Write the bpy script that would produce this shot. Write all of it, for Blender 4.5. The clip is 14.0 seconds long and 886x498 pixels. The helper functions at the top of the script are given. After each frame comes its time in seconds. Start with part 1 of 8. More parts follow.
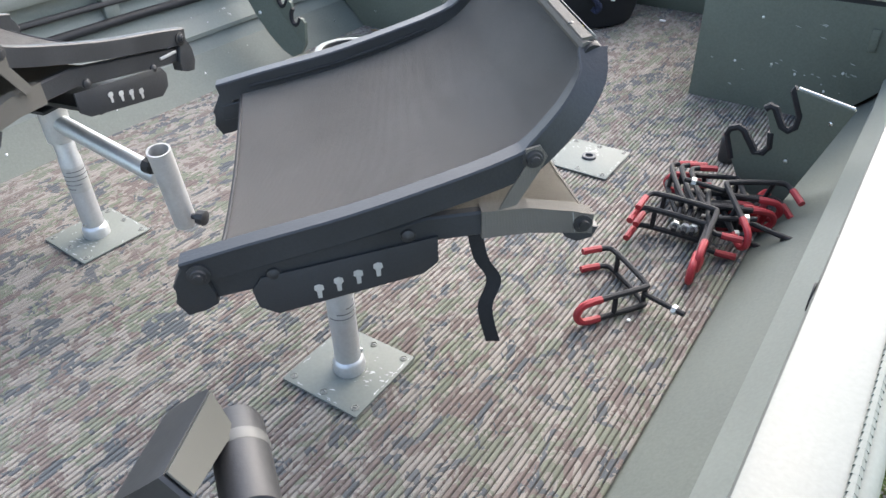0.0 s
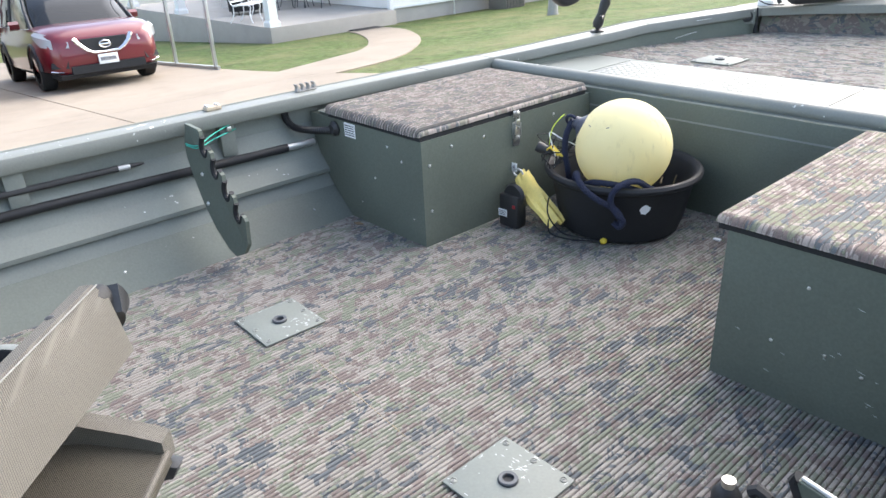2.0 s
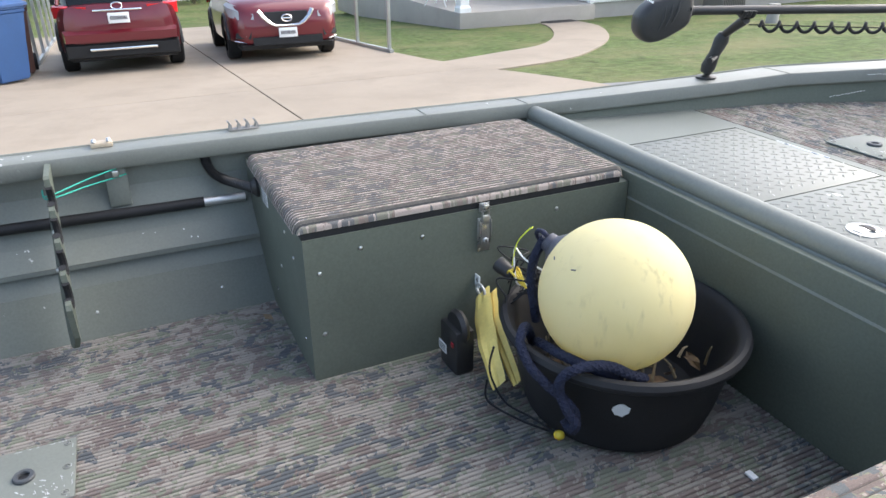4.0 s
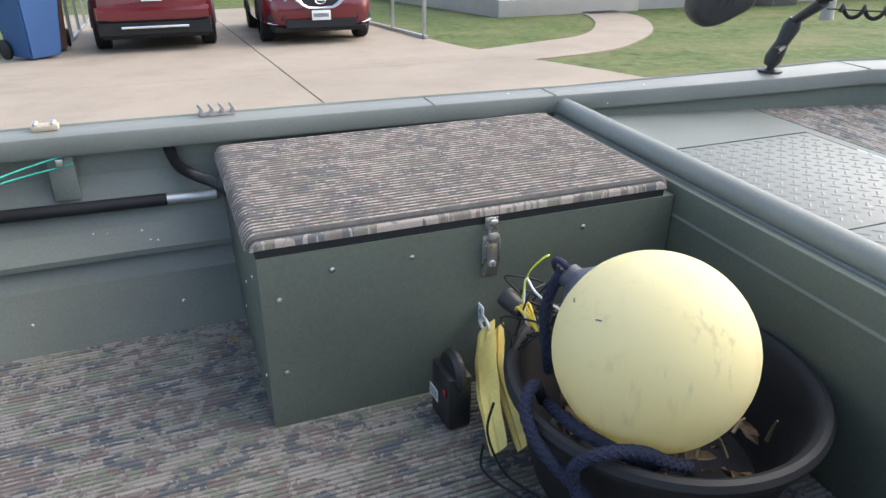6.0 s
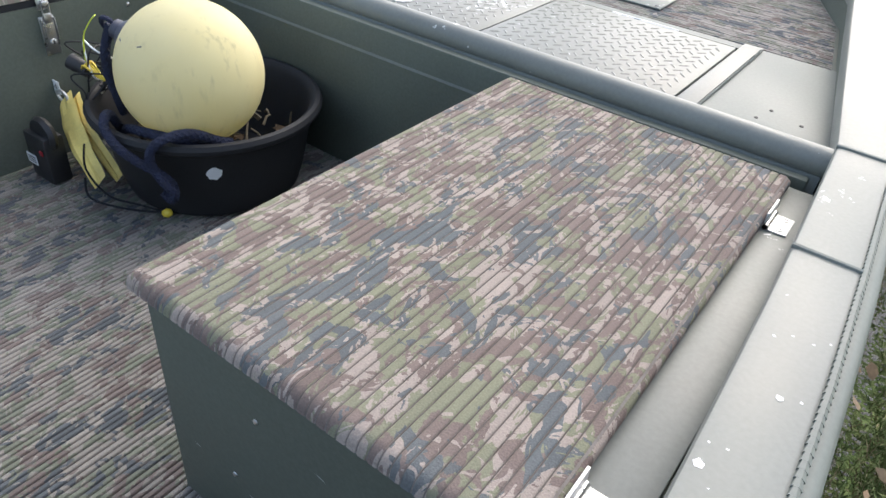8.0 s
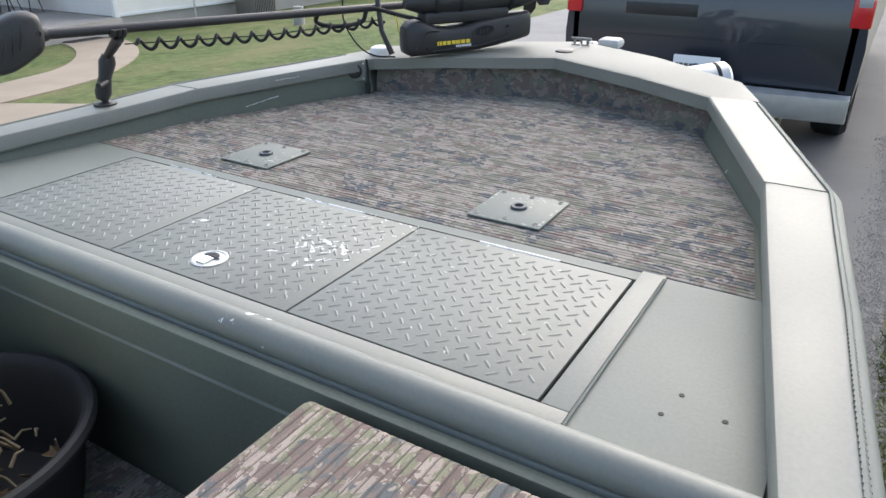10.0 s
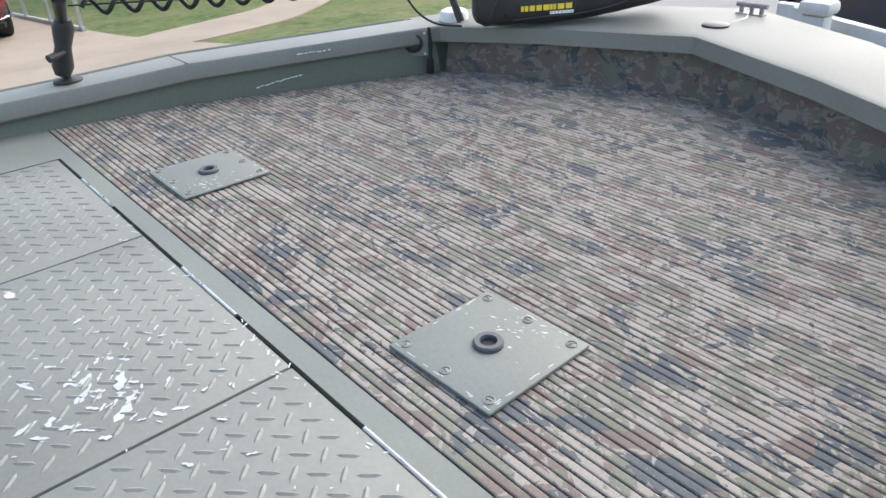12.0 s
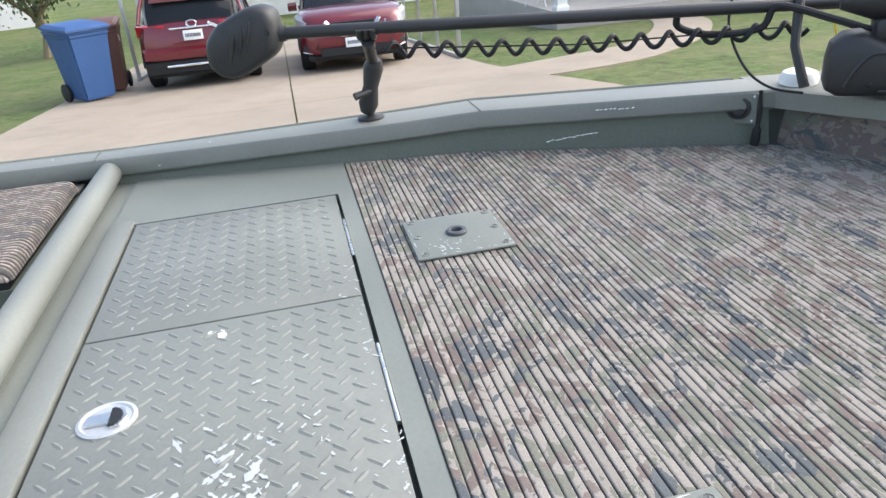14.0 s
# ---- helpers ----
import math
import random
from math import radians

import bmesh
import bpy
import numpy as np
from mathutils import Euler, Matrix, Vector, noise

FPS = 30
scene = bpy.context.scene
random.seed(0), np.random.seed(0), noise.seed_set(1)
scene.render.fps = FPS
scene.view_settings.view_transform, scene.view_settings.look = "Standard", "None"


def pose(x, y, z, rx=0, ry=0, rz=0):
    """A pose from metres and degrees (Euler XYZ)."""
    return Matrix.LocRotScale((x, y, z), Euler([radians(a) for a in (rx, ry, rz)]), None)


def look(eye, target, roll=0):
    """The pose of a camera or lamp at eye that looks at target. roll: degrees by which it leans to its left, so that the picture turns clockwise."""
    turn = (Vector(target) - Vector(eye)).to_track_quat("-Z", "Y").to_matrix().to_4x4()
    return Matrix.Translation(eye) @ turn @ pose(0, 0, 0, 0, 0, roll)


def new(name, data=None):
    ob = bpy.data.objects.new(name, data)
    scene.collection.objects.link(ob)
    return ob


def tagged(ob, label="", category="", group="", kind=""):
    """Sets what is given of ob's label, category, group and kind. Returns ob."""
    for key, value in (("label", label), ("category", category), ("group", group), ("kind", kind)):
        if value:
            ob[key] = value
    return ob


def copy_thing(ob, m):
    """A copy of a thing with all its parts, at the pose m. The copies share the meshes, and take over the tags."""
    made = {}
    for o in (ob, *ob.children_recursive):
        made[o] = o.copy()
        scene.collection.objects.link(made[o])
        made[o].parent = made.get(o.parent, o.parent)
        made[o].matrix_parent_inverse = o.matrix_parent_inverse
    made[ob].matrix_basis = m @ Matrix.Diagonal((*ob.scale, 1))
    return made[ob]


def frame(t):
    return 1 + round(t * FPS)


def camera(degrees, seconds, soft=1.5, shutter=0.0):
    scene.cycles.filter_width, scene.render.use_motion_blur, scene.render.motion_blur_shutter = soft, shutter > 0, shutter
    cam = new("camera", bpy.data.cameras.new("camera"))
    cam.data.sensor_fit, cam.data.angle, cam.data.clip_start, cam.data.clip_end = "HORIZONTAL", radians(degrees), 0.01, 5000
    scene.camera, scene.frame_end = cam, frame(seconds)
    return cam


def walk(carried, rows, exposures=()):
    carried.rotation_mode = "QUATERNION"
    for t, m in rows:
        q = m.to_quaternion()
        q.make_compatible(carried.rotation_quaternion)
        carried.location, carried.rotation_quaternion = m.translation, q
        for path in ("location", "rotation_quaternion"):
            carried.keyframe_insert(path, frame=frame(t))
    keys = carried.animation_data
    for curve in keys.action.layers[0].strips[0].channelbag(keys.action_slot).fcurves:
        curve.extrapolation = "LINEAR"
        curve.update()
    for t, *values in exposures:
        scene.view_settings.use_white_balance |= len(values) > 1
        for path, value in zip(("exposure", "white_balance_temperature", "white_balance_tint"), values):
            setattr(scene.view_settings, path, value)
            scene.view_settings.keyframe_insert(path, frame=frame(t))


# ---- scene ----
cam = camera(64.3, 14.0, soft=1.5)
PATH = [
    (0, (0.1139, -0.2536, 0.9541), (-0.7378, 0.9194, -0.0783), -2),
    (0.5, (0.1816, -0.0837, 0.9995), (-0.7173, 1.0965, 0.0151), -3.7),
    (1, (0.1460, 0.1006, 1.0191), (-0.8873, 1.3154, 0.2296), -2.2),
    (1.5, (0.1193, 0.3453, 1.0199), (-1.0644, 1.4783, 0.3257), -2.3),
    (2, (0.1175, 0.6666, 0.9621), (-1.0965, 1.7284, 0.2083), -2.7),
    (2.5, (0.0881, 1.0084, 0.9763), (-1.1953, 1.9286, 0.1557), -4.7),
    (3, (-0.0160, 1.2353, 0.9657), (-1.3831, 2.1075, 0.2305), -1.7),
    (3.5, (-0.0837, 1.4845, 0.9612), (-1.4774, 2.3096, 0.2216), -1.7),
    (3.7, (-0.1095, 1.6056, 0.9728), (-1.5557, 2.3291, 0.2287), -1),
    (5.8, (-0.4245, 1.8895, 0.8847), (-1.8957, 2.4715, 0.0685), 0.6),
    (6, (-0.4174, 1.9001, 0.8873), (-1.8948, 2.4947, 0.0926), 0.7),
    (6.5, (-0.2999, 1.9091, 0.9140), (-1.7159, 2.5641, 0.0579), 1.1),
    (7, (-0.1015, 1.8646, 0.9470), (-1.3128, 2.7501, -0.0116), 2.9),
    (7.5, (0.0365, 1.8058, 0.9140), (-0.9363, 2.8961, -0.1032), 5.4),
    (8, (0.1113, 1.6821, 0.9087), (-0.6764, 2.8774, -0.1486), 5.8),
    (8.5, (0.1353, 1.6509, 0.9256), (-0.6177, 2.8889, -0.1077), 4.4),
    (9, (0.1148, 1.7764, 0.9559), (-0.6239, 3.1168, 0.0472), 2.4),
    (9.2, (0.0997, 1.8743, 0.9728), (-0.6711, 3.2716, 0.1851), 1.6),
    (11.3, (-0.0392, 2.8907, 0.9211), (-1.0983, 4.0726, 0.1157), -1.1),
    (11.5, (-0.0498, 2.9993, 0.9069), (-1.2095, 4.0655, 0.0792), -2.4),
    (12, (-0.0917, 3.1212, 0.8998), (-1.2754, 4.1234, 0.0276), -2.3),
    (12.5, (-0.1753, 3.2432, 0.8740), (-1.2674, 4.3192, -0.0303), -1.3),
    (13, (-0.2003, 3.3891, 0.8678), (-1.2380, 4.5790, 0.0463), 0.4),
    (13.5, (-0.2439, 3.4140, 0.8704), (-1.6002, 4.2587, 0.0854), -3),
    (14, (-0.2198, 3.3624, 0.8909), (-1.8022, 3.6677, 0.1353), -4.9),
]
walk(cam, [(t, look(eye, target, roll)) for t, eye, target, roll in PATH], exposures=((0.0, 2.08), (0.5, 1.75), (1.0, 1.73), (1.5, 1.93), (2.5, 2.06), (3.5, 1.8), (6.0, 1.54), (6.5, 1.55), (7.0, 1.85), (7.5, 1.8), (8.0, 1.4), (8.5, 1.18), (9.0, 1.23), (11.5, 1.4), (12.0, 1.5), (12.5, 1.56), (13.0, 1.42), (13.5, 1.49), (14.0, 1.6)))

# camera path above; world and light
world = bpy.data.worlds.new("sky")
scene.world = world
world.use_nodes = True
wn = world.node_tree.nodes
sky = wn.new("ShaderNodeTexSky")
sky.sky_type = "NISHITA"
sky.sun_disc = False
sky.sun_elevation = radians(40)
sky.sun_rotation = radians(-4)
sky.air_density, sky.dust_density, sky.ozone_density = 1.0, 2.5, 1.0
wn["Background"].inputs["Strength"].default_value = 0.15
# thin haze takes most of the blue out of the sky
pale = wn.new("ShaderNodeHueSaturation")
pale.inputs["Saturation"].default_value = 0.82
world.node_tree.links.new(sky.outputs[0], pale.inputs["Color"])
world.node_tree.links.new(pale.outputs[0], wn["Background"].inputs["Color"])
sun = new("sun", bpy.data.lights.new("sun", "SUN"))
sun.data.energy = 1.1
sun.data.angle = radians(95)
sun.data.color = (1.0, 0.945, 0.89)
sun.matrix_world = look((-0.8, 14, 11.8), (0, 0, 0))

# ---------------------------------------------------------------- materials


def mat(name, color=(0.5, 0.5, 0.5), rough=0.6, metal=0.0, spec=0.5):
    m = bpy.data.materials.new(name)
    m.use_nodes = True
    b = m.node_tree.nodes["Principled BSDF"]
    b.inputs["Base Color"].default_value = (*color, 1)
    b.inputs["Roughness"].default_value = rough
    b.inputs["Metallic"].default_value = metal
    b.inputs["Specular IOR Level"].default_value = spec
    return m


def node(m, kind, **values):
    n = m.node_tree.nodes.new(kind)
    for key, value in values.items():
        n.inputs[key].default_value = value
    return n


def wire(m, a, b):
    m.node_tree.links.new(a, b)


def bsdf(m):
    return m.node_tree.nodes["Principled BSDF"]


def coords(m, scale=(1, 1, 1), turn=(0, 0, 0)):
    tc = m.node_tree.nodes.new("ShaderNodeTexCoord")
    mp = m.node_tree.nodes.new("ShaderNodeMapping")
    mp.inputs["Scale"].default_value = scale
    mp.inputs["Rotation"].default_value = turn
    wire(m, tc.outputs["Object"], mp.inputs["Vector"])
    return mp.outputs["Vector"]


def ramp(m, fac, stops, constant=False):
    r = m.node_tree.nodes.new("ShaderNodeValToRGB")
    r.color_ramp.interpolation = "CONSTANT" if constant else "LINEAR"
    e = r.color_ramp.elements
    while len(e) > 1:
        e.remove(e[-1])
    e[0].position, e[0].color = stops[0][0], (*stops[0][1], 1)
    for p, c in stops[1:]:
        e.new(p).color = (*c, 1)
    wire(m, fac, r.inputs["Fac"])
    return r.outputs["Color"]


def mix(m, fac, a, b, blend="MIX"):
    n = m.node_tree.nodes.new("ShaderNodeMix")
    n.data_type, n.blend_type = "RGBA", blend
    for socket, value in ((n.inputs[0], fac), (n.inputs[6], a), (n.inputs[7], b)):
        if isinstance(value, bpy.types.NodeSocket):
            wire(m, value, socket)
        else:
            socket.default_value = value if isinstance(value, (int, float)) else (*value, 1)
    return n.outputs[2]


def bump(m, height, strength=0.3, distance=0.002):
    n = node(m, "ShaderNodeBump", Strength=strength, Distance=distance)
    wire(m, height, n.inputs["Height"])
    wire(m, n.outputs["Normal"], bsdf(m).inputs["Normal"])


def noise_tex(m, vec, scale, detail=4.0, rough=0.55, distortion=0.0):
    n = node(m, "ShaderNodeTexNoise", Scale=scale, Detail=detail, Roughness=rough, Distortion=distortion)
    wire(m, vec, n.inputs["Vector"])
    return n.outputs["Fac"]


def varied(name, color, rough=0.6, metal=0.0, amount=0.25, scale=6.0, grain=90.0, relief=0.15, spec=0.5):
    """A surface with stains at one scale and grain at another."""
    m = mat(name, color, rough, metal, spec)
    v = coords(m)
    big, fine = noise_tex(m, v, scale, 5), noise_tex(m, v, grain, 3)
    dark = tuple(c * (1 - amount) for c in color)
    light = tuple(min(1, c * (1 + amount)) for c in color)
    c = ramp(m, big, ((0.3, dark), (0.7, light)))
    c = mix(m, 0.35, c, ramp(m, fine, ((0.3, dark), (0.7, light))))
    wire(m, c, bsdf(m).inputs["Base Color"])
    r = ramp(m, big, ((0.25, (max(0, rough - 0.1),) * 3), (0.75, (min(1, rough + 0.12),) * 3)))
    wire(m, r, bsdf(m).inputs["Roughness"])
    bump(m, fine, relief, 0.001)
    return m


def boat_paint(name, color, rough=0.42, chips=0.5, spec=0.28):
    """Sage-green marine paint over aluminium, scuffed, with small bare chips."""
    m = mat(name, color, rough, 0.0, spec)
    v = coords(m)
    big, fine = noise_tex(m, v, 3.0, 6), noise_tex(m, v, 140.0, 3)
    c = ramp(m, big, ((0.3, tuple(x * 0.86 for x in color)), (0.72, tuple(x * 1.12 for x in color))))
    c = mix(m, 0.06, c, ramp(m, fine, ((0.3, (0.05, 0.05, 0.045)), (0.75, (0.42, 0.44, 0.4)))))
    spots = noise_tex(m, v, 24.0, 4, 0.6)
    place = noise_tex(m, v, 2.1, 2)
    mul = m.node_tree.nodes.new("ShaderNodeMath")
    mul.operation = "MULTIPLY"
    wire(m, spots, mul.inputs[0])
    wire(m, place, mul.inputs[1])
    edge = 0.47 - 0.06 * chips
    mask = ramp(m, mul.outputs[0], ((edge, (0, 0, 0)), (edge + 0.012, (1, 1, 1))))
    c = mix(m, mask, c, (0.62, 0.63, 0.6))
    wire(m, c, bsdf(m).inputs["Base Color"])
    wire(m, ramp(m, big, ((0.3, (rough - 0.08,) * 3), (0.7, (rough + 0.12,) * 3))), bsdf(m).inputs["Roughness"])
    bump(m, fine, 0.12, 0.0008)
    return m


def maths(m, op, a, b):
    n = m.node_tree.nodes.new("ShaderNodeMath")
    n.operation = op
    for socket, value in ((n.inputs[0], a), (n.inputs[1], b)):
        if isinstance(value, bpy.types.NodeSocket):
            wire(m, value, socket)
        else:
            socket.default_value = value
    return n.outputs[0]


def camo(name, along, pitch, start, size=1.0, dirt_shade=0.0, wear_to=0.42, slide=0.004, worn=(0.275, 0.25, 0.225), ink=0.0, tan=(0.335, 0.303, 0.262), green=(0.178, 0.184, 0.138), slate=(0.075, 0.092, 0.104), fleck=0.585):
    """Woodland print on ribbed marine carpet; a strip of the print is lost in each gap between ribs."""
    m = mat(name, (0.3, 0.26, 0.22), 0.92, 0, 0.2)
    plain = coords(m)
    sep = m.node_tree.nodes.new("ShaderNodeSeparateXYZ")
    wire(m, plain, sep.inputs[0])
    cross, run = {"y": (sep.outputs[0], sep.outputs[1]), "x": (sep.outputs[1], sep.outputs[0]), "z": (sep.outputs[2], sep.outputs[0])}[along]
    index = maths(m, "FLOOR", maths(m, "DIVIDE", maths(m, "SUBTRACT", cross, start), pitch), 0.0)
    chance = m.node_tree.nodes.new("ShaderNodeTexWhiteNoise")
    chance.noise_dimensions = "1D"
    wire(m, index, chance.inputs["W"])
    slid = maths(m, "ADD", run, maths(m, "MULTIPLY", chance.outputs["Value"], slide))
    folded = maths(m, "ADD", cross, maths(m, "MULTIPLY", index, 0.004))

    def field(scale, lift, detail=4.0, stretch=0.75):
        comb = m.node_tree.nodes.new("ShaderNodeCombineXYZ")
        wire(m, folded, comb.inputs[0])
        wire(m, maths(m, "MULTIPLY", slid, stretch), comb.inputs[1])
        comb.inputs[2].default_value = lift
        return noise_tex(m, comb.outputs[0], scale / size, detail, 0.62, 0.9)

    brown = (0.184, 0.138, 0.12)
    # four inks printed over one another, the darkest last, with tan flecks on top
    c = mix(m, ramp(m, field(15, 0.0), ((0, (0,) * 3), (0.5 - ink, (1,) * 3)), True), tan, green)
    c = mix(m, ramp(m, field(17, 3.1), ((0, (0,) * 3), (0.53 - ink, (1,) * 3)), True), c, brown)
    c = mix(m, ramp(m, field(14, 6.4), ((0, (0,) * 3), (0.56, (1,) * 3)), True), c, slate)
    c = mix(m, ramp(m, field(34, 9.7, 2.0), ((0, (0,) * 3), (fleck, (1,) * 3)), True), c, tan)
    wear = noise_tex(m, plain, 2.2, 5)
    c = mix(m, ramp(m, wear, ((0.3, (wear_to * 0.38,) * 3), (0.72, (wear_to,) * 3))), c, worn)
    dark_patch = noise_tex(m, plain, 3.4, 6, 0.6)
    c = mix(m, ramp(m, dark_patch, ((0.25, (dirt_shade * 0.5,) * 3), (0.7, (dirt_shade,) * 3))), c, (0.085, 0.09, 0.095))
    tone = ramp(m, chance.outputs["Value"], ((0.0, (0.82,) * 3), (1.0, (1.0,) * 3)))
    c = mix(m, 1.0, c, tone, "MULTIPLY")
    fibre = noise_tex(m, plain, 420.0, 2)
    c = mix(m, 0.5, c, mix(m, 1.0, c, ramp(m, fibre, ((0.3, (0.55,) * 3), (0.7, (1.0,) * 3))), "MULTIPLY"))
    wire(m, c, bsdf(m).inputs["Base Color"])
    bump(m, fibre, 0.5, 0.002)
    return m


def mesh_fabric(name, color, rate=1650, hole=0.14):
    """Woven sling fabric: a fine grid of holes and threads."""
    m = mat(name, color, 0.75, 0, 0.3)
    v = coords(m)
    sep = m.node_tree.nodes.new("ShaderNodeSeparateXYZ")
    wire(m, v, sep.inputs[0])
    waves = []
    for axis in (0, 1):
        k = m.node_tree.nodes.new("ShaderNodeMath")
        k.operation = "MULTIPLY"
        wire(m, maths(m, "ADD", sep.outputs[axis], maths(m, "MULTIPLY", sep.outputs[2], 0.8 - 1.6 * axis)), k.inputs[0])
        k.inputs[1].default_value = rate
        s = m.node_tree.nodes.new("ShaderNodeMath")
        s.operation = "SINE"
        wire(m, k.outputs[0], s.inputs[0])
        waves.append(s.outputs[0])
    top = m.node_tree.nodes.new("ShaderNodeMath")
    top.operation = "MULTIPLY"
    wire(m, waves[0], top.inputs[0])
    wire(m, waves[1], top.inputs[1])
    big = noise_tex(m, v, 4.0, 4)
    base = ramp(m, big, ((0.3, tuple(c * 0.82 for c in color)), (0.7, tuple(c * 1.15 for c in color))))
    c = mix(m, ramp(m, top.outputs[0], ((0.0, (0,) * 3), (0.6, (1,) * 3))), base, tuple(x * hole for x in color))
    wire(m, c, bsdf(m).inputs["Base Color"])
    bump(m, top.outputs[0], 0.4, 0.0008)
    return m


PAINT = boat_paint("sage_paint", (0.17, 0.185, 0.165), 0.55, 0.25)
PAINT_WORN = boat_paint("sage_paint_chipped", (0.174, 0.183, 0.163), 0.46, 1.0, 0.42)
BARE = varied("bare_primer", (0.47, 0.49, 0.48), 0.45, 0.2, 0.12, 30, 140, 0.1)
PAINT_LOW = boat_paint("sage_paint_darker", (0.118, 0.131, 0.112), 0.55, 0.35)
PAINT_BOW = boat_paint("sage_paint_weathered", (0.19, 0.195, 0.171), 0.5, 0.4, 0.34)
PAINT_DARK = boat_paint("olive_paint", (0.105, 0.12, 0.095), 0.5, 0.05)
CAMO_Y = camo("camo_carpet_lengthwise", "y", 0.01249, -2.131, 1.05, 0.19, 0.33, 0.008, (0.3, 0.287, 0.268), green=(0.19, 0.208, 0.145))
CAMO_X = camo("camo_carpet_crosswise", "x", 0.01458, 3.887, 1.0, 0.0, 0.34, 0.006, (0.32, 0.302, 0.275))
# darker tones here put the shade under the bow platform into the print
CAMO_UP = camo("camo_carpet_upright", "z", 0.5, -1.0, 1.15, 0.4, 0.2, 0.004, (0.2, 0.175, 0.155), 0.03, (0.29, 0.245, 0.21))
CAMO_LID = (camo("camo_carpet_port_lid", "y", 0.014921, -2.233, 0.85, 0.0, 0.36, 0.008, (0.4, 0.345, 0.31), 0.0, (0.4, 0.34, 0.3)),
            camo("camo_carpet_starboard_lid", "y", 0.014921, -0.587, 0.92, 0.0, 0.22, 0.003, (0.33, 0.29, 0.26), 0.022, (0.375, 0.315, 0.27), (0.215, 0.22, 0.142), (0.105, 0.122, 0.128), 0.61))
# darker colours for gaps and flanks, standing in for shade between the ribs
RIB_SOFT = varied("soft_gap_shade", (0.2, 0.178, 0.158), 0.95, 0, 0.3, 25, 300, 0.4, 0.15)
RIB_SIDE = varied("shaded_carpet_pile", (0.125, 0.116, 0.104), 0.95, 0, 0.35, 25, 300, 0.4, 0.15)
GAP_SHADE = varied("carpet_gap_shade", (0.06, 0.06, 0.061), 0.95, 0, 0.3, 12, 200, 0.4, 0.15)
SLING = mesh_fabric("brown_sling_mesh", (0.206, 0.196, 0.18))
KHAKI = mesh_fabric("khaki_sling_mesh", (0.15, 0.137, 0.116), 2900, 0.45)
KHAKI_PALE = mesh_fabric("pale_khaki_mesh", (0.185, 0.168, 0.135), 2400, 0.3)
BLACK = varied("black_powder_coat", (0.023, 0.0245, 0.027), 0.45, 0, 0.3, 9, 260, 0.3)
RUBBER = varied("black_rubber", (0.017, 0.0175, 0.019), 0.62, 0, 0.35, 8, 200, 0.25, 0.3)
PLASTIC = varied("black_plastic", (0.021, 0.021, 0.022), 0.48, 0, 0.3, 7, 160, 0.15)
RED_RUBBER = varied("red_rubber_dip", (0.3, 0.02, 0.027), 0.5, 0, 0.2, 20, 150, 0.1)
ALU = varied("brushed_aluminium", (0.6, 0.61, 0.61), 0.46, 0.8, 0.12, 10, 160, 0.1)
ALU_DULL = varied("oxidised_aluminium", (0.55, 0.56, 0.55), 0.5, 0.7, 0.15, 12, 140, 0.12)
GREY_CAST = varied("weathered_cast_metal", (0.26, 0.25, 0.235), 0.6, 0.3, 0.35, 40, 160, 0.3)
STEEL = varied("zinc_steel", (0.6, 0.6, 0.58), 0.3, 1.0, 0.1, 30, 200, 0.05)
SATIN = varied("satin_nickel", (0.6, 0.6, 0.59), 0.3, 0.9, 0.1, 40, 160, 0.05)
CHROME = mat("chrome", (0.8, 0.8, 0.8), 0.12, 1.0)
DULL_WHITE = varied("weathered_white_plastic", (0.5, 0.5, 0.49), 0.6, 0, 0.14, 10, 100, 0.1, 0.25)
WHITE = varied("white_plastic", (0.75, 0.76, 0.75), 0.45, 0, 0.08, 10, 100, 0.05)
YELLOW = varied("yellow_plastic", (0.75, 0.55, 0.05), 0.45, 0, 0.15, 12, 90, 0.05)
PALE_YELLOW = varied("pale_yellow_strap", (0.8, 0.63, 0.19), 0.6, 0, 0.15, 18, 140, 0.2)
TEAL = mat("green_cord", (0.03, 0.36, 0.27), 0.6)
NAVY = varied("navy_rope", (0.014, 0.018, 0.04), 0.85, 0, 0.45, 60, 240, 0.7)
STITCH = varied("grey_thread", (0.24, 0.235, 0.215), 0.8, 0, 0.2, 60, 300, 0.3)
TAN = varied("tan_plastic", (0.42, 0.35, 0.26), 0.5, 0, 0.2, 25, 120, 0.1)
LABEL = mat("white_label", (0.72, 0.73, 0.72), 0.5)
INK = mat("grey_ink", (0.12, 0.12, 0.13), 0.6)
BARK = varied("dry_twig", (0.2, 0.16, 0.1), 0.85, 0, 0.3, 20, 120, 0.4)
LEAF = varied("dry_leaf", (0.19, 0.13, 0.075), 0.8, 0, 0.35, 30, 120, 0.3)


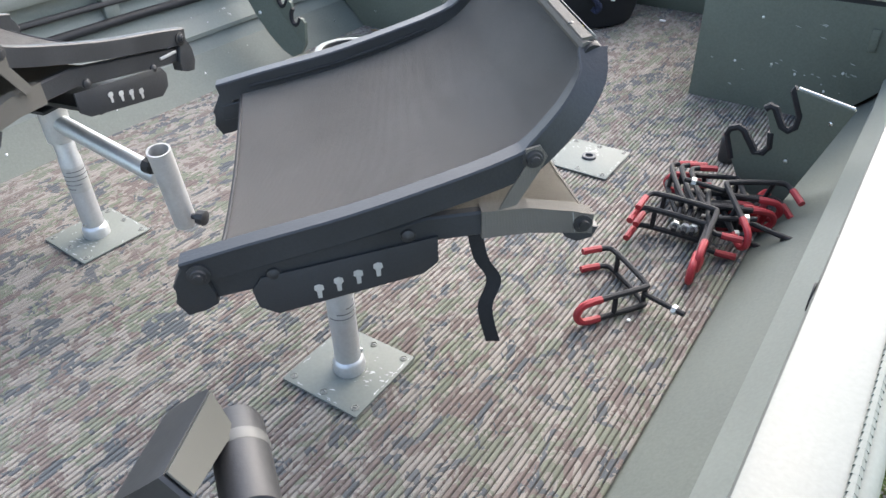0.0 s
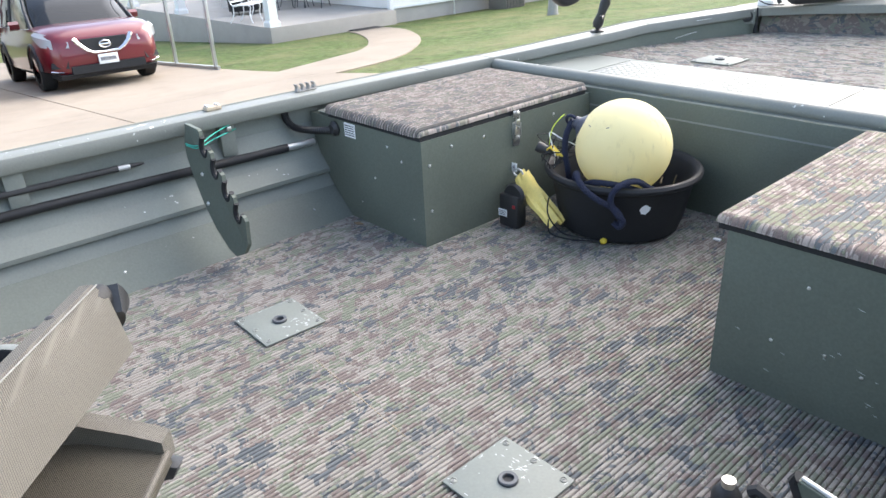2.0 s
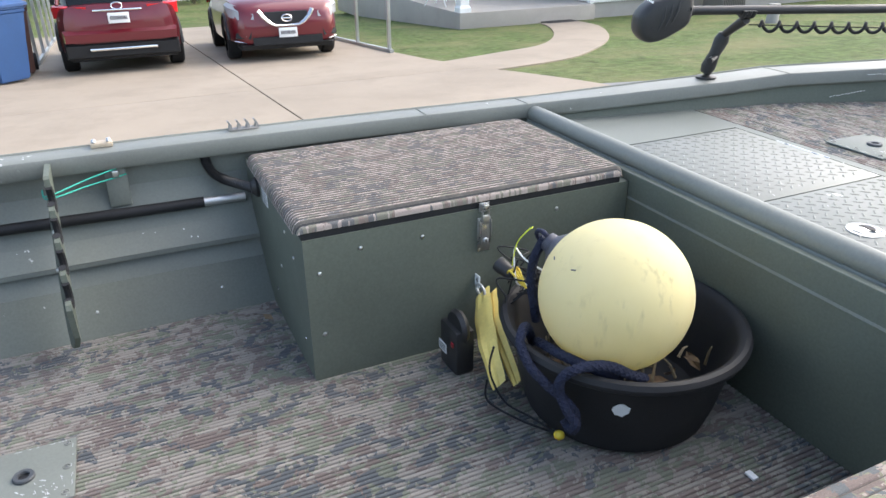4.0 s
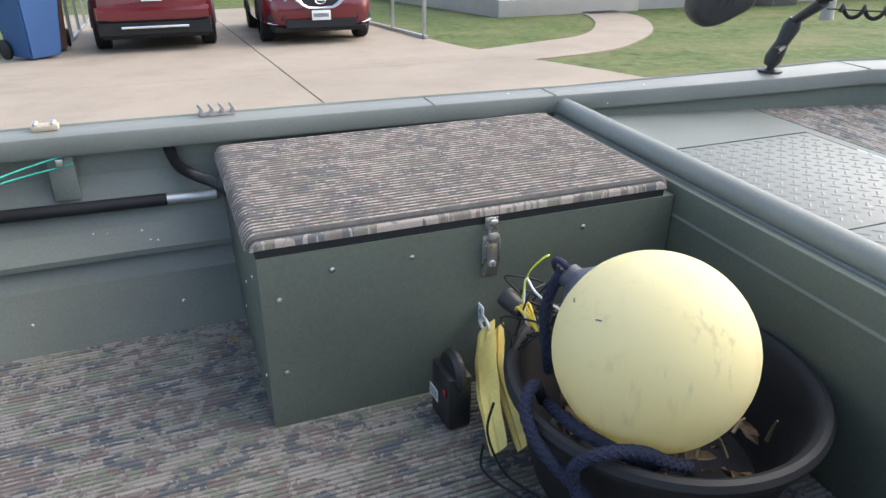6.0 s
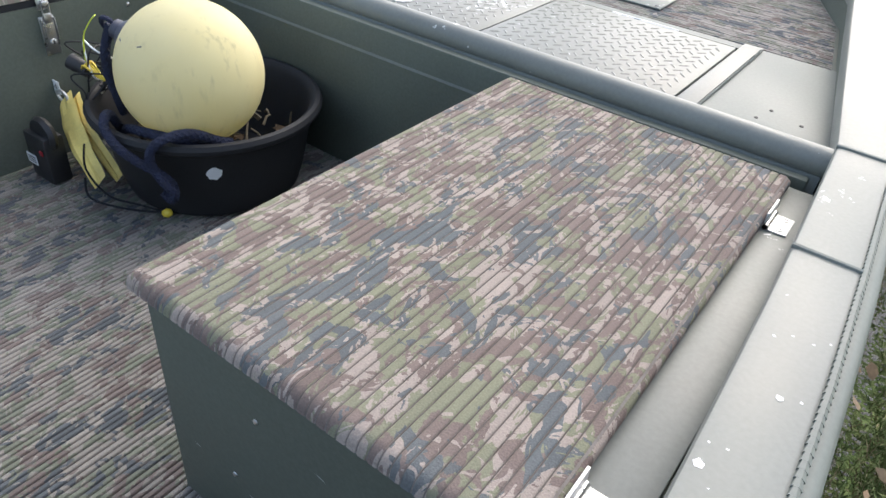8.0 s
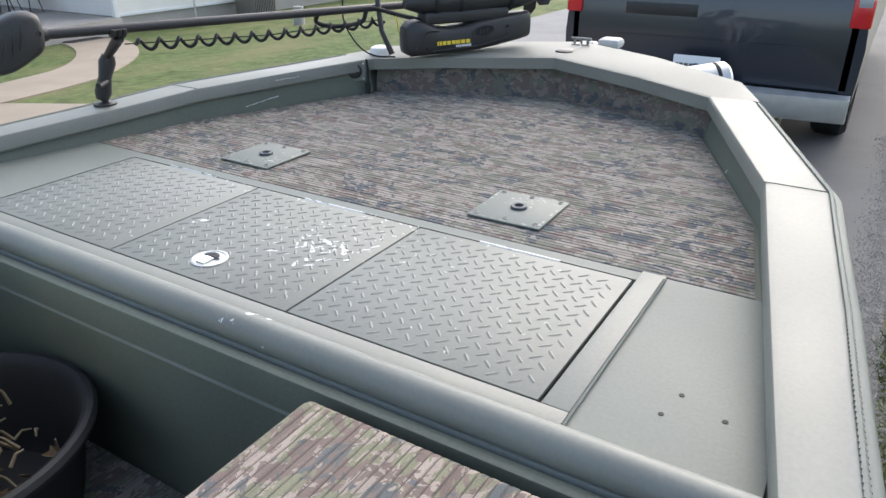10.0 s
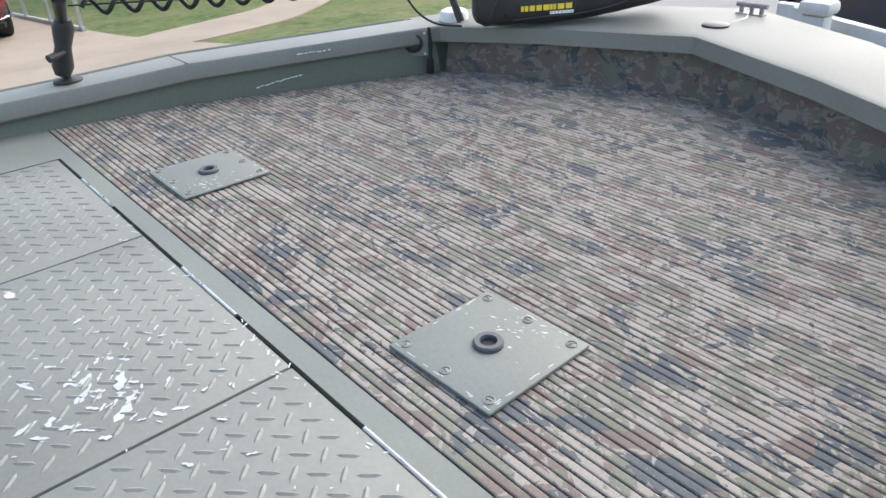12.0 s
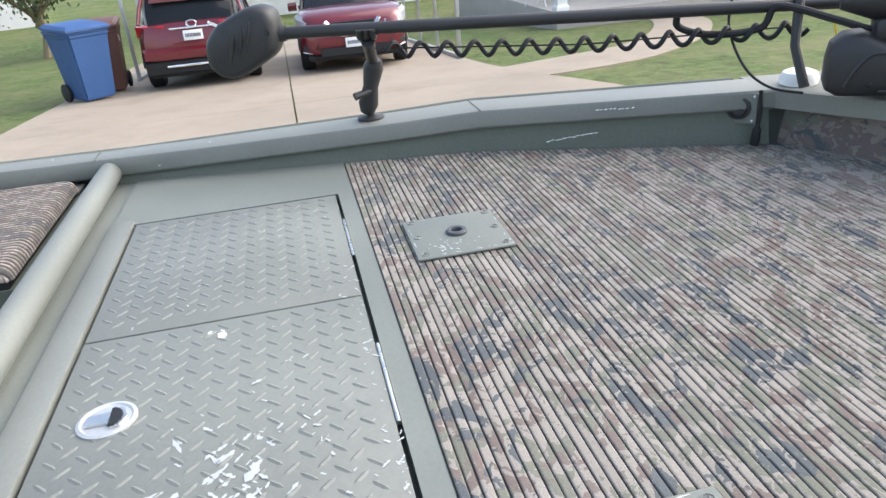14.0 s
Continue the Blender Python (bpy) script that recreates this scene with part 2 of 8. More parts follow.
def buoy_vinyl():
    m = mat("cream_vinyl", (0.65, 0.54, 0.25), 0.62, 0, 0.18)
    v = coords(m)
    big, fine = noise_tex(m, v, 5.0, 5), noise_tex(m, v, 22.0, 5, 0.65)
    c = ramp(m, big, ((0.3, (0.72, 0.64, 0.35)), (0.7, (0.78, 0.715, 0.45))))
    c = mix(m, ramp(m, fine, ((0.6, (0,) * 3), (0.8, (0.35,) * 3))), c, (0.47, 0.38, 0.17))
    stretch = m.node_tree.nodes.new("ShaderNodeMapping")
    stretch.inputs["Rotation"].default_value = (0.4, 0.7, 0.5)
    stretch.inputs["Scale"].default_value = (1.0, 1.0, 0.22)
    wire(m, v, stretch.inputs["Vector"])
    scuff = noise_tex(m, stretch.outputs[0], 46.0, 4, 0.6)
    where = noise_tex(m, v, 7.0, 2)
    mark = maths(m, "MULTIPLY", ramp(m, scuff, ((0.54, (0,) * 3), (0.7, (1,) * 3))), ramp(m, where, ((0.42, (0,) * 3), (0.62, (0.55,) * 3))))
    c = mix(m, mark, c, (0.2, 0.19, 0.13))
    wire(m, c, bsdf(m).inputs["Base Color"])
    bump(m, fine, 0.08, 0.002)
    through_wall = m.node_tree.nodes.new("ShaderNodeBsdfTranslucent")
    through_wall.inputs["Color"].default_value = (0.93, 0.85, 0.47, 1)
    both = m.node_tree.nodes.new("ShaderNodeMixShader")
    both.inputs[0].default_value = 0.3
    wire(m, bsdf(m).outputs[0], both.inputs[1])
    wire(m, through_wall.outputs[0], both.inputs[2])
    wire(m, both.outputs[0], next(n for n in m.node_tree.nodes if n.type == "OUTPUT_MATERIAL").inputs["Surface"])
    return m


BUOY = buoy_vinyl()


def grass_mat(name, green, dry):
    m = mat(name, green, 0.85, 0, 0.2)
    v = coords(m)
    big, mid, fine = noise_tex(m, v, 0.7, 6, 0.65), noise_tex(m, v, 6.0, 7, 0.75), noise_tex(m, v, 55.0, 3)
    c = ramp(m, mid, ((0.3, tuple(x * 0.32 for x in green)), (0.52, green), (0.72, tuple(x * 1.75 for x in green))))
    c = mix(m, ramp(m, big, ((0.42, (0,) * 3), (0.68, (0.75,) * 3))), c, dry)
    c = mix(m, 0.55, c, mix(m, 1.0, c, ramp(m, fine, ((0.3, (0.35,) * 3), (0.7, (1.0,) * 3))), "MULTIPLY"))
    wire(m, c, bsdf(m).inputs["Base Color"])
    bump(m, fine, 0.8, 0.03)
    return m


GRASS = grass_mat("lawn", (0.115, 0.165, 0.05), (0.23, 0.215, 0.1))
BLADE = mat("grass_blade", (0.1, 0.15, 0.035), 0.75, 0, 0.25)
island = BLADE.node_tree.nodes.new("ShaderNodeNewGeometry")
wire(BLADE, ramp(BLADE, island.outputs["Random Per Island"], ((0.0, (0.055, 0.085, 0.024)), (0.35, (0.095, 0.135, 0.042)), (0.66, (0.14, 0.175, 0.065)), (0.8, (0.2, 0.175, 0.09)), (1.0, (0.15, 0.115, 0.07)))), bsdf(BLADE).inputs["Base Color"])


def concrete_mat(name, color, stain):
    m = mat(name, color, 0.85)
    v = coords(m)
    big, mid, fine = noise_tex(m, v, 0.45, 6, 0.6), noise_tex(m, v, 1.3, 8, 0.7), noise_tex(m, v, 120.0, 3)
    c = ramp(m, big, ((0.3, tuple(x * 0.84 for x in color)), (0.7, tuple(x * 1.1 for x in color))))
    c = mix(m, ramp(m, mid, ((0.47, (0,) * 3), (0.7, (0.7,) * 3))), c, stain)
    c = mix(m, 0.25, c, ramp(m, fine, ((0.3, stain), (0.7, tuple(min(1, x * 1.25) for x in color)))))
    wire(m, c, bsdf(m).inputs["Base Color"])
    bump(m, fine, 0.3, 0.003)
    return m


CONCRETE = concrete_mat("tan_concrete", (0.3, 0.25, 0.192), (0.2, 0.166, 0.126))
CONCRETE_GREY = concrete_mat("grey_concrete", (0.34, 0.325, 0.3), (0.26, 0.25, 0.23))
LANE = concrete_mat("grey_lane", (0.2, 0.2, 0.2), (0.13, 0.13, 0.135))
PORCH = concrete_mat("porch_concrete", (0.38, 0.35, 0.31), (0.27, 0.25, 0.22))
ASPHALT = concrete_mat("worn_asphalt", (0.125, 0.123, 0.118), (0.08, 0.078, 0.075))
GRAVEL = varied("grey_gravel", (0.235, 0.222, 0.2), 0.9, 0, 0.5, 9, 60, 0.8)
SIDING = varied("white_vinyl_siding", (0.72, 0.7, 0.66), 0.55, 0, 0.06, 2, 40, 0.05)
TRIM_WHITE = varied("white_trim", (0.78, 0.78, 0.77), 0.5, 0, 0.05, 4, 60, 0.05)
ROOF = varied("grey_shingles", (0.16, 0.155, 0.15), 0.9, 0, 0.3, 6, 30, 0.6)
GLASS_DARK = mat("tinted_glass", (0.012, 0.014, 0.016), 0.08, 0, 0.22)
RED_CAR = mat("red_car_paint", (0.13, 0.008, 0.016), 0.3, 0.25)
bsdf(RED_CAR).inputs["Coat Weight"].default_value = 0.8
NAVY_CAR = mat("dark_blue_truck_paint", (0.022, 0.028, 0.042), 0.3, 0.2)
bsdf(NAVY_CAR).inputs["Coat Weight"].default_value = 0.6
LAMP_GLASS = mat("clear_lamp_glass", (0.3, 0.31, 0.32), 0.2)
LAMP_RED = mat("red_lamp_glass", (0.55, 0.02, 0.025), 0.2)
BLUE_BIN = varied("blue_bin_plastic", (0.022, 0.075, 0.21), 0.5, 0, 0.12, 3, 60, 0.1)
BROWN_BIN = varied("brown_bin_plastic", (0.13, 0.06, 0.045), 0.55, 0, 0.15, 3, 60, 0.1)
GALV = varied("galvanised_tube", (0.5, 0.52, 0.53), 0.4, 0.8, 0.15, 8, 60, 0.1)
RUST_CLOTH = varied("orange_sling_cloth", (0.42, 0.17, 0.09), 0.8, 0, 0.2, 8, 80, 0.2)
FOLIAGE = varied("dark_foliage", (0.05, 0.075, 0.03), 0.8, 0, 0.5, 4, 20, 0.4)

# ---------------------------------------------------------------- mesh helpers


def thing(name, label, category, group="", kind="", at=(0, 0, 0)):
    ob = new(name)
    ob.location = at
    ob.empty_display_size = 0.05
    return tagged(ob, label, category, group, kind)


def part(name, bm, material, parent=None, label="", smooth=True, angle=35):
    """Links a bmesh as one mesh object; its coordinates are those of the parent's thing."""
    bmesh.ops.recalc_face_normals(bm, faces=bm.faces)
    me = bpy.data.meshes.new(name)
    if smooth:
        for f in bm.faces:
            f.smooth = True
        for e in bm.edges:
            if len(e.link_faces) == 2 and e.calc_face_angle(0) > radians(angle):
                e.smooth = False
    bm.to_mesh(me)
    bm.free()
    me.materials.append(material)
    ob = new(name, me)
    ob.parent = parent
    if label:
        tagged(ob, label)
    return ob


def put(bm, before, m):
    """Moves the vertices made since there were `before` of them."""
    bm.verts.ensure_lookup_table()
    bmesh.ops.transform(bm, matrix=m, verts=bm.verts[before:])


def box(bm, lo, hi, bevel=0.0, m=None, segments=2):
    n = len(bm.verts)
    c = [(a + b) / 2 for a, b in zip(lo, hi)]
    s = [abs(b - a) for a, b in zip(lo, hi)]
    made = bmesh.ops.create_cube(bm, size=1.0, matrix=Matrix.Translation(c) @ Matrix.Diagonal((*s, 1)))
    if bevel:
        edges = list({e for v in made["verts"] for e in v.link_edges})
        bmesh.ops.bevel(bm, geom=edges, offset=bevel, segments=segments, affect="EDGES", profile=0.5)
    if m is not None:
        put(bm, n, m)
    return bm


def tube(bm, pts, r, seg=10, closed=False, caps=True, flat=1.0):
    """A round bar swept along points; r may be a list."""
    pts = [Vector(p) for p in pts]
    rs = r if isinstance(r, (list, tuple)) else [r] * len(pts)
    rings, up = [], None
    for i, p in enumerate(pts):
        if closed:
            d = (pts[(i + 1) % len(pts)] - pts[i - 1]).normalized()
        else:
            d = (pts[min(i + 1, len(pts) - 1)] - pts[max(i - 1, 0)]).normalized()
        if up is None:
            up = d.orthogonal().normalized()
        side = d.cross(up)
        if side.length < 1e-6:
            side = d.orthogonal()
        side.normalize()
        up = side.cross(d).normalized()
        rings.append([bm.verts.new(p + rs[i] * (math.cos(a) * side + flat * math.sin(a) * up)) for a in (2 * math.pi * k / seg for k in range(seg))])
    count = len(rings)
    for i in range(count if closed else count - 1):
        a, b = rings[i], rings[(i + 1) % count]
        for k in range(seg):
            bm.faces.new((a[k], a[(k + 1) % seg], b[(k + 1) % seg], b[k]))
    if caps and not closed:
        bm.faces.new(rings[0][::-1])
        bm.faces.new(rings[-1])
    return bm


def lathe(bm, profile, seg=32, m=None, caps=False):
    """Turns (radius, height) pairs round z."""
    n = len(bm.verts)
    rings = []
    for r, z in profile:
        rings.append([bm.verts.new((r * math.cos(2 * math.pi * k / seg), r * math.sin(2 * math.pi * k / seg), z)) for k in range(seg)])
    for a, b in zip(rings, rings[1:]):
        for k in range(seg):
            bm.faces.new((a[k], a[(k + 1) % seg], b[(k + 1) % seg], b[k]))
    if caps:
        bm.faces.new(rings[0][::-1])
        bm.faces.new(rings[-1])
    if m is not None:
        put(bm, n, m)
    return bm


def prism(bm, outline, thick, m=None, bevel=0.0):
    """A plate: a 2D outline in x, y with its thickness along z."""
    n = len(bm.verts)
    low = [bm.verts.new((x, y, -thick / 2)) for x, y in outline]
    top = [bm.verts.new((x, y, thick / 2)) for x, y in outline]
    k = len(outline)
    fl, ft = bm.faces.new(low[::-1]), bm.faces.new(top)
    for i in range(k):
        bm.faces.new((low[i], low[(i + 1) % k], top[(i + 1) % k], top[i]))
    if bevel:
        edges = list(fl.edges) + list(ft.edges)
        bmesh.ops.bevel(bm, geom=edges, offset=bevel, segments=2, affect="EDGES", profile=0.5)
    if m is not None:
        put(bm, n, m)
    return bm


def loft(bm, rings, caps=True, closed=True):
    """Skins rings of equal count."""
    vs = [[bm.verts.new(p) for p in ring] for ring in rings]
    k = len(vs[0])
    for a, b in zip(vs, vs[1:]):
        for i in range(k if closed else k - 1):
            bm.faces.new((a[i], a[(i + 1) % k], b[(i + 1) % k], b[i]))
    if caps and closed:
        bm.faces.new(vs[0][::-1])
        bm.faces.new(vs[-1])
    return bm


def bm_new():
    return bmesh.new()


def spline(pts, steps=6, closed=False):
    """Smooth points through the given ones (Catmull-Rom)."""
    pts = [Vector(p) for p in pts]
    n, out = len(pts), []
    for i in range(n if closed else n - 1):
        if closed:
            a, b, c, d = pts[i - 1], pts[i], pts[(i + 1) % n], pts[(i + 2) % n]
        else:
            a, b, c, d = pts[max(i - 1, 0)], pts[i], pts[i + 1], pts[min(i + 2, n - 1)]
        for s in range(steps):
            t = s / steps
            out.append(0.5 * ((2 * b) + (c - a) * t + (2 * a - 5 * b + 4 * c - d) * t * t + (3 * b - a - 3 * c + d) * t ** 3))
    if not closed:
        out.append(pts[-1])
    return out


def rivet(bm, at, r=0.006, normal=(0, 0, 1)):
    q = Vector((0, 0, 1)).rotation_difference(Vector(normal)).to_matrix().to_4x4()
    lathe(bm, ((r, 0), (r * 0.9, r * 0.35), (r * 0.45, r * 0.6), (0.0004, r * 0.65)), 10, Matrix.Translation(at) @ q)


def bars(name, parent, m, width, height, rows, material, share=0.8, seed=1, thick=0.0006):
    """Unreadable writing: rows of short plain bars on the local x-y plane."""
    rnd = random.Random(seed)
    bm = bm_new()
    for i in range(rows):
        y = height / 2 - (i + 0.5) * height / rows
        x = -width / 2
        while x < width / 2 - 0.002:
            w = min(width * rnd.uniform(0.06, 0.16), width / 2 - x)
            box(bm, (x, y - height / rows * share / 2, 0), (x + w * 0.8, y + height / rows * share / 2, thick), 0, m)
            x += w
    return part(name, bm, material, parent, smooth=False)

# ---------------------------------------------------------------- the boat
XC = -1.113            # centre line
DECK = 0.40            # deck height over the cockpit floor
STERN = -1.7


def half(y):
    """Half width at the inner edge of the rail."""
    return float(np.interp(y, (STERN, 2.0, 2.6, 2.86, 3.25, 4.27, 4.97, 5.2), (1.215, 1.215, 1.2, 1.188, 1.166, 0.98, 0.69, 0.56)))


def rail_z(y):
    return float(np.interp(y, (STERN, 3.3, 4.0, 4.3, 4.97, 5.2), (0.472, 0.472, 0.5, 0.517, 0.545, 0.556)))


def rail_w(y):
    """Width of the rail's flat top; it broadens towards the bow."""
    return float(np.interp(y, (STERN, 3.25, 3.75, 4.27, 4.97), (0.097, 0.097, 0.125, 0.143, 0.15)))


boat = thing("boat", "sage-green welded aluminium river boat on its trailer", "boat")
RAIL_Y = [STERN, -1.0, 0.0, 1.0, 2.0, 2.4, 2.7, 2.86, 3.0, 3.25, 3.5, 3.75, 4.0, 4.27, 4.5, 4.75, 4.97]


def sweep_side(side, section, stations, lift=None):
    rings = []
    for y in stations:
        w, z = half(y), rail_z(y)
        k = rail_w(y) / 0.097
        rings.append([(XC + side * (w + d * k), y, z + dz) if lift is None else (XC + side * (w * d), y, dz) for d, dz in section])
    return rings


for side in (-1, 1):
    bm = loft(bm_new(), sweep_side(side, ((0.004, -0.052), (0.0, -0.046), (0.0, -0.008), (0.003, -0.002), (0.01, 0), (0.088, 0), (0.095, -0.003), (0.097, -0.012), (0.094, -0.03), (0.006, -0.03), (0.006, -0.052)), RAIL_Y))
    rail = part("rail", bm, PAINT_WORN, boat, "flat-topped gunwale rail with chipped sage paint")
    bm = tube(bm_new(), [(XC + side * (half(y) + rail_w(y) + 0.008), y, rail_z(y) - 0.028) for y in RAIL_Y], 0.02, 12)
    part("rub_tube", bm, PAINT, rail)
    bm = bm_new()
    y = STERN
    while y < 4.95:   # stacked-dime weld along the outer edge
        e0, e1 = half(y) + rail_w(y) + 0.001, half(y + 0.012) + rail_w(y + 0.012) + 0.001
        tube(bm, [(XC + side * e0, y, rail_z(y) - 0.003), (XC + side * e1, y + 0.012, rail_z(y + 0.012) - 0.001)], [0.0066, 0.0044], 6)
        y += 0.0125
    part("weld_bead", bm, PAINT, rail)
    for y in (2.86, 3.25, 4.27) if side > 0 else (2.84, 3.22, 4.27):
        bm = bm_new()
        w, z = half(y), rail_z(y)
        n = 14
        for i in range(n):
            d = (rail_w(y) - 0.005) * i / n
            rad = 0.0048 if (side > 0 and y < 3.3) else 0.0018
            tube(bm, [(XC + side * (w + d), y, z + 0.0004), (XC + side * (w + d + 0.009), y + 0.001, z + 0.0004)], [rad, rad * 0.7], 6)
        part("rail_joint", bm, PAINT if rad > 0.003 else PAINT_DARK, rail)
    # inner wall of the hull: wall under the rail, sloped stringer and its lip; then the darker bottom plate
    stations = [STERN, 0.0, 2.0, 2.3, 2.6, 2.9, 3.2]
    upper = ((1.045, 0.45), (1.045, 0.27), (1.028, 0.262), (0.952, 0.172), (0.952, 0.157), (0.99, 0.138))
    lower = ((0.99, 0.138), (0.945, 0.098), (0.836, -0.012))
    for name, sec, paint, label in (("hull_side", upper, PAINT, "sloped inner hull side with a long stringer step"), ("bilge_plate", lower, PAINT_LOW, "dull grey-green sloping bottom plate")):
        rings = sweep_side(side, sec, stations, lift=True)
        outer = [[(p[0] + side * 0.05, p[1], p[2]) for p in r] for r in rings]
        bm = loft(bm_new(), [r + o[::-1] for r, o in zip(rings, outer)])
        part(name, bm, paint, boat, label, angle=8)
    # wall beside the front deck, in a darker colour than the rail
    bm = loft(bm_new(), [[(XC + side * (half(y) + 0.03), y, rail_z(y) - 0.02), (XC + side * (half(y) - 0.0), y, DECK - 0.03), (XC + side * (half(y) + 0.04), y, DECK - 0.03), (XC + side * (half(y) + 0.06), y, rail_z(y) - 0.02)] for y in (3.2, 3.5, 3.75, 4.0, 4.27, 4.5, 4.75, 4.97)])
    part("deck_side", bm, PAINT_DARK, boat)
    # outer skin
    bm = loft(bm_new(), [[(XC + side * (half(y) + rail_w(y) + 0.008), y, rail_z(y) - 0.035), (XC + side * (half(y) * 0.9 + 0.02), y, -0.1), (XC + side * (half(y) * 0.86), y, -0.12), (XC + side * (half(y) + rail_w(y) - 0.005), y, rail_z(y) - 0.045)] for y in RAIL_Y])
    part("outer_skin", bm, PAINT, boat)

bm = box(bm_new(), (XC - 1.06, STERN, -0.12), (XC + 1.06, 3.25, -0.012))
part("hull_bottom", bm, PAINT, boat)
bm = box(bm_new(), (XC - 1.2, STERN - 0.05, -0.1), (XC + 1.2, STERN, 0.46), 0.01)
part("transom", bm, PAINT, boat)
bm = box(bm_new(), (XC - 1.15, 3.192, -0.01), (XC + 1.15, 3.215, 0.415), 0.004)
part("bulkhead", bm, PAINT_DARK, boat, "dark green bulkhead across the cockpit")
bm = loft(bm_new(), [[(x, 3.19, 0.34), (x, 3.196, 0.36), (x, 3.225, 0.415), (x, 3.26, 0.42), (x, 3.26, 0.34)] for x in (XC - 1.17, XC + 1.165)])
part("bulkhead_flange", bm, PAINT, boat)
bm = tube(bm_new(), [(XC - 1.2, 3.252, 0.432), (XC + 1.18, 3.252, 0.432)], 0.03, 18)
part("cross_tube", bm, PAINT_WORN, boat, "painted round tube across the boat")

# front deck: sheet, hatch frame, hatches
DRAINS = ((-0.125, 3.437), (-0.11, 3.5), (-0.037, 3.468))
H0, H1, HA, HF = -1.91, -0.3, 3.37, 3.84
bm = bm_new()
box(bm, (XC - 1.17, 3.26, DECK - 0.02), (XC + 1.165, 3.315, DECK - 0.006))
box(bm, (XC - 1.15, 3.315, DECK - 0.02), (H0 - 0.012, 3.885, DECK))
box(bm, (H1 + 0.055, 3.315, DECK - 0.02), (XC + 1.15, 3.885, DECK))
box(bm, (H0 - 0.012, HF + 0.008, DECK - 0.02), (H1 + 0.055, 3.885, DECK + 0.0))
part("deck_sheet", bm, PAINT, boat, "painted aluminium deck sheet round the hatches")
bm = bm_new()
box(bm, (H0 - 0.03, 3.31, DECK - 0.02), (H1 + 0.06, HA - 0.008, DECK + 0.006), 0.003)
box(bm, (H1 + 0.008, HA - 0.008, DECK - 0.02), (H1 + 0.06, HF + 0.045, DECK + 0.006), 0.003)
part("hatch_frame", bm, PAINT_WORN, boat)
bm = box(bm_new(), (H0 - 0.02, HA - 0.02, DECK - 0.045), (H1 + 0.02, HF + 0.02, DECK - 0.03))
part("hatch_gutter", bm, PAINT_DARK, boat)
bm = bm_new()
y = 3.83
for i in range(100):
    x = H1 + 0.058
    tube(bm, [(x, 3.33 + i * 0.0054, DECK + 0.004), (x + 0.001, 3.335 + i * 0.0054, DECK + 0.004)], [0.0045, 0.003], 5)
part("weld_seam", bm, PAINT, boat)
for x, y in DRAINS:
    bm = lathe(bm_new(), ((0.0045, 0.0), (0.0045, 0.0012), (0.0, 0.001)), 12, Matrix.Translation((x, y, DECK)))
    part("drain_hole", bm, RUBBER, boat)
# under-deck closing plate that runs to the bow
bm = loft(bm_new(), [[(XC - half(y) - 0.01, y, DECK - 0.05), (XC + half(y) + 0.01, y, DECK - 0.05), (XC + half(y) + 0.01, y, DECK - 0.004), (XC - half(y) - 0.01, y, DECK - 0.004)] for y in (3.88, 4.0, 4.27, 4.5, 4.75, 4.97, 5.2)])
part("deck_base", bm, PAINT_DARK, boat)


def lug(bm, x, y, z, a, l=0.0153, w=0.0038, h=0.0019):
    """One raised lens of the tread plate."""
    c, s = math.cos(a), math.sin(a)
    vs = []
    for u, v in ((-l, 0), (-l * 0.5, -w), (l * 0.5, -w), (l, 0), (l * 0.5, w), (-l * 0.5, w)):
        vs.append(bm.verts.new((x + u * c - v * s, y + u * s + v * c, z)))
    t0, t1 = (bm.verts.new((x + u * c, y + u * s, z + h)) for u in (-l * 0.55, l * 0.55))
    for f in ((0, 1, 6), (1, 2, 7, 6), (2, 3, 7), (3, 4, 7), (4, 5, 6, 7), (5, 0, 6)):
        bm.faces.new([(vs + [t0, t1])[i] for i in f])


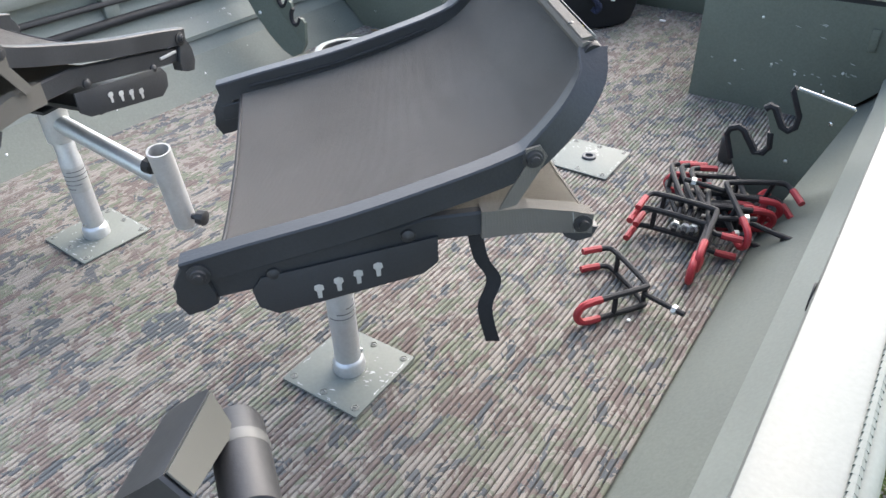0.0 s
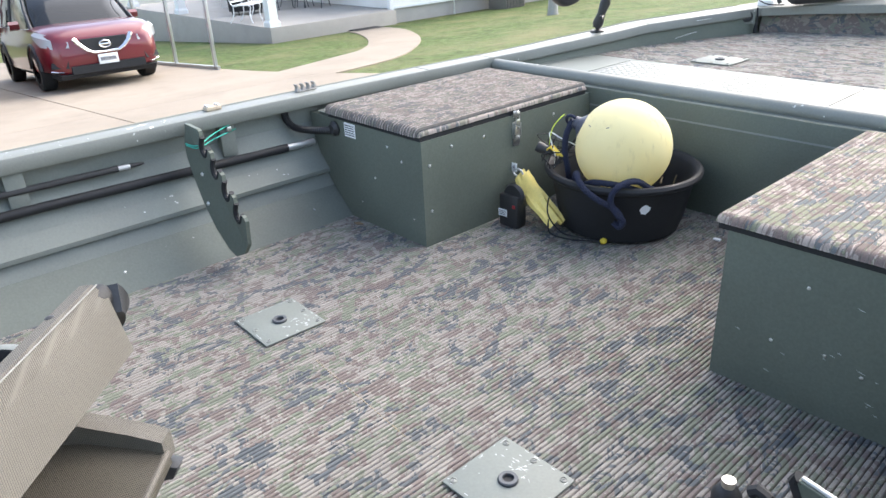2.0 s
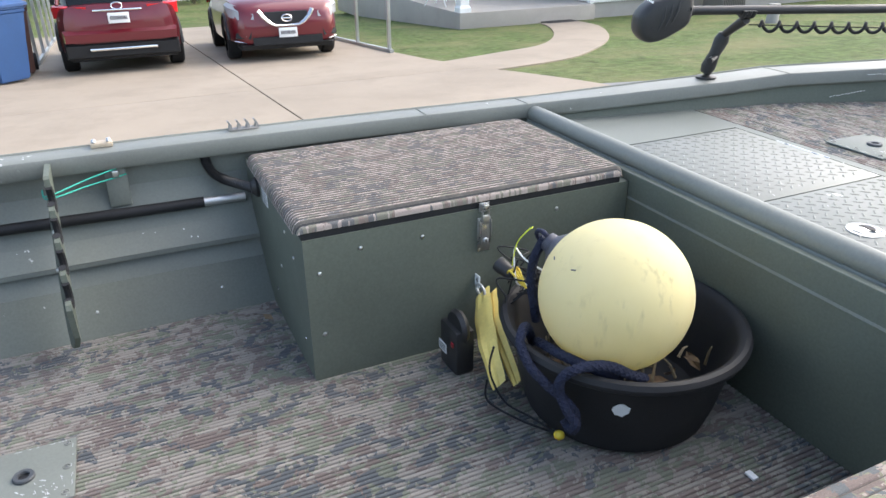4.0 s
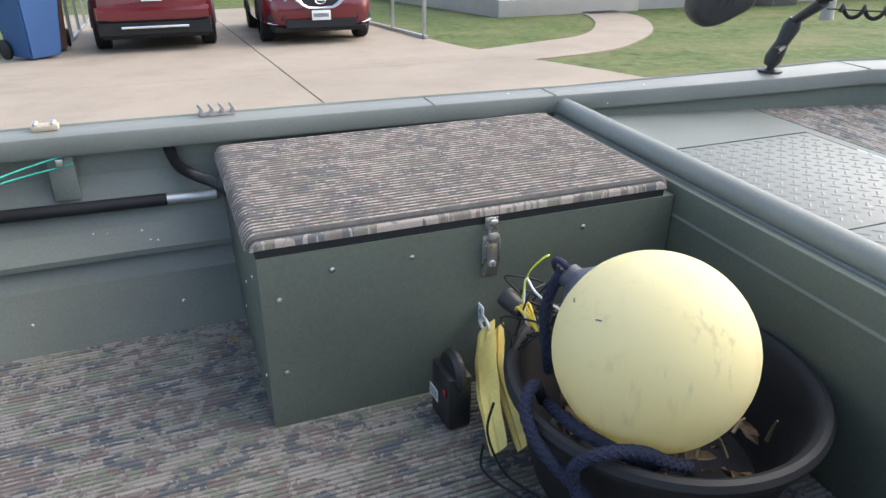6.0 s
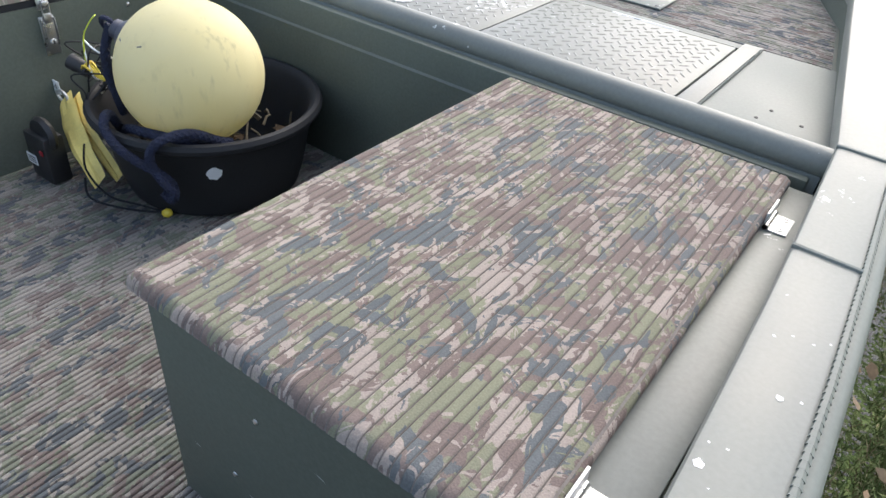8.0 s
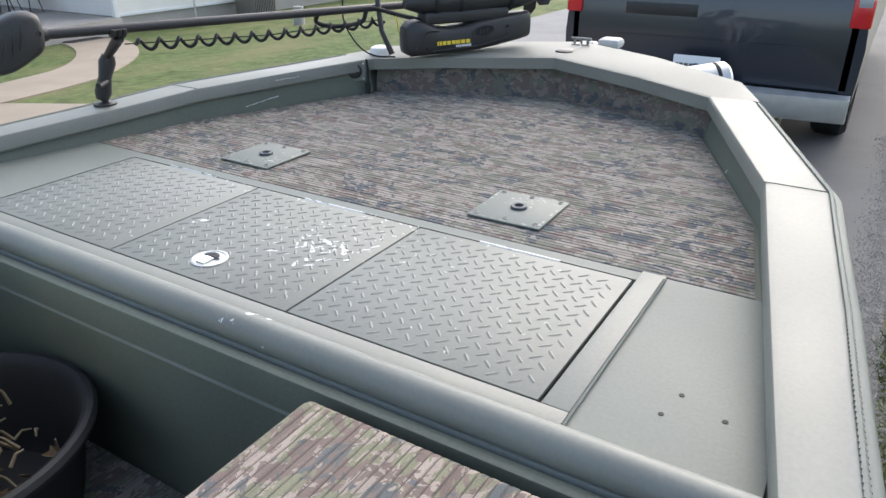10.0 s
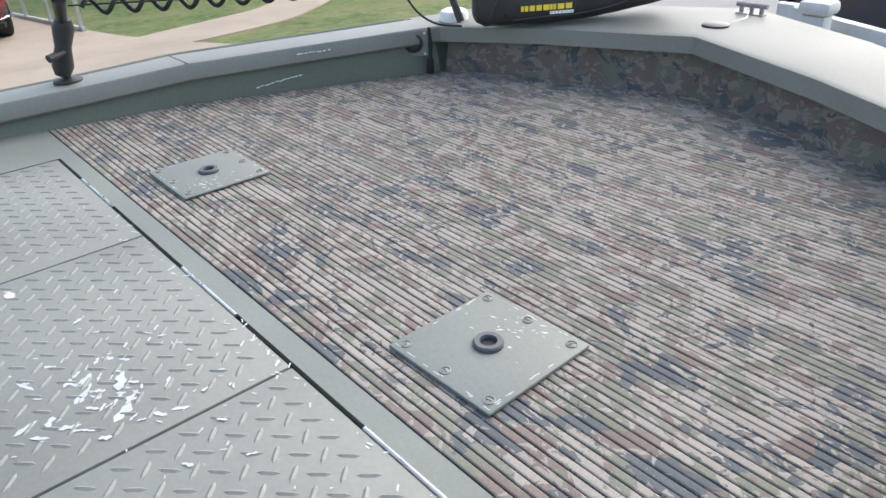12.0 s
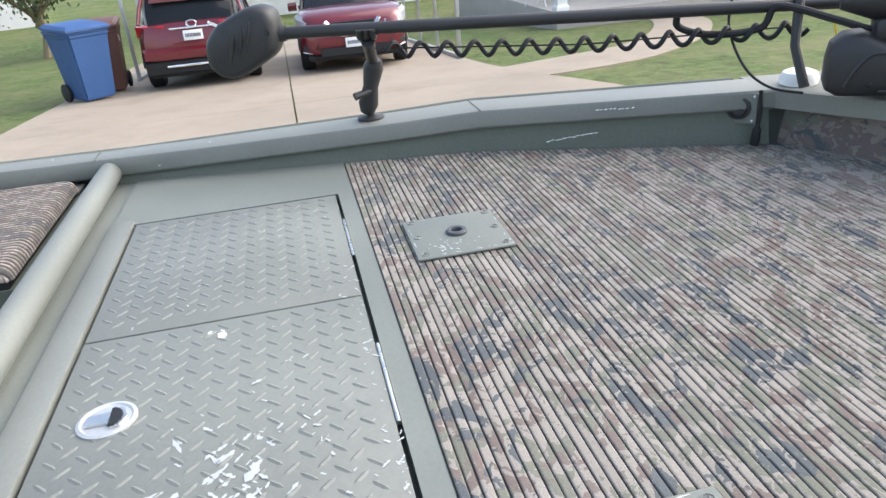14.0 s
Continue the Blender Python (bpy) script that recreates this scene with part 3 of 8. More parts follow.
for x0, x1 in ((H0, -1.372), (-1.367, -0.832), (-0.827, H1)):
    bm = box(bm_new(), (x0, HA, DECK - 0.01), (x1, HF, DECK + 0.002), 0.0015)
    hatch = part("hatch", bm, PAINT_WORN, boat, "tread-plate deck hatch with worn paint")
    bm = bm_new()
    step = 0.0205
    nx, ny = int((x1 - x0 - 0.03) / step), int((HF - HA - 0.03) / step)
    for i in range(nx):
        for j in range(ny):
            if (i + j) % 2:
                continue
            a = radians(-45) if i % 2 else radians(45)
            lug(bm, x0 + 0.024 + i * step, HA + 0.024 + j * step, DECK + 0.0019, a + random.uniform(-0.05, 0.05))
    tagged(part("tread_pattern", bm, PAINT_WORN, hatch, smooth=False), kind="stuff")
    bm = bm_new()   # hinge let into the front gap
    tube(bm, [((x0 + x1) / 2 - 0.1, HF + 0.004, DECK + 0.001), ((x0 + x1) / 2 + 0.1, HF + 0.004, DECK + 0.001)], 0.0032, 8)
    part("hinge", bm, STEEL, hatch)
    if abs(x0 + 1.367) < 0.01:
        pos = (-1.132, 3.452, DECK + 0.002)
        bm = lathe(bm_new(), ((0.041, 0), (0.041, 0.003), (0.036, 0.0045), (0.033, 0.002), (0.0, 0.0015)), 32, Matrix.Translation(pos))
        latch = part("flush_latch", bm, ALU_DULL, hatch, "round chrome flush lift handle")
        bm = prism(bm_new(), [(-0.012, -0.028), (0.012, -0.028), (0.012, 0.006), (0.024, 0.006), (0.02, 0.02), (0.0, 0.028), (-0.02, 0.02), (-0.024, 0.006), (-0.012, 0.006)], 0.003, Matrix.Translation((pos[0], pos[1], pos[2] + 0.004)))
        part("lift_tab", bm, STEEL, latch)
        bm = prism(bm_new(), [(0.02 * math.cos(a), 0.005 + 0.017 * math.sin(a)) for a in (math.pi * k / 10 for k in range(11))], 0.002, Matrix.Translation((pos[0], pos[1], pos[2] + 0.0062)))
        part("finger_hole", bm, RUBBER, latch)


# bare-metal patches worn through the paint
def flake(bm, x, y, z, r, rnd):
    n = rnd.randint(5, 8)
    a0 = rnd.uniform(0, 6.28)
    bm.faces.new([bm.verts.new((x + r * rnd.uniform(0.5, 1.2) * math.cos(a0 + 6.283 * k / n), y + r * rnd.uniform(0.4, 1.1) * math.sin(a0 + 6.283 * k / n), z)) for k in range(n)])


def chip(bm, x, y, z, length, rnd):
    """A ragged sliver of bare metal lying along one of the tread's two diagonals."""
    a = radians(rnd.choice((45, -45)) + rnd.gauss(0, 14))
    c, s = math.cos(a), math.sin(a)
    w = length * rnd.uniform(0.22, 0.5)
    out = []
    for u, v in ((-1, 0.1), (-0.55, -0.8), (-0.1, -0.5), (0.35, -1), (1, -0.2), (0.6, 0.7), (0.1, 0.45), (-0.4, 0.9)):
        u, v = u * length * rnd.uniform(0.7, 1.2), v * w * rnd.uniform(0.5, 1.3)
        out.append(bm.verts.new((x + u * c - v * s, y + u * s + v * c, z)))
    bm.faces.new(out)


rnd = random.Random(8)
bm = bm_new()
for i in range(46):
    chip(bm, rnd.gauss(-0.955, 0.06), rnd.gauss(3.625, 0.045), DECK + 0.0024 + 0.00002 * i, rnd.uniform(0.004, 0.019), rnd)
for i in range(60):
    chip(bm, rnd.gauss(-0.95, 0.12), rnd.gauss(3.7, 0.07), DECK + 0.0036 + 0.00001 * i, rnd.uniform(0.003, 0.009), rnd)
for i in range(70):
    chip(bm, rnd.uniform(-1.88, -0.33), rnd.uniform(3.39, 3.81), DECK + 0.003 + 0.00001 * i, rnd.uniform(0.0015, 0.005), rnd)
for i in range(60):   # along the front edge by the hinges and on the edge of the frame
    chip(bm, rnd.uniform(-1.5, -0.5), HF - abs(rnd.gauss(0, 0.014)), DECK + 0.0026 + 0.00001 * i, rnd.uniform(0.002, 0.008), rnd)
tagged(part("worn_paint", bm, BARE, boat, smooth=False), kind="stuff")
bm = bm_new()
for i in range(30):
    y = rnd.choice((2.45, 2.62, 2.7, 2.3, 1.5, 0.9)) + rnd.gauss(0, 0.07)
    flake(bm, XC + half(y) + rnd.uniform(0.012, 0.086), y, rail_z(y) + 0.0006, rnd.choice((0.0015, 0.002, 0.003, 0.007)), rnd)
for i in range(14):
    y = rnd.uniform(0.8, 4.6)
    flake(bm, XC - half(y) - rnd.uniform(0.012, 0.08), y, rail_z(y) + 0.0006, rnd.uniform(0.002, 0.005), rnd)
for y, z, n in ((4.56, -0.022, 9), (4.44, -0.1, 12), (0.6, -0.02, 3)):
    for i in range(n):   # long scrapes on the inner face of the port rail and the deck wall
        yy = y + i * 0.0105 + rnd.uniform(-0.002, 0.002)
        xx, zz = XC - half(yy) + 0.0012, rail_z(yy) + z + 0.0015 * i * (1 if z < -0.05 else 0) + rnd.uniform(-0.0015, 0.0015)
        bm.faces.new([bm.verts.new((xx, yy + u * 0.007, zz + v * rnd.uniform(0.0008, 0.0024))) for u, v in ((-1, 0), (-0.3, -1), (0.6, -0.8), (1, 0.1), (0.4, 1), (-0.5, 0.7))])
tagged(part("flaked_paint", bm, LABEL, boat, smooth=False), kind="stuff")


# ribbed camouflage carpets
def rib(u, h, power=5):
    """Rib profile over one pitch, u from 0 to 1."""
    return h * (1 - abs(2 * u - 1) ** power)


RIB_U = (0.0, 0.06, 0.125, 0.2, 0.28, 0.4, 0.5, 0.6, 0.72, 0.8, 0.875, 0.94)


def ribbed(name, axis, lo, hi, z, pitch, h, ends, parent, label, material, gap, side=0.0, power=5, base=None):
    """A carpet whose ribs run along axis; ends(c) gives the rib's two ends at cross place c."""
    verts, faces = [], []
    n = round((hi - lo) / pitch)
    for i in range(n):
        for u in RIB_U:
            c = lo + (i + u) * (hi - lo) / n
            a, b = ends(c)
            wob = 0.0005 * math.sin(i * 1.7)
            for k in range(9):
                s = a + (b - a) * k / 8
                w = c + wob * math.sin(s * 3.1 + i)
                zz = z + rib(u, h, power) * (0.92 + 0.08 * math.sin(i * 2.3 + k * 1.9))
                verts.append((w, s, zz) if axis == "y" else (s, w, zz))
    rows = len(verts) // 9
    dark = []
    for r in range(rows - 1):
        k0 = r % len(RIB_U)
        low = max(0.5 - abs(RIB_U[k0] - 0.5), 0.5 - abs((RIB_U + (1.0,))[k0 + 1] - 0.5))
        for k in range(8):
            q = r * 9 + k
            dark.append(1 if low < gap else 2 if low < side else 0)   # gap and flank faces coloured darker for shade between ribs
            faces.append((q, q + 1, q + 10, q + 9) if axis == "x" else (q, q + 9, q + 10, q + 1))
    me = bpy.data.meshes.new(name)
    me.from_pydata(verts, [], faces)
    me.materials.append(material)
    me.materials.append(base or GAP_SHADE)
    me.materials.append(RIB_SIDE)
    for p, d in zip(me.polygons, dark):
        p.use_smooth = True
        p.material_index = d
    ob = new(name, me)
    ob.parent = parent
    return tagged(ob, label)


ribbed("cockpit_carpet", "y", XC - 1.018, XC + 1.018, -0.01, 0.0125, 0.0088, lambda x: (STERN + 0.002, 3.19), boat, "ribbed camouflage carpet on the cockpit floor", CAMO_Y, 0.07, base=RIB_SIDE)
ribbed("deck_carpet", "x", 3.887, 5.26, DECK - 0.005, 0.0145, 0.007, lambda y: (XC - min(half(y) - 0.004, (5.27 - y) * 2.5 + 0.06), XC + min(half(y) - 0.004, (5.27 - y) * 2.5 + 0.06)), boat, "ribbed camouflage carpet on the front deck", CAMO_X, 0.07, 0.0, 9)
bm = bm_new()
tube(bm, [(-1.34, 1.553, -0.004), (-0.92, 1.525, -0.004)], 0.003, 6, flat=0.5)
part("carpet_seam", bm, BARK, boat)

bm = lathe(bm_new(), ((0.021, 0), (0.02, 0.0025), (0.0, 0.001)), 20, pose(XC + half(0.6) - 0.0005, 0.6, 0.449, 0, -90, 0))
part("drain_hole", bm, RUBBER, boat)
# bow platform
INNER = [(-0.7, 4.965, 0.545), (-0.4, 5.09, 0.56), (0.03, 5.225, 0.575), (0.4, 5.1, 0.56), (0.7, 4.965, 0.545)]
OUTER = [(-0.85, 4.97, 0.545), (-0.75, 5.2, 0.556), (-0.38, 5.44, 0.572), (0.0, 5.6, 0.58), (0.38, 5.43, 0.572), (0.75, 5.19, 0.556), (0.85, 4.97, 0.545)]
bm = bm_new()
inn = [INNER[0], *INNER, INNER[-1]]
rings = []
for (ax, ay, az), (bx, by, bz) in zip(inn, OUTER):
    ax, bx = ax + XC, bx + XC
    rings.append([(ax, ay, az - 0.05), (ax, ay, az - 0.006), (ax + (bx - ax) * 0.04, ay + (by - ay) * 0.04, az), (bx, by, bz), (bx, by + 0.004, bz - 0.04), (ax + (bx - ax) * 0.03, ay + (by - ay) * 0.03 + 0.002, az - 0.03)])
loft(bm, rings)
bow = part("bow_platform", bm, PAINT_BOW, boat, "pale painted pointed bow platform", angle=30)
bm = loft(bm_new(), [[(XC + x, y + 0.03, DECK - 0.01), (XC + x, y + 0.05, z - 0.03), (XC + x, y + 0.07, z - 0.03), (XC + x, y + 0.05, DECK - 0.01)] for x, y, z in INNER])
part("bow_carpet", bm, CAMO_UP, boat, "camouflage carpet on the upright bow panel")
bm = loft(bm_new(), [[(XC + x, y, z - 0.02), (XC + x * 0.85, y - 0.12, -0.05), (XC + x * 0.8, y - 0.16, -0.05), (XC + x * 0.97, y - 0.03, z - 0.02)] for x, y, z in OUTER])
part("bow_skin", bm, PAINT, boat)
for x, y in ((-0.55, 5.06), (-0.02, 5.24), (0.17, 5.17), (0.34, 5.13), (0.56, 5.03), (-0.35, 5.14)):
    bm = bm_new()
    rivet(bm, (XC + x, y + 0.03, 0.571 - abs(x) * 0.045), 0.005)
    part("rivet", bm, STEEL, bow)
bm = lathe(bm_new(), ((0.036, 0), (0.036, 0.006), (0.03, 0.009), (0.0, 0.0095)), 28, pose(XC + 0.018, 5.345, 0.5745))
cap = part("deck_cap", bm, PLASTIC, bow, "round dark filler cap with a tether")
bm = tube(bm_new(), spline([(XC + 0.04, 5.36, 0.58), (XC + 0.06, 5.42, 0.59), (XC + 0.04, 5.47, 0.586), (XC + 0.02, 5.52, 0.59)]), 0.0012, 6)
part("tether", bm, GALV, cap)
bm = bm_new()
box(bm, (XC - 0.02, 5.515, 0.574), (XC + 0.06, 5.545, 0.581), 0.002)
for dx in (-0.01, 0.02, 0.05):
    tube(bm, [(XC + dx, 5.53, 0.578), (XC + dx, 5.53, 0.602)], 0.006, 10)
tube(bm, [(XC - 0.025, 5.53, 0.603), (XC + 0.065, 5.53, 0.603)], 0.007, 10)
tagged(part("bow_cleat", bm, GREY_CAST), "small galvanised mooring cleat on the bow platform", "cleat")

# posts between the rail and the stringer on the port side
for y in (1.14, 1.87, 0.35):
    bm = box(bm_new(), (XC - 1.27, y - 0.03, 0.3), (XC - 1.235, y + 0.03, 0.44), 0.003)
    part("rail_bracket", bm, PAINT, boat)

# chips of bare metal and rivet heads on the hull side
bm = bm_new()
rnd = random.Random(4)
for i in range(16):
    y = rnd.uniform(0.3, 2.2)
    f = rnd.random()
    bm2 = [(XC - half(y) * (1.026 - 0.074 * f), y, 0.26 - 0.088 * f)]
    rivet(bm, (bm2[0][0] + 0.001, y, bm2[0][2] + 0.001), rnd.uniform(0.001, 0.0026), (0.7, 0, 0.7))
tagged(part("chipped_paint", bm, LABEL, boat), kind="stuff")
for y in (0.55, 0.95, 1.35, 1.75, 2.1):
    bm = bm_new()
    rivet(bm, (XC - half(y) * 0.885 + 0.004, y, 0.052), 0.0045, (0.8, 0, 0.5))
    part("rivet", bm, STEEL, boat)


# ---------------------------------------------------------------- storage boxes
def cushion_lid(bm, x0, x1, y0, y1, z, pitch=0.0148, h=0.013, r=0.019, skirt=0.018, shade_to=0.13, power=4.5, edge=0.008):
    """A padded lid wrapped in ribbed carpet; ribs run along y and over both ends."""
    path = []
    for a in range(0, 91, 15):
        t = radians(a)
        path.append((y0 + r - r * math.cos(t), -r + r * math.sin(t), -math.cos(t), math.sin(t)))
    path = [(y0, -skirt, -1, 0)] + path + [(y0 + (y1 - y0) * k / 6, 0, 0, 1) for k in range(1, 6)]
    for a in range(90, -1, -15):
        t = radians(a)
        path.append((y1 - r + r * math.cos(t), -r + r * math.sin(t), math.cos(t), math.sin(t)))
    path.append((y1, -skirt, 1, 0))
    cross = [(x0, -0.017, 0, 0), (x0, -edge, 0, 0)] + [(x0 + edge - edge * math.cos(radians(a)), -edge + edge * math.sin(radians(a)), 0, 0) for a in (25, 50, 75)]
    n = round((x1 - x0 - 2 * edge) / pitch)
    for i in range(n):
        for k, u in enumerate(RIB_U):
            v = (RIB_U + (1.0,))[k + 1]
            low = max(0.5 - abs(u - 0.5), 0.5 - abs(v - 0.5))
            cross.append((x0 + edge + (x1 - x0 - 2 * edge) * (i + u) / n, 0, rib(u, h, power), (1 if shade_to else 2) if low < 0.07 else 2 if low < shade_to else 0))
    cross += [(x1 - edge + edge * math.cos(radians(a)), -edge + edge * math.sin(radians(a)), 0, 0) for a in (75, 50, 25)] + [(x1, -edge, 0, 0), (x1, -0.017, 0, 0)]
    grid = []
    for cx, cz, hh, low in cross:
        grid.append([bm.verts.new((cx, y + ny * hh * 0.6, z + max(-skirt, cz + dz) + nz * hh)) for y, dz, ny, nz in path])
    for a, b, c in zip(grid, grid[1:], cross):
        for k in range(len(path) - 1):
            bm.faces.new((a[k], b[k], b[k + 1], a[k + 1])).material_index = c[3]
    return bm


def toggle_latch(parent, x, y, z, nx):
    """Over-centre catch on the inboard face: plate, keyed lever, bail and strike."""
    def slab(bm, y0, y1, z0, z1, d0, d1, bevel=0.0012):
        return box(bm, (min(x + nx * d0, x + nx * d1), y + y0, z + z0), (max(x + nx * d0, x + nx * d1), y + y1, z + z1), bevel)

    latch = part("toggle_latch", slab(bm_new(), -0.019, 0.019, -0.142, -0.045, 0.0, 0.003), SATIN, parent, "chrome toggle latch")
    bm = slab(bm_new(), -0.0135, 0.0135, -0.125, -0.055, 0.006, 0.012, 0.003)
    slab(bm, -0.0105, 0.0105, -0.06, -0.036, 0.008, 0.014, 0.002)
    part("lever", bm, SATIN, latch)
    for s in (-1, 1):
        part("cheek", slab(bm_new(), s * 0.0165 - 0.0015, s * 0.0165 + 0.0015, -0.105, -0.05, 0.003, 0.013), SATIN, latch)
    bm = tube(bm_new(), [(x + nx * 0.01, y - 0.009, z - 0.05), (x + nx * 0.012, y - 0.009, z - 0.012), (x + nx * 0.012, y + 0.009, z - 0.012), (x + nx * 0.01, y + 0.009, z - 0.05)], 0.0022, 8)
    part("bail", bm, SATIN, latch)
    bm = slab(bm_new(), -0.015, 0.015, -0.03, -0.004, 0.0, 0.0025)
    slab(bm, -0.008, 0.008, -0.02, -0.006, 0.002, 0.016, 0.002)
    part("strike", bm, SATIN, latch)
    for zz in (-0.135, -0.05):
        bm = bm_new()
        rivet(bm, (x + nx * 0.003, y - 0.013, z + zz), 0.003, (nx, 0, 0))
        part("screw", bm, STEEL, latch)
    bm = lathe(bm_new(), ((0.0085, 0), (0.008, 0.003), (0.0055, 0.004), (0.0, 0.0035)), 16, pose(x + nx * 0.012, y, z - 0.108, 0, nx * 90, 0))
    part("lock_cylinder", bm, ALU, latch)
    bm = slab(bm_new(), -0.0012, 0.0012, -0.112, -0.104, 0.0155, 0.0165, 0)
    part("keyhole", bm, RUBBER, latch)


def hinge(parent, x, y, z, side):
    bm = bm_new()
    box(bm, (x, y - 0.03, z), (x + side * 0.035, y + 0.03, z + 0.0025), 0.001)
    box(bm, (x - side * 0.004, y - 0.03, z), (x, y + 0.03, z + 0.03), 0.001)
    tube(bm, [(x, y - 0.03, z + 0.004), (x, y + 0.03, z + 0.004)], 0.0045, 8)
    hp = part("hinge", bm, ALU_DULL, parent, "bright steel butt hinge")
    for dy in (-0.018, 0.018):
        bm = lathe(bm_new(), ((0.0062, 0), (0.0058, 0.0012), (0.0045, 0.0018), (0.0, 0.002)), 12, Matrix.Translation((x + side * 0.021, y + dy, z + 0.0025)))
        sc = part("screw", bm, STEEL, hp)
        for turn in (25, 115):
            bm = box(bm_new(), (-0.0042, -0.0008, 0.0014), (0.0042, 0.0008, 0.0024), 0, Matrix.Translation((x + side * 0.021, y + dy, z + 0.0025)) @ pose(0, 0, 0, 0, 0, turn))
            part("cross_slot", bm, INK, sc)
    for k in range(5):
        bm = tube(bm_new(), [(x, y - 0.03 + k * 0.012, z + 0.004), (x, y - 0.0195 + k * 0.012, z + 0.004)], 0.0055, 10)
        part("knuckle", bm, STEEL, hp)


for side in (-1, 1):
    inb = XC + side * 0.555            # inboard face
    out = XC + side * 1.15
    y0, y1 = 2.245, 3.188
    label = "dark olive aluminium storage box with a camouflage padded lid"
    sb = thing("storage_box", label, "storage box", "storage boxes")
    bm = bm_new()
    lo, hi = sorted((inb, out))
    # the outboard side follows the sloping hull
    wall = ((1.012, -0.004), (1.12, 0.1), (1.165, 0.148), (1.155, 0.174), (1.238, 0.264), (1.25, 0.392))
    loft(bm, [[(inb, y, -0.004)] + [(XC + side * w * s, y, z) for w, z in wall] + [(inb, y, 0.392)] for y, s in ((y0, 1.0), (2.7, 0.993), (y1, 0.972))])
    part("body", bm, PAINT_DARK, sb, smooth=False)
    x0, x1 = sorted((XC + side * (0.525 if side > 0 else 0.555), XC + side * 1.128))
    # the port lid's rib flanks are coloured darker, as shade between the ribs
    bm = cushion_lid(bm_new(), x0, x1, 2.235, 3.165, 0.428, h=0.0034 if side > 0 else 0.013, shade_to=0.0 if side > 0 else 0.3, power=6 if side > 0 else 3)
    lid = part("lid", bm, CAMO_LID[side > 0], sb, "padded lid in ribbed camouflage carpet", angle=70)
    lid.data.materials.append(GAP_SHADE)
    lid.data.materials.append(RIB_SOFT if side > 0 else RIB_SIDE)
    # near-black band between the lid and the box body
    bm = box(bm_new(), (x0 + 0.005, 2.245, 0.391), (x1 - 0.005, 3.16, 0.413))
    part("lid_dark_band", bm, RUBBER, lid)
    bm = box(bm_new(), (min(XC + side * 1.12, XC + side * 1.2), 2.25, 0.399), (max(XC + side * 1.12, XC + side * 1.2), 3.17, 0.405), 0.002)
    part("side_ledge", bm, PAINT_WORN, sb)
    for yy in (2.33, 3.02):
        hinge(sb, XC + side * 1.133, yy, 0.4055, side)
    if side < 0:
        toggle_latch(sb, inb, 2.725, 0.412, 1)
        for yy, zz in ((2.386, 0.347), (2.55, 0.345), (2.95, 0.35), (2.28, 0.3), (2.28, 0.13)):
            bm = bm_new()
            rivet(bm, (inb, yy, zz), 0.006, (1, 0, 0))
            part("rivet", bm, STEEL, sb)
        for xx, zz in ((-1.78, 0.3), (-1.95, 0.2), (-2.05, 0.08), (-1.73, 0.09), (-1.86, 0.34)):
            bm = bm_new()
            rivet(bm, (xx, y0, zz), 0.005, (0, -1, 0))
            part("rivet", bm, STEEL, sb)
        bm = box(bm_new(), (-2.125, y0 - 0.0012, 0.333), (-2.055, y0, 0.388))
        st = part("sticker", bm, LABEL, sb, "white warning sticker")
        bars("print", st, pose(-2.09, y0 - 0.0013, 0.36, 90, 0, 0), 0.06, 0.045, 5, INK, 0.45, 3)
        bm = lathe(bm_new(), ((0.03, 0), (0.03, 0.008), (0.02, 0.016), (0.018, 0.02), (0.0, 0.02)), 20, pose(-2.19, y0, 0.352, 90, 0, 0))
        part("cable_gland", bm, PLASTIC, sb)
    else:
        for xx, zz in ((-0.36, 0.31), (-0.42, 0.15), (-0.3, 0.16), (-0.22, 0.14), (-0.08, 0.17), (-0.12, 0.1)):
            bm = bm_new()
            rivet(bm, (xx, y0, zz), 0.0045, (0, -1, 0))
            part("rivet", bm, STEEL, sb)
        bm = bm_new()
        rs = random.Random(17)
        for k in range(26):
            x, z = rs.choice((-0.42, -0.3, -0.2, -0.1)) + rs.gauss(0, 0.03), rs.choice((0.31, 0.16, 0.14, 0.08)) + rs.gauss(0, 0.015)
            l = rs.uniform(0.002, 0.012)
            bm.faces.new([bm.verts.new((x + q * l, y0 - 0.0006 - 0.00002 * k, z + r * 0.0012 - q * l * 0.25)) for q, r in ((-1, 0), (-0.2, -1), (1, -0.3), (0.2, 0.8))])
        tagged(part("scratches", bm, BARE, sb, smooth=False), kind="stuff")
        bm = box(bm_new(), (-0.035, y0 - 0.008, 0.255), (-0.01, y0, 0.325), 0.003)
        part("side_catch", bm, PAINT_DARK, sb)


# ---------------------------------------------------------------- seat plates
SOCKET = varied("grey_nylon", (0.06, 0.066, 0.072), 0.5, 0, 0.2, 20, 150, 0.1)


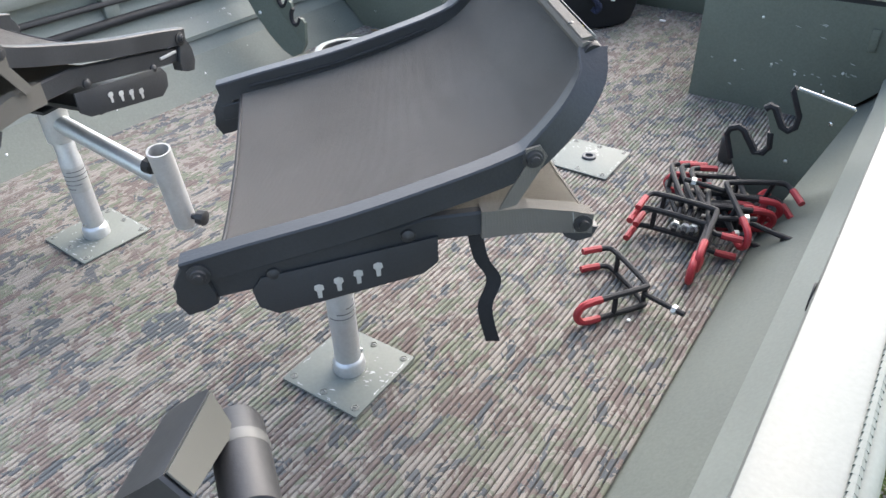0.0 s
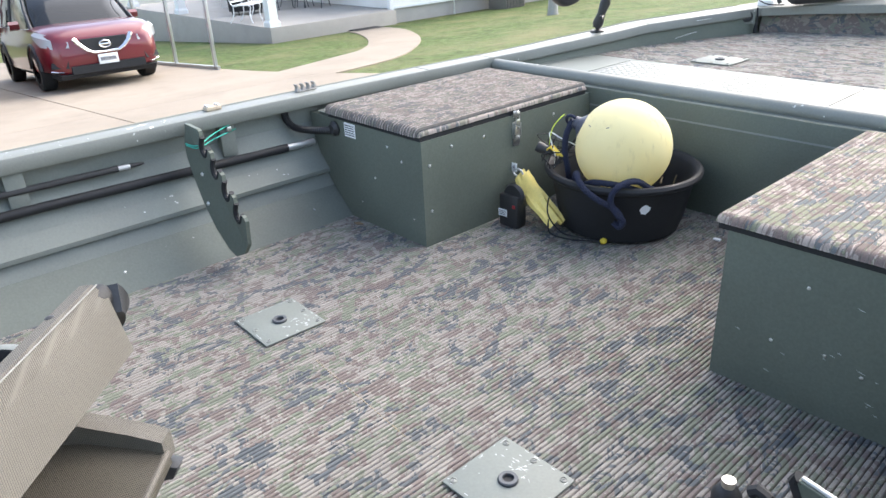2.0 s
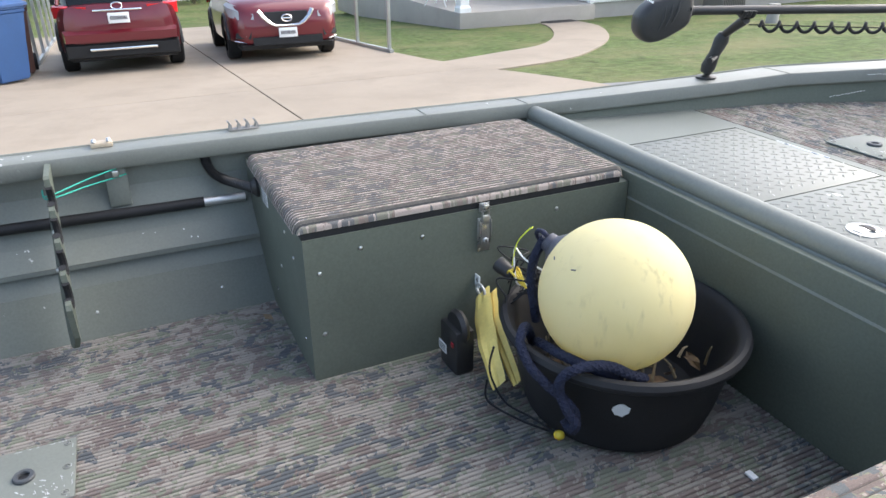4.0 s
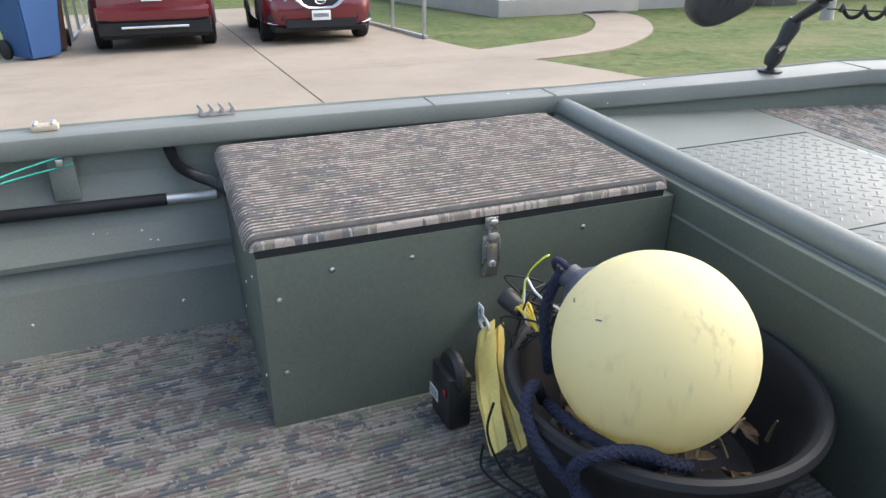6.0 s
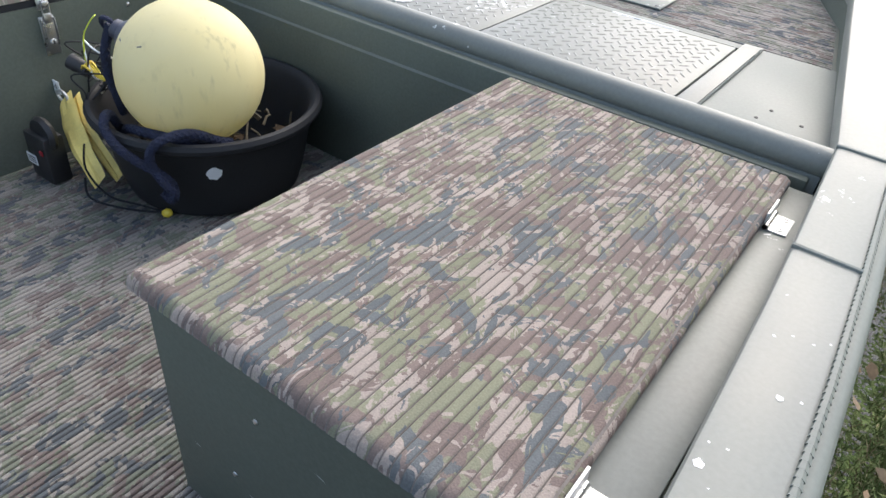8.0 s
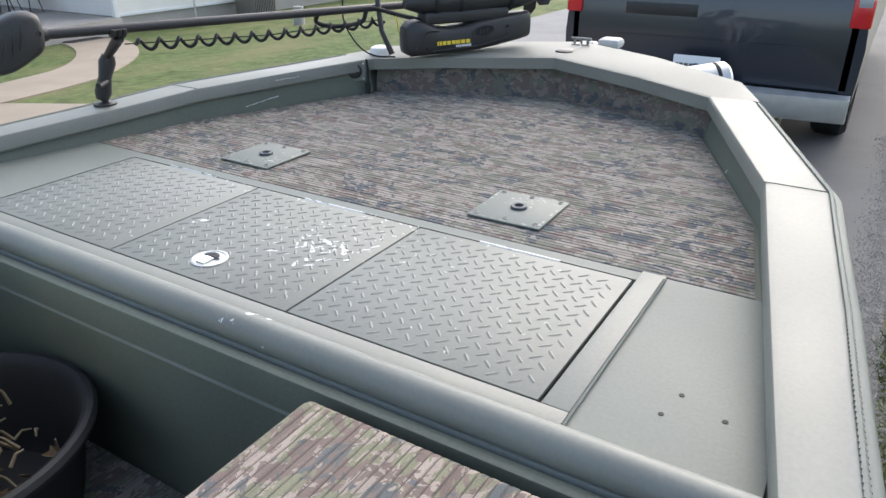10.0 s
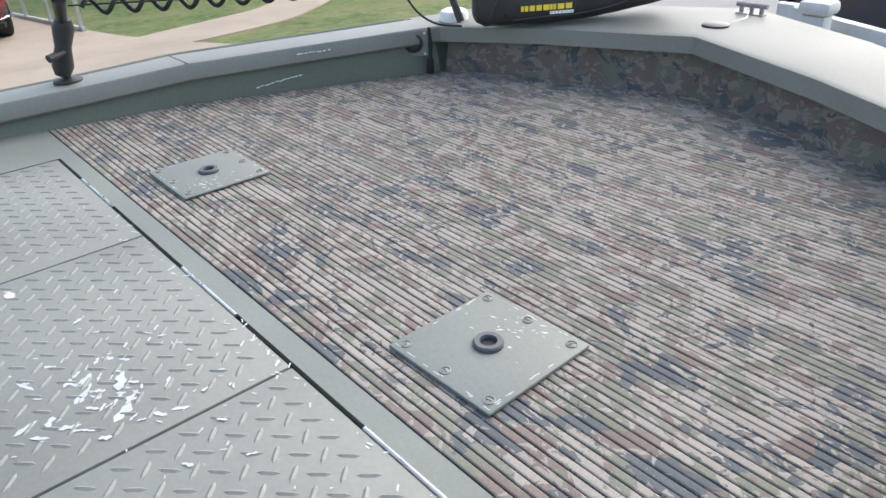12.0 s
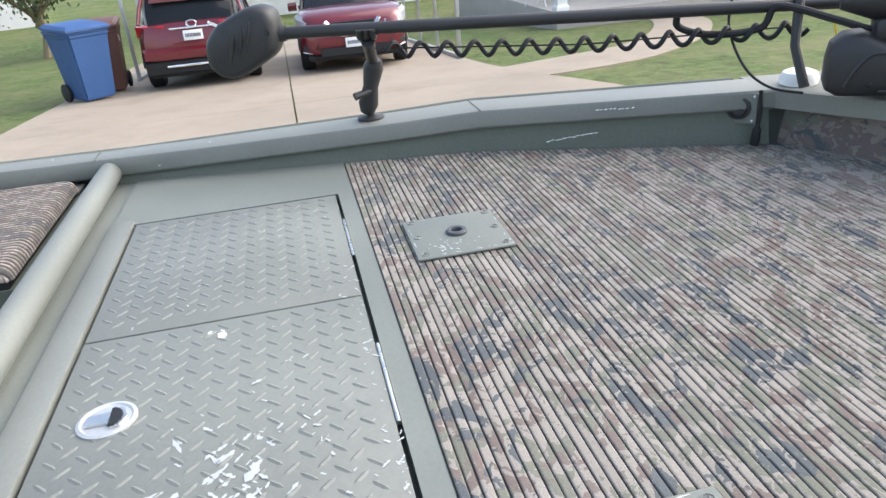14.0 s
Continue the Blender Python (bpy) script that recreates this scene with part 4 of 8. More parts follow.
def seat_plate(x, y, z, turn=0, socket=True, seed=1, wear=(0.0, 0.0)):
    p = thing("seat_base_plate", "square painted aluminium seat base plate screwed to the carpet", "seat base", "seat base plates")
    bm = box(bm_new(), (-0.1, -0.1, 0), (0.1, 0.1, 0.006), 0.004)
    part("plate", bm, PAINT, p)
    for sx, sy in ((-1, -1), (1, -1), (1, 1), (-1, 1), (0, 1), (0, -1)):
        bm = lathe(bm_new(), ((0.0085, 0.0055), (0.0085, 0.0072), (0.0068, 0.0078), (0.006, 0.0062), (0.0052, 0.0066), (0.0, 0.0072)), 14, Matrix.Translation((sx * 0.082, sy * 0.082, 0)))
        sc = part("screw", bm, PAINT_WORN, p)
        bm = box(bm_new(), (-0.004, -0.0008, 0.0068), (0.004, 0.0008, 0.0076), 0, Matrix.Translation((sx * 0.082, sy * 0.082, 0)) @ pose(0, 0, 0, 0, 0, 37 * sx + 20 * sy))
        part("slot", bm, SOCKET, sc)
    if socket:
        bm = lathe(bm_new(), ((0.022, 0.006), (0.022, 0.011), (0.02, 0.0135), (0.013, 0.0135), (0.0115, 0.011), (0.0115, 0.0062)), 28)
        part("socket", bm, SOCKET, p, "dark grey pedestal socket ring")
        bm = lathe(bm_new(), ((0.0115, 0.0066), (0.0, 0.0066)), 20)
        part("socket_hole", bm, RUBBER, p)
    # paint scuffed off in short strokes, and rubbed along the edges
    rn = random.Random(seed)
    bm = bm_new()
    for k in range(34):
        u, v = rn.gauss(wear[0], 0.03), rn.gauss(wear[1], 0.022)
        if max(abs(u), abs(v)) < 0.09 and u * u + v * v > 0.0008:
            a, l = radians(rn.gauss(20, 25)), rn.uniform(0.0015, 0.007)
            dx, dy, w = math.cos(a) * l, math.sin(a) * l, rn.uniform(0.0004, 0.0016)
            bm.faces.new([bm.verts.new((u + q * dx - r * w, v + q * dy + r * w, 0.0063 + k * 0.00001)) for q, r in ((-1, 0), (-0.2, -1), (1, -0.2), (0.3, 1))])
    for k in range(26):
        e, u = rn.choice((0, 1, 2, 3)), rn.uniform(-0.092, 0.092)
        d, l = 0.0945 - rn.uniform(0, 0.004), rn.uniform(0.002, 0.008)
        c = ((u, d), (u, -d), (d, u), (-d, u))[e]
        t = (l, 0.0007) if e < 2 else (0.0007, l)
        bm.faces.new([bm.verts.new((c[0] + q * t[0], c[1] + r * t[1], 0.0064 + k * 0.00001)) for q, r in ((-1, -1), (1, -0.6), (0.8, 1), (-0.9, 0.7))])
    tagged(part("scuff", bm, BARE, p, smooth=False), kind="stuff")
    p.matrix_world = pose(x, y, z, 0, 0, turn)
    return p


for n, (x, y, z, turn, sock, wear) in enumerate(((-0.648, 1.583, 0, 0.5, True, (0.0, 0.05)), (-1.588, 1.587, 0, -1, True, (0.05, 0.045)), (-0.672, 0.465, 0, 1, False, (0.05, 0.0)), (-1.598, 0.474, 0, -2, False, (0.0, -0.05)), (-0.671, 4.064, DECK + 0.003, 0.8, True, (0.0, 0.055)), (-1.556, 4.062, DECK + 0.003, -0.5, True, (0.045, -0.03)))):
    seat_plate(x, y, z, turn, sock, n + 3, wear)

# ---------------------------------------------------------------- folding seats
def seat(at, turn, with_holder):
    s = thing("fishing_chair", "folded black-framed boat chair with a brown mesh sling on a pedestal", "boat chair", "boat chairs")
    ux = -0.2

    def pt(u, v, z):
        return ((u + ux) * 0.96, v, z + (v + 0.29) * 0.03)

    # pedestal
    bm = lathe(bm_new(), ((0.034, 0.006), (0.034, 0.03), (0.031, 0.036), (0.0275, 0.04), (0.0275, 0.24), (0.0255, 0.245), (0.0255, 0.41)), 24, caps=True)
    post = part("pedestal", bm, ALU, s, "silver aluminium pedestal post")
    bm = lathe(bm_new(), ((0.0278, 0.15), (0.0278, 0.222)), 24)
    lab = part("post_label", bm, ALU_DULL, post)
    bm = bm_new()
    for k in range(5):
        tube(bm, [(0.0279 * math.cos(a), 0.0279 * math.sin(a), 0.161 + k * 0.0125) for a in (radians(-150 + 40 * k + 12 * q) for q in range(16))], 0.0011, 5)
    part("label_print", bm, INK, lab)
    bm = lathe(bm_new(), ((0.006, 0), (0.005, 0.004), (0, 0.005)), 10, pose(0.0275, 0, 0.05, 0, 90, 0))
    part("set_screw", bm, STEEL, post)
    bm = bm_new()
    box(bm, (-0.09, -0.09, 0.408), (0.09, 0.09, 0.418), 0.004)
    box(bm, (-0.08, -0.26, 0.43), (0.08, 0.26, 0.442), 0.004)
    lathe(bm, ((0.075, 0.418), (0.08, 0.424), (0.075, 0.43)), 28)
    part("swivel", bm, BLACK, s)
    # lower frame with its own sling
    for v in (-0.282, 0.282):
        path = [(0.004, 0.467), (0.1, 0.482), (0.35, 0.527), (0.48, 0.528), (0.595, 0.508)]
        ring = []
        for (u, z), hgt in zip(path, (0.034, 0.038, 0.04, 0.038, 0.03)):
            ring.append([pt(u, v - 0.009, z - hgt / 2), pt(u, v + 0.009, z - hgt / 2), pt(u, v + 0.009, z + hgt / 2), pt(u, v - 0.009, z + hgt / 2)])
        bm = loft(bm_new(), ring)
        bmesh.ops.bevel(bm, geom=bm.edges[:], offset=0.003, segments=1, affect="EDGES")
        part("lower_rail", bm, BLACK, s)
        side = 1 if v > 0 else -1
        y0 = v + side * 0.012
        outline = [(0.11, 0.484), (0.095, 0.464), (0.1, 0.434), (0.125, 0.418), (0.335, 0.457), (0.358, 0.475), (0.358, 0.518)]
        bm = bm_new()
        prism(bm, [(u + ux, z) for u, z in outline], 0.005, pose(0, y0, 0, 90, 0, 0), 0.0015)
        kp = part("adjuster_plate", bm, BLACK, s, "black slotted adjuster plate")
        for k in range(4):
            bm = bm_new()
            u, z = 0.186 + k * 0.0285 + ux, 0.45 + k * 0.0085
            prism(bm, [(u - 0.003, z - 0.012), (u + 0.003, z - 0.012), (u + 0.0035, z), (u + 0.007, z + 0.003), (u + 0.006, z + 0.01), (u, z + 0.012), (u - 0.006, z + 0.01), (u - 0.007, z + 0.003), (u - 0.0035, z)], 0.001, pose(0, y0 + side * 0.003, 0, 90, 0, 0))
            part("key_slot", bm, ALU, kp)
        for u, z in ((0.128, 0.486), (0.317, 0.523)):
            bm = bm_new()
            rivet(bm, (u + ux, v + side * 0.009, z), 0.011, (0, side, 0))
            part("bolt", bm, PLASTIC, s)
        # the rear of the rail is sleeved in khaki mesh and ends in a bolted block
        ring = []
        for u, z, hgt in ((0.43, 0.527, 0.044), (0.5, 0.526, 0.042), (0.565, 0.515, 0.037), (0.6, 0.507, 0.032)):
            ring.append([pt(u, v + a * 0.0125, z + b * hgt / 2) for a, b in ((-1, -1), (1, -1), (1, 1), (-1, 1))])
        sleeve = part("rail_sleeve", loft(bm_new(), ring), KHAKI, s, "khaki mesh sleeve over the rear of the rail", smooth=False)
        bm = tube(bm_new(), [pt(0.572, v + side * 0.0128, 0.497), pt(0.567, v + side * 0.0128, 0.531)], 0.0008, 5)
        part("stitching", bm, STITCH, sleeve)
        bm = lathe(bm_new(), ((0.014, 0), (0.014, 0.003), (0.008, 0.004), (0.008, 0.009), (0.0, 0.0095)), 12, pose(*pt(0.583, v + side * 0.0125, 0.511), -side * 90, 0, 0))
        part("end_bolt", bm, PLASTIC, s)
        bm = prism(bm_new(), [(0.53 + ux, 0.512), (0.545 + ux, 0.488), (0.562 + ux, 0.478), (0.585 + ux, 0.482), (0.594 + ux, 0.5)], 0.022, pose(0, v, 0, 90, 0, 0), 0.002)
        part("end_block", bm, BLACK, s)
    rows = []
    for i, (u, z) in enumerate(((0.14, 0.482), (0.2, 0.49), (0.4, 0.515), (0.5, 0.522), (0.575, 0.514), (0.6, 0.508), (0.604, 0.49))):
        rows.append([pt(u, v, z - 0.02 * (1 - (v / 0.275) ** 2)) for v in np.linspace(-0.275, 0.275, 9)])
    bm = loft(bm_new(), rows, caps=False, closed=False)
    bmesh.ops.solidify(bm, geom=bm.faces[:], thickness=0.003)
    low = part("lower_sling", bm, KHAKI_PALE, s, "khaki mesh seat sling")
    bm = tube(bm_new(), [pt(0.602, v, 0.506 - 0.019 * (1 - (v / 0.275) ** 2)) for v in np.linspace(-0.275, 0.275, 9)], 0.004, 6, flat=0.6)
    part("edge_binding", bm, KHAKI, low)
    # upper frame: two arms that sweep up into the top bar
    for side in (-1, 1):
        path = spline([(0.006, 0.288, 0.508), (0.1, 0.288, 0.527), (0.25, 0.288, 0.555), (0.4, 0.289, 0.593), (0.475, 0.289, 0.616), (0.506, 0.288, 0.632), (0.555, 0.278, 0.676), (0.588, 0.256, 0.712), (0.6, 0.23, 0.736)], 4)
        ring = []
        for i, p in enumerate(path):
            q = path[min(i + 1, len(path) - 1)] - path[max(i - 1, 0)]
            q.normalize()
            across = Vector((0, 1, 0)) if i < 20 else Vector((-0.35, 0.9, -0.15))
            n = (across - q * across.dot(q)).normalized()
            up = q.cross(n)
            if up.z < 0 and abs(up.z) > 0.1:
                up = -up
            w, h = 0.0145, 0.0195
            c = [p + n * w * a + up * h * b for a, b in ((-1, -1), (1, -1), (1, 0.86), (0.86, 1), (-0.86, 1), (-1, 0.86))]
            ring.append([pt(x, side * y, z) for x, y, z in c])
        bm = loft(bm_new(), ring)
        part("arm", bm, BLACK, s, "black moulded side arm", angle=22)
        for u, v, z in ((0.026, 0.3025, 0.508), (0.5, 0.3025, 0.63)):
            bm = lathe(bm_new(), ((0.016, 0), (0.016, 0.003), (0.011, 0.004), (0.01, 0.008), (0.0065, 0.0085), (0.006, 0.0125), (0.0, 0.013)), 16, pose(*pt(u, side * v, z), -side * 90, 0, 0))
            part("pivot_bolt", bm, PLASTIC, s)
        strip = [(0.488, 0.644), (0.508, 0.648), (0.519, 0.632), (0.511, 0.614), (0.478, 0.562), (0.452, 0.556), (0.462, 0.575), (0.489, 0.62)]
        bm = prism(bm_new(), [(pt(u, 0, 0)[0], z) for u, z in strip], 0.004, pose(0, side * 0.304, 0, 90, 0, 0))
        part("joint_strap", bm, KHAKI, s, "khaki mesh strap over the joint")
        outl = [(0.004, 0.505), (-0.006, 0.488), (0.0, 0.476), (-0.008, 0.462), (0.004, 0.438), (0.03, 0.443), (0.048, 0.452), (0.046, 0.47), (0.04, 0.5), (0.03, 0.52), (0.012, 0.522)]
        bm = prism(bm_new(), [(u + ux, z) for u, z in outl], 0.026, pose(0, side * 0.287, 0, 90, 0, 0), 0.003)
        part("end_cap", bm, BLACK, s)
        bm = box(bm_new(), (0.045 + ux, side * 0.286 - 0.004, 0.495), (0.1 + ux, side * 0.286 + 0.008, 0.502), 0.001, None)
        part("slide_pin", bm, ALU, s)
        bm = tube(bm_new(), spline([pt(0.07, side * 0.273, 0.52), pt(0.15, side * 0.271, 0.534), pt(0.25, side * 0.273, 0.552), pt(0.33, side * 0.271, 0.572), pt(0.44, side * 0.273, 0.603)], 6), 0.0035, 6)
        part("lacing_cord", bm, RUBBER, s)
    rows = []
    ctrl = spline([(0.052, 0.277, 0.52), (0.1, 0.277, 0.528), (0.25, 0.277, 0.556), (0.4, 0.277, 0.596), (0.49, 0.274, 0.63), (0.535, 0.262, 0.668), (0.568, 0.244, 0.704), (0.588, 0.226, 0.732)], 4)
    for p in ctrl:
        rows.append([pt(p.x + 0.012 * (1 - k * k) * (p.x > 0.5), p.y * k, p.z - 0.014 * min(1, (0.75 - p.z) * 8) - 0.026 * (1 - k * k) * min(1, (0.72 - p.z) * 8 + 0.15)) for k in np.linspace(-1, 1, 13)])
    bm = loft(bm_new(), rows, caps=False, closed=False)
    bmesh.ops.solidify(bm, geom=bm.faces[:], thickness=0.003)
    sl = part("sling", bm, SLING, s, "taut brown woven mesh sling")
    bm = tube(bm_new(), [pt(0.05, v, 0.505 - 0.026 * (1 - (v / 0.288) ** 2)) for v in np.linspace(-0.277, 0.277, 11)], 0.004, 8)
    part("front_hem", bm, RUBBER, sl)
    # top bar with its folded khaki pocket
    bm = tube(bm_new(), [pt(0.592, v, 0.742) for v in np.linspace(-0.235, 0.235, 7)], 0.012, 10, flat=0.8)
    part("top_bar", bm, KHAKI, s)
    bm = loft(bm_new(), [[pt(0.584, v, 0.755), pt(0.598, v, 0.757), pt(0.612, v, 0.742), pt(0.628, v * 0.97, 0.685), pt(0.624, v * 0.97, 0.682), pt(0.606, v, 0.733)] for v in np.linspace(-0.228, 0.228, 7)])
    pocket = part("top_pocket", bm, KHAKI, s, "khaki mesh pocket folded over the top bar")
    for v in (-0.17, -0.06, 0.06, 0.17):
        bm = bm_new()
        rivet(bm, pt(0.588, v, 0.754), 0.005)
        part("snap", bm, PLASTIC, pocket)
    bm = tube(bm_new(), [pt(0.603, v, 0.7565) for v in np.linspace(-0.228, 0.228, 7)], 0.0008, 6)
    part("white_stitch", bm, STITCH, pocket)
    for side in (-1, 1):
        bm = lathe(bm_new(), ((0.0, -0.014), (0.013, -0.014), (0.0155, 0.0), (0.013, 0.014), (0.0, 0.014)), 14, pose(*pt(0.597, side * 0.228, 0.737), 90, 0, 0))
        part("corner_cap", bm, RUBBER, s)
    # loose webbing strap
    zig = spline([pt(0.425, -0.255, 0.505), pt(0.435, -0.262, 0.45), pt(0.455, -0.268, 0.41), pt(0.44, -0.272, 0.36), pt(0.452, -0.279, 0.295)], 5)
    bm = loft(bm_new(), [[(p.x - 0.011, p.y, p.z), (p.x + 0.011, p.y - 0.004, p.z), (p.x + 0.011, p.y - 0.007, p.z), (p.x - 0.011, p.y - 0.003, p.z)] for p in zig])
    part("strap", bm, RUBBER, s, "loose black webbing strap")
    if with_holder:
        t = Matrix.Rotation(-radians(turn), 4, "Z")
        a, b = Vector((0.0, 0.0, 0.345)), t @ Vector((0.36, 0.02, 0.285))
        bm = tube(bm_new(), [a, b], 0.0225, 20)
        arm = part("holder_arm", bm, ALU, s, "silver swing arm with a rod tube")
        bm = lathe(bm_new(), ((0.031, 0.292), (0.034, 0.295), (0.034, 0.388), (0.031, 0.392)), 24, caps=True)
        part("clamp_collar", bm, ALU, arm)
        m = Matrix.Translation(t @ Vector((0.402, 0.02, 0.27))) @ t @ pose(0, 0, 0, 8, 6, 0)
        bm = lathe(bm_new(), ((0.0265, -0.112), (0.0265, 0.105), (0.0225, 0.105), (0.0225, -0.1)), 24, m)
        tb = part("rod_tube", bm, ALU, arm)
        for z, a in ((0.045, 190), (-0.085, 20)):
            bm = lathe(bm_new(), ((0.008, 0), (0.008, 0.014), (0.018, 0.016), (0.019, 0.034), (0.012, 0.038), (0, 0.038)), 9, m @ pose(0, 0, z, 0, 0, a) @ pose(0.0245, 0, 0, 0, 90, 0))
            part("knob", bm, PLASTIC, tb)
    s.matrix_world = pose(*at, 0, 0, turn)
    return s


seat((-0.672, 0.465, 0), 44.5, False)
seat((-1.598, 0.474, 0), -77, True)

# cup ring held beside the near seat
cup = thing("rod_cup", "dark plastic rod cup with a grey rim on a floor post", "rod holder")
bm = lathe(bm_new(), ((0.058, 0.5), (0.062, 0.59), (0.068, 0.592), (0.068, 0.6), (0.064, 0.604), (0.055, 0.602), (0.053, 0.59), (0.05, 0.51), (0.0, 0.505)), 32)
part("cup", bm, PLASTIC, cup)
bm = lathe(bm_new(), ((0.063, 0.598), (0.07, 0.598), (0.07, 0.604), (0.063, 0.6055), (0.056, 0.604)), 32)
part("rim", bm, PAINT_WORN, cup, "worn grey-green rim")
bm = lathe(bm_new(), ((0.05, 0.04), (0.05, 0.048), (0.012, 0.054), (0.012, 0.51)), 20)
part("post", bm, PLASTIC, cup)
cup.matrix_world = pose(-0.892, 0.8, -0.05)

# dark lamp head on a stalk by the helm
lamp = thing("spot_lamp", "black spot lamp housing with a dark grey face on a stalk", "spot lamp")
LFACE = [Vector(p) for p in ((-0.337, -0.034, 0.579), (-0.304, -0.039, 0.546), (-0.244, -0.129, 0.587), (-0.27, -0.133, 0.604))]
back = Vector((-0.055, -0.025, -0.05))
mid = sum(LFACE, Vector()) / 4
rows = [[mid + (p - mid) * k + back * s for p in LFACE] for k, s in ((0.94, -0.02), (1.0, 0.02), (1.05, 0.3), (1.05, 0.9), (0.98, 1.0))]
part("housing", loft(bm_new(), rows), PLASTIC, lamp, angle=20)
rows = [[mid + (p - mid) * k + back * s for p in LFACE] for k, s in ((0.9, -0.03), (0.92, -0.06), (0.9, -0.075))]
part("face_plate", loft(bm_new(), rows), mat("grey_lamp_face", (0.036, 0.037, 0.031), 0.45), lamp, "dull dark grey face plate")
b0, b1 = Vector((-0.325, -0.024, 0.53)), Vector((-0.225, -0.09, 0.535))
bm = tube(bm_new(), [b0.lerp(b1, k) for k in (-0.04, 0.02, 0.1, 0.5, 1.0, 1.04)], [0.012, 0.024, 0.027, 0.027, 0.026, 0.015], 24)
part("motor_barrel", bm, PLASTIC, lamp)
bm = tube(bm_new(), [b0.lerp(b1, 0.3), b0.lerp(b1, 0.36), b0.lerp(b1, 0.42)], [0.0272, 0.0284, 0.0272], 24)
part("band", bm, mat("dull_grey_band", (0.1, 0.1, 0.095), 0.55, 0.4), lamp)
bm = tube(bm_new(), [mid + back * 0.7, mid + back * 0.9 + Vector((0, 0, -0.1)), (mid.x - 0.05, mid.y - 0.02, 0.01)], 0.016, 12)
part("stalk", bm, PLASTIC, lamp)
bm = lathe(bm_new(), ((0.05, 0.001), (0.05, 0.008), (0.02, 0.014)), 20, pose(mid.x - 0.05, mid.y - 0.02, 0))
part("foot", bm, PLASTIC, lamp)


# ---------------------------------------------------------------- bow racks
def port_rack():
    """A crescent board between the rail and the floor, with four open notches inboard."""
    r = thing("bow_rack", "dark grey notched bow rack board hung from the rail", "bow rack", "bow racks")
    tip0, step = Vector((-2.205, 0.455)), Vector((0.0605, -0.066))
    pts = [(-2.315, 0.465), (-2.24, 0.462)]
    for k in range(4):
        t = tip0 + step * k
        pts += [(t.x - 0.012, t.y + 0.006), (t.x, t.y), (t.x + 0.003, t.y - 0.02), (t.x - 0.012, t.y - 0.045), (t.x - 0.013, t.y - 0.072), (t.x + 0.002, t.y - 0.088), (t.x + 0.022, t.y - 0.082), (t.x + 0.034, t.y - 0.066), (t.x + 0.04, t.y - 0.054)]
    pts += [(-1.968, 0.198), (-1.96, 0.186), (-1.97, 0.1), (-1.995, 0.058), (-2.035, 0.04), (-2.08, 0.06), (-2.15, 0.12), (-2.215, 0.195), (-2.265, 0.27), (-2.31, 0.35), (-2.32, 0.4)]
    bm = prism(bm_new(), pts, 0.014, pose(0, 1.708, 0, 90, 0, 0))
    inward = Vector((0.737, 0.0, 0.676))
    crease = inward * -1.395
    bmesh.ops.bisect_plane(bm, geom=bm.verts[:] + bm.edges[:] + bm.faces[:], plane_co=crease, plane_no=inward)
    for v in bm.verts:   # the back strip is bent aft for stiffness
        v.co.y -= 0.24 * max(0.0, -1.395 - v.co.dot(inward))
    part("board", bm, PAINT_DARK, r, smooth=False)
    for k in range(4):
        notch = [(x, 1.708, z) for x, z in pts[2 + 9 * k + 2:2 + 9 * k + 9]]
        part("rubber_edge", tube(bm_new(), spline(notch, 3), 0.0095, 8), RUBBER, r)
    for x, z in ((-2.22, 0.3), (-2.19, 0.2)):
        bm = bm_new()
        rivet(bm, (x, 1.701 - 0.24 * max(0.0, -1.395 - (0.737 * x + 0.676 * z)), z), 0.008, (0.3, -0.9, 0.3))
        part("bolt", bm, STEEL, r)
    return r


port_rack()
sr = thing("bow_rack", "dark grey notched bow rack leaning against the hull side", "bow rack", "bow racks")
fing = [(0.026, 0.305), (-0.118, 0.332), (-0.124, 0.325), (-0.094, 0.262), (-0.096, 0.228), (-0.113, 0.213), (-0.132, 0.222), (-0.158, 0.268), (-0.17, 0.272), (-0.18, 0.262),
        (-0.152, 0.2), (-0.146, 0.158), (-0.16, 0.135), (-0.182, 0.132), (-0.222, 0.188), (-0.236, 0.195), (-0.256, 0.186), (-0.262, 0.168), (-0.238, 0.1), (-0.2, 0.02), (-0.16, 0.0), (-0.08, 0.0)]
bm = prism(bm_new(), fing, 0.016, pose(0, 1.63, 0, 90, 0, 0), 0.002)
part("board", bm, PAINT_DARK, sr, smooth=False)
bm = tube(bm_new(), [(p[0] - 0.001, 1.63, p[1]) for p in fing[1:10]], 0.011, 8)
part("rubber_edge", bm, RUBBER, sr)
bm = tube(bm_new(), [(p[0] - 0.001, 1.63, p[1]) for p in fing[10:19]], 0.011, 8)
part("rubber_edge", bm, RUBBER, sr)
bm = tube(bm_new(), [(0.022, 1.6295, 0.308), (-0.116, 1.6295, 0.334)], 0.004, 8)
part("bright_edge", bm, ALU_DULL, sr)
for x, z in ((-0.02, 0.26), (-0.1, 0.13)):
    bm = bm_new()
    rivet(bm, (x, 1.622, z), 0.006, (0, -1, 0))
    part("screw", bm, STEEL, sr)

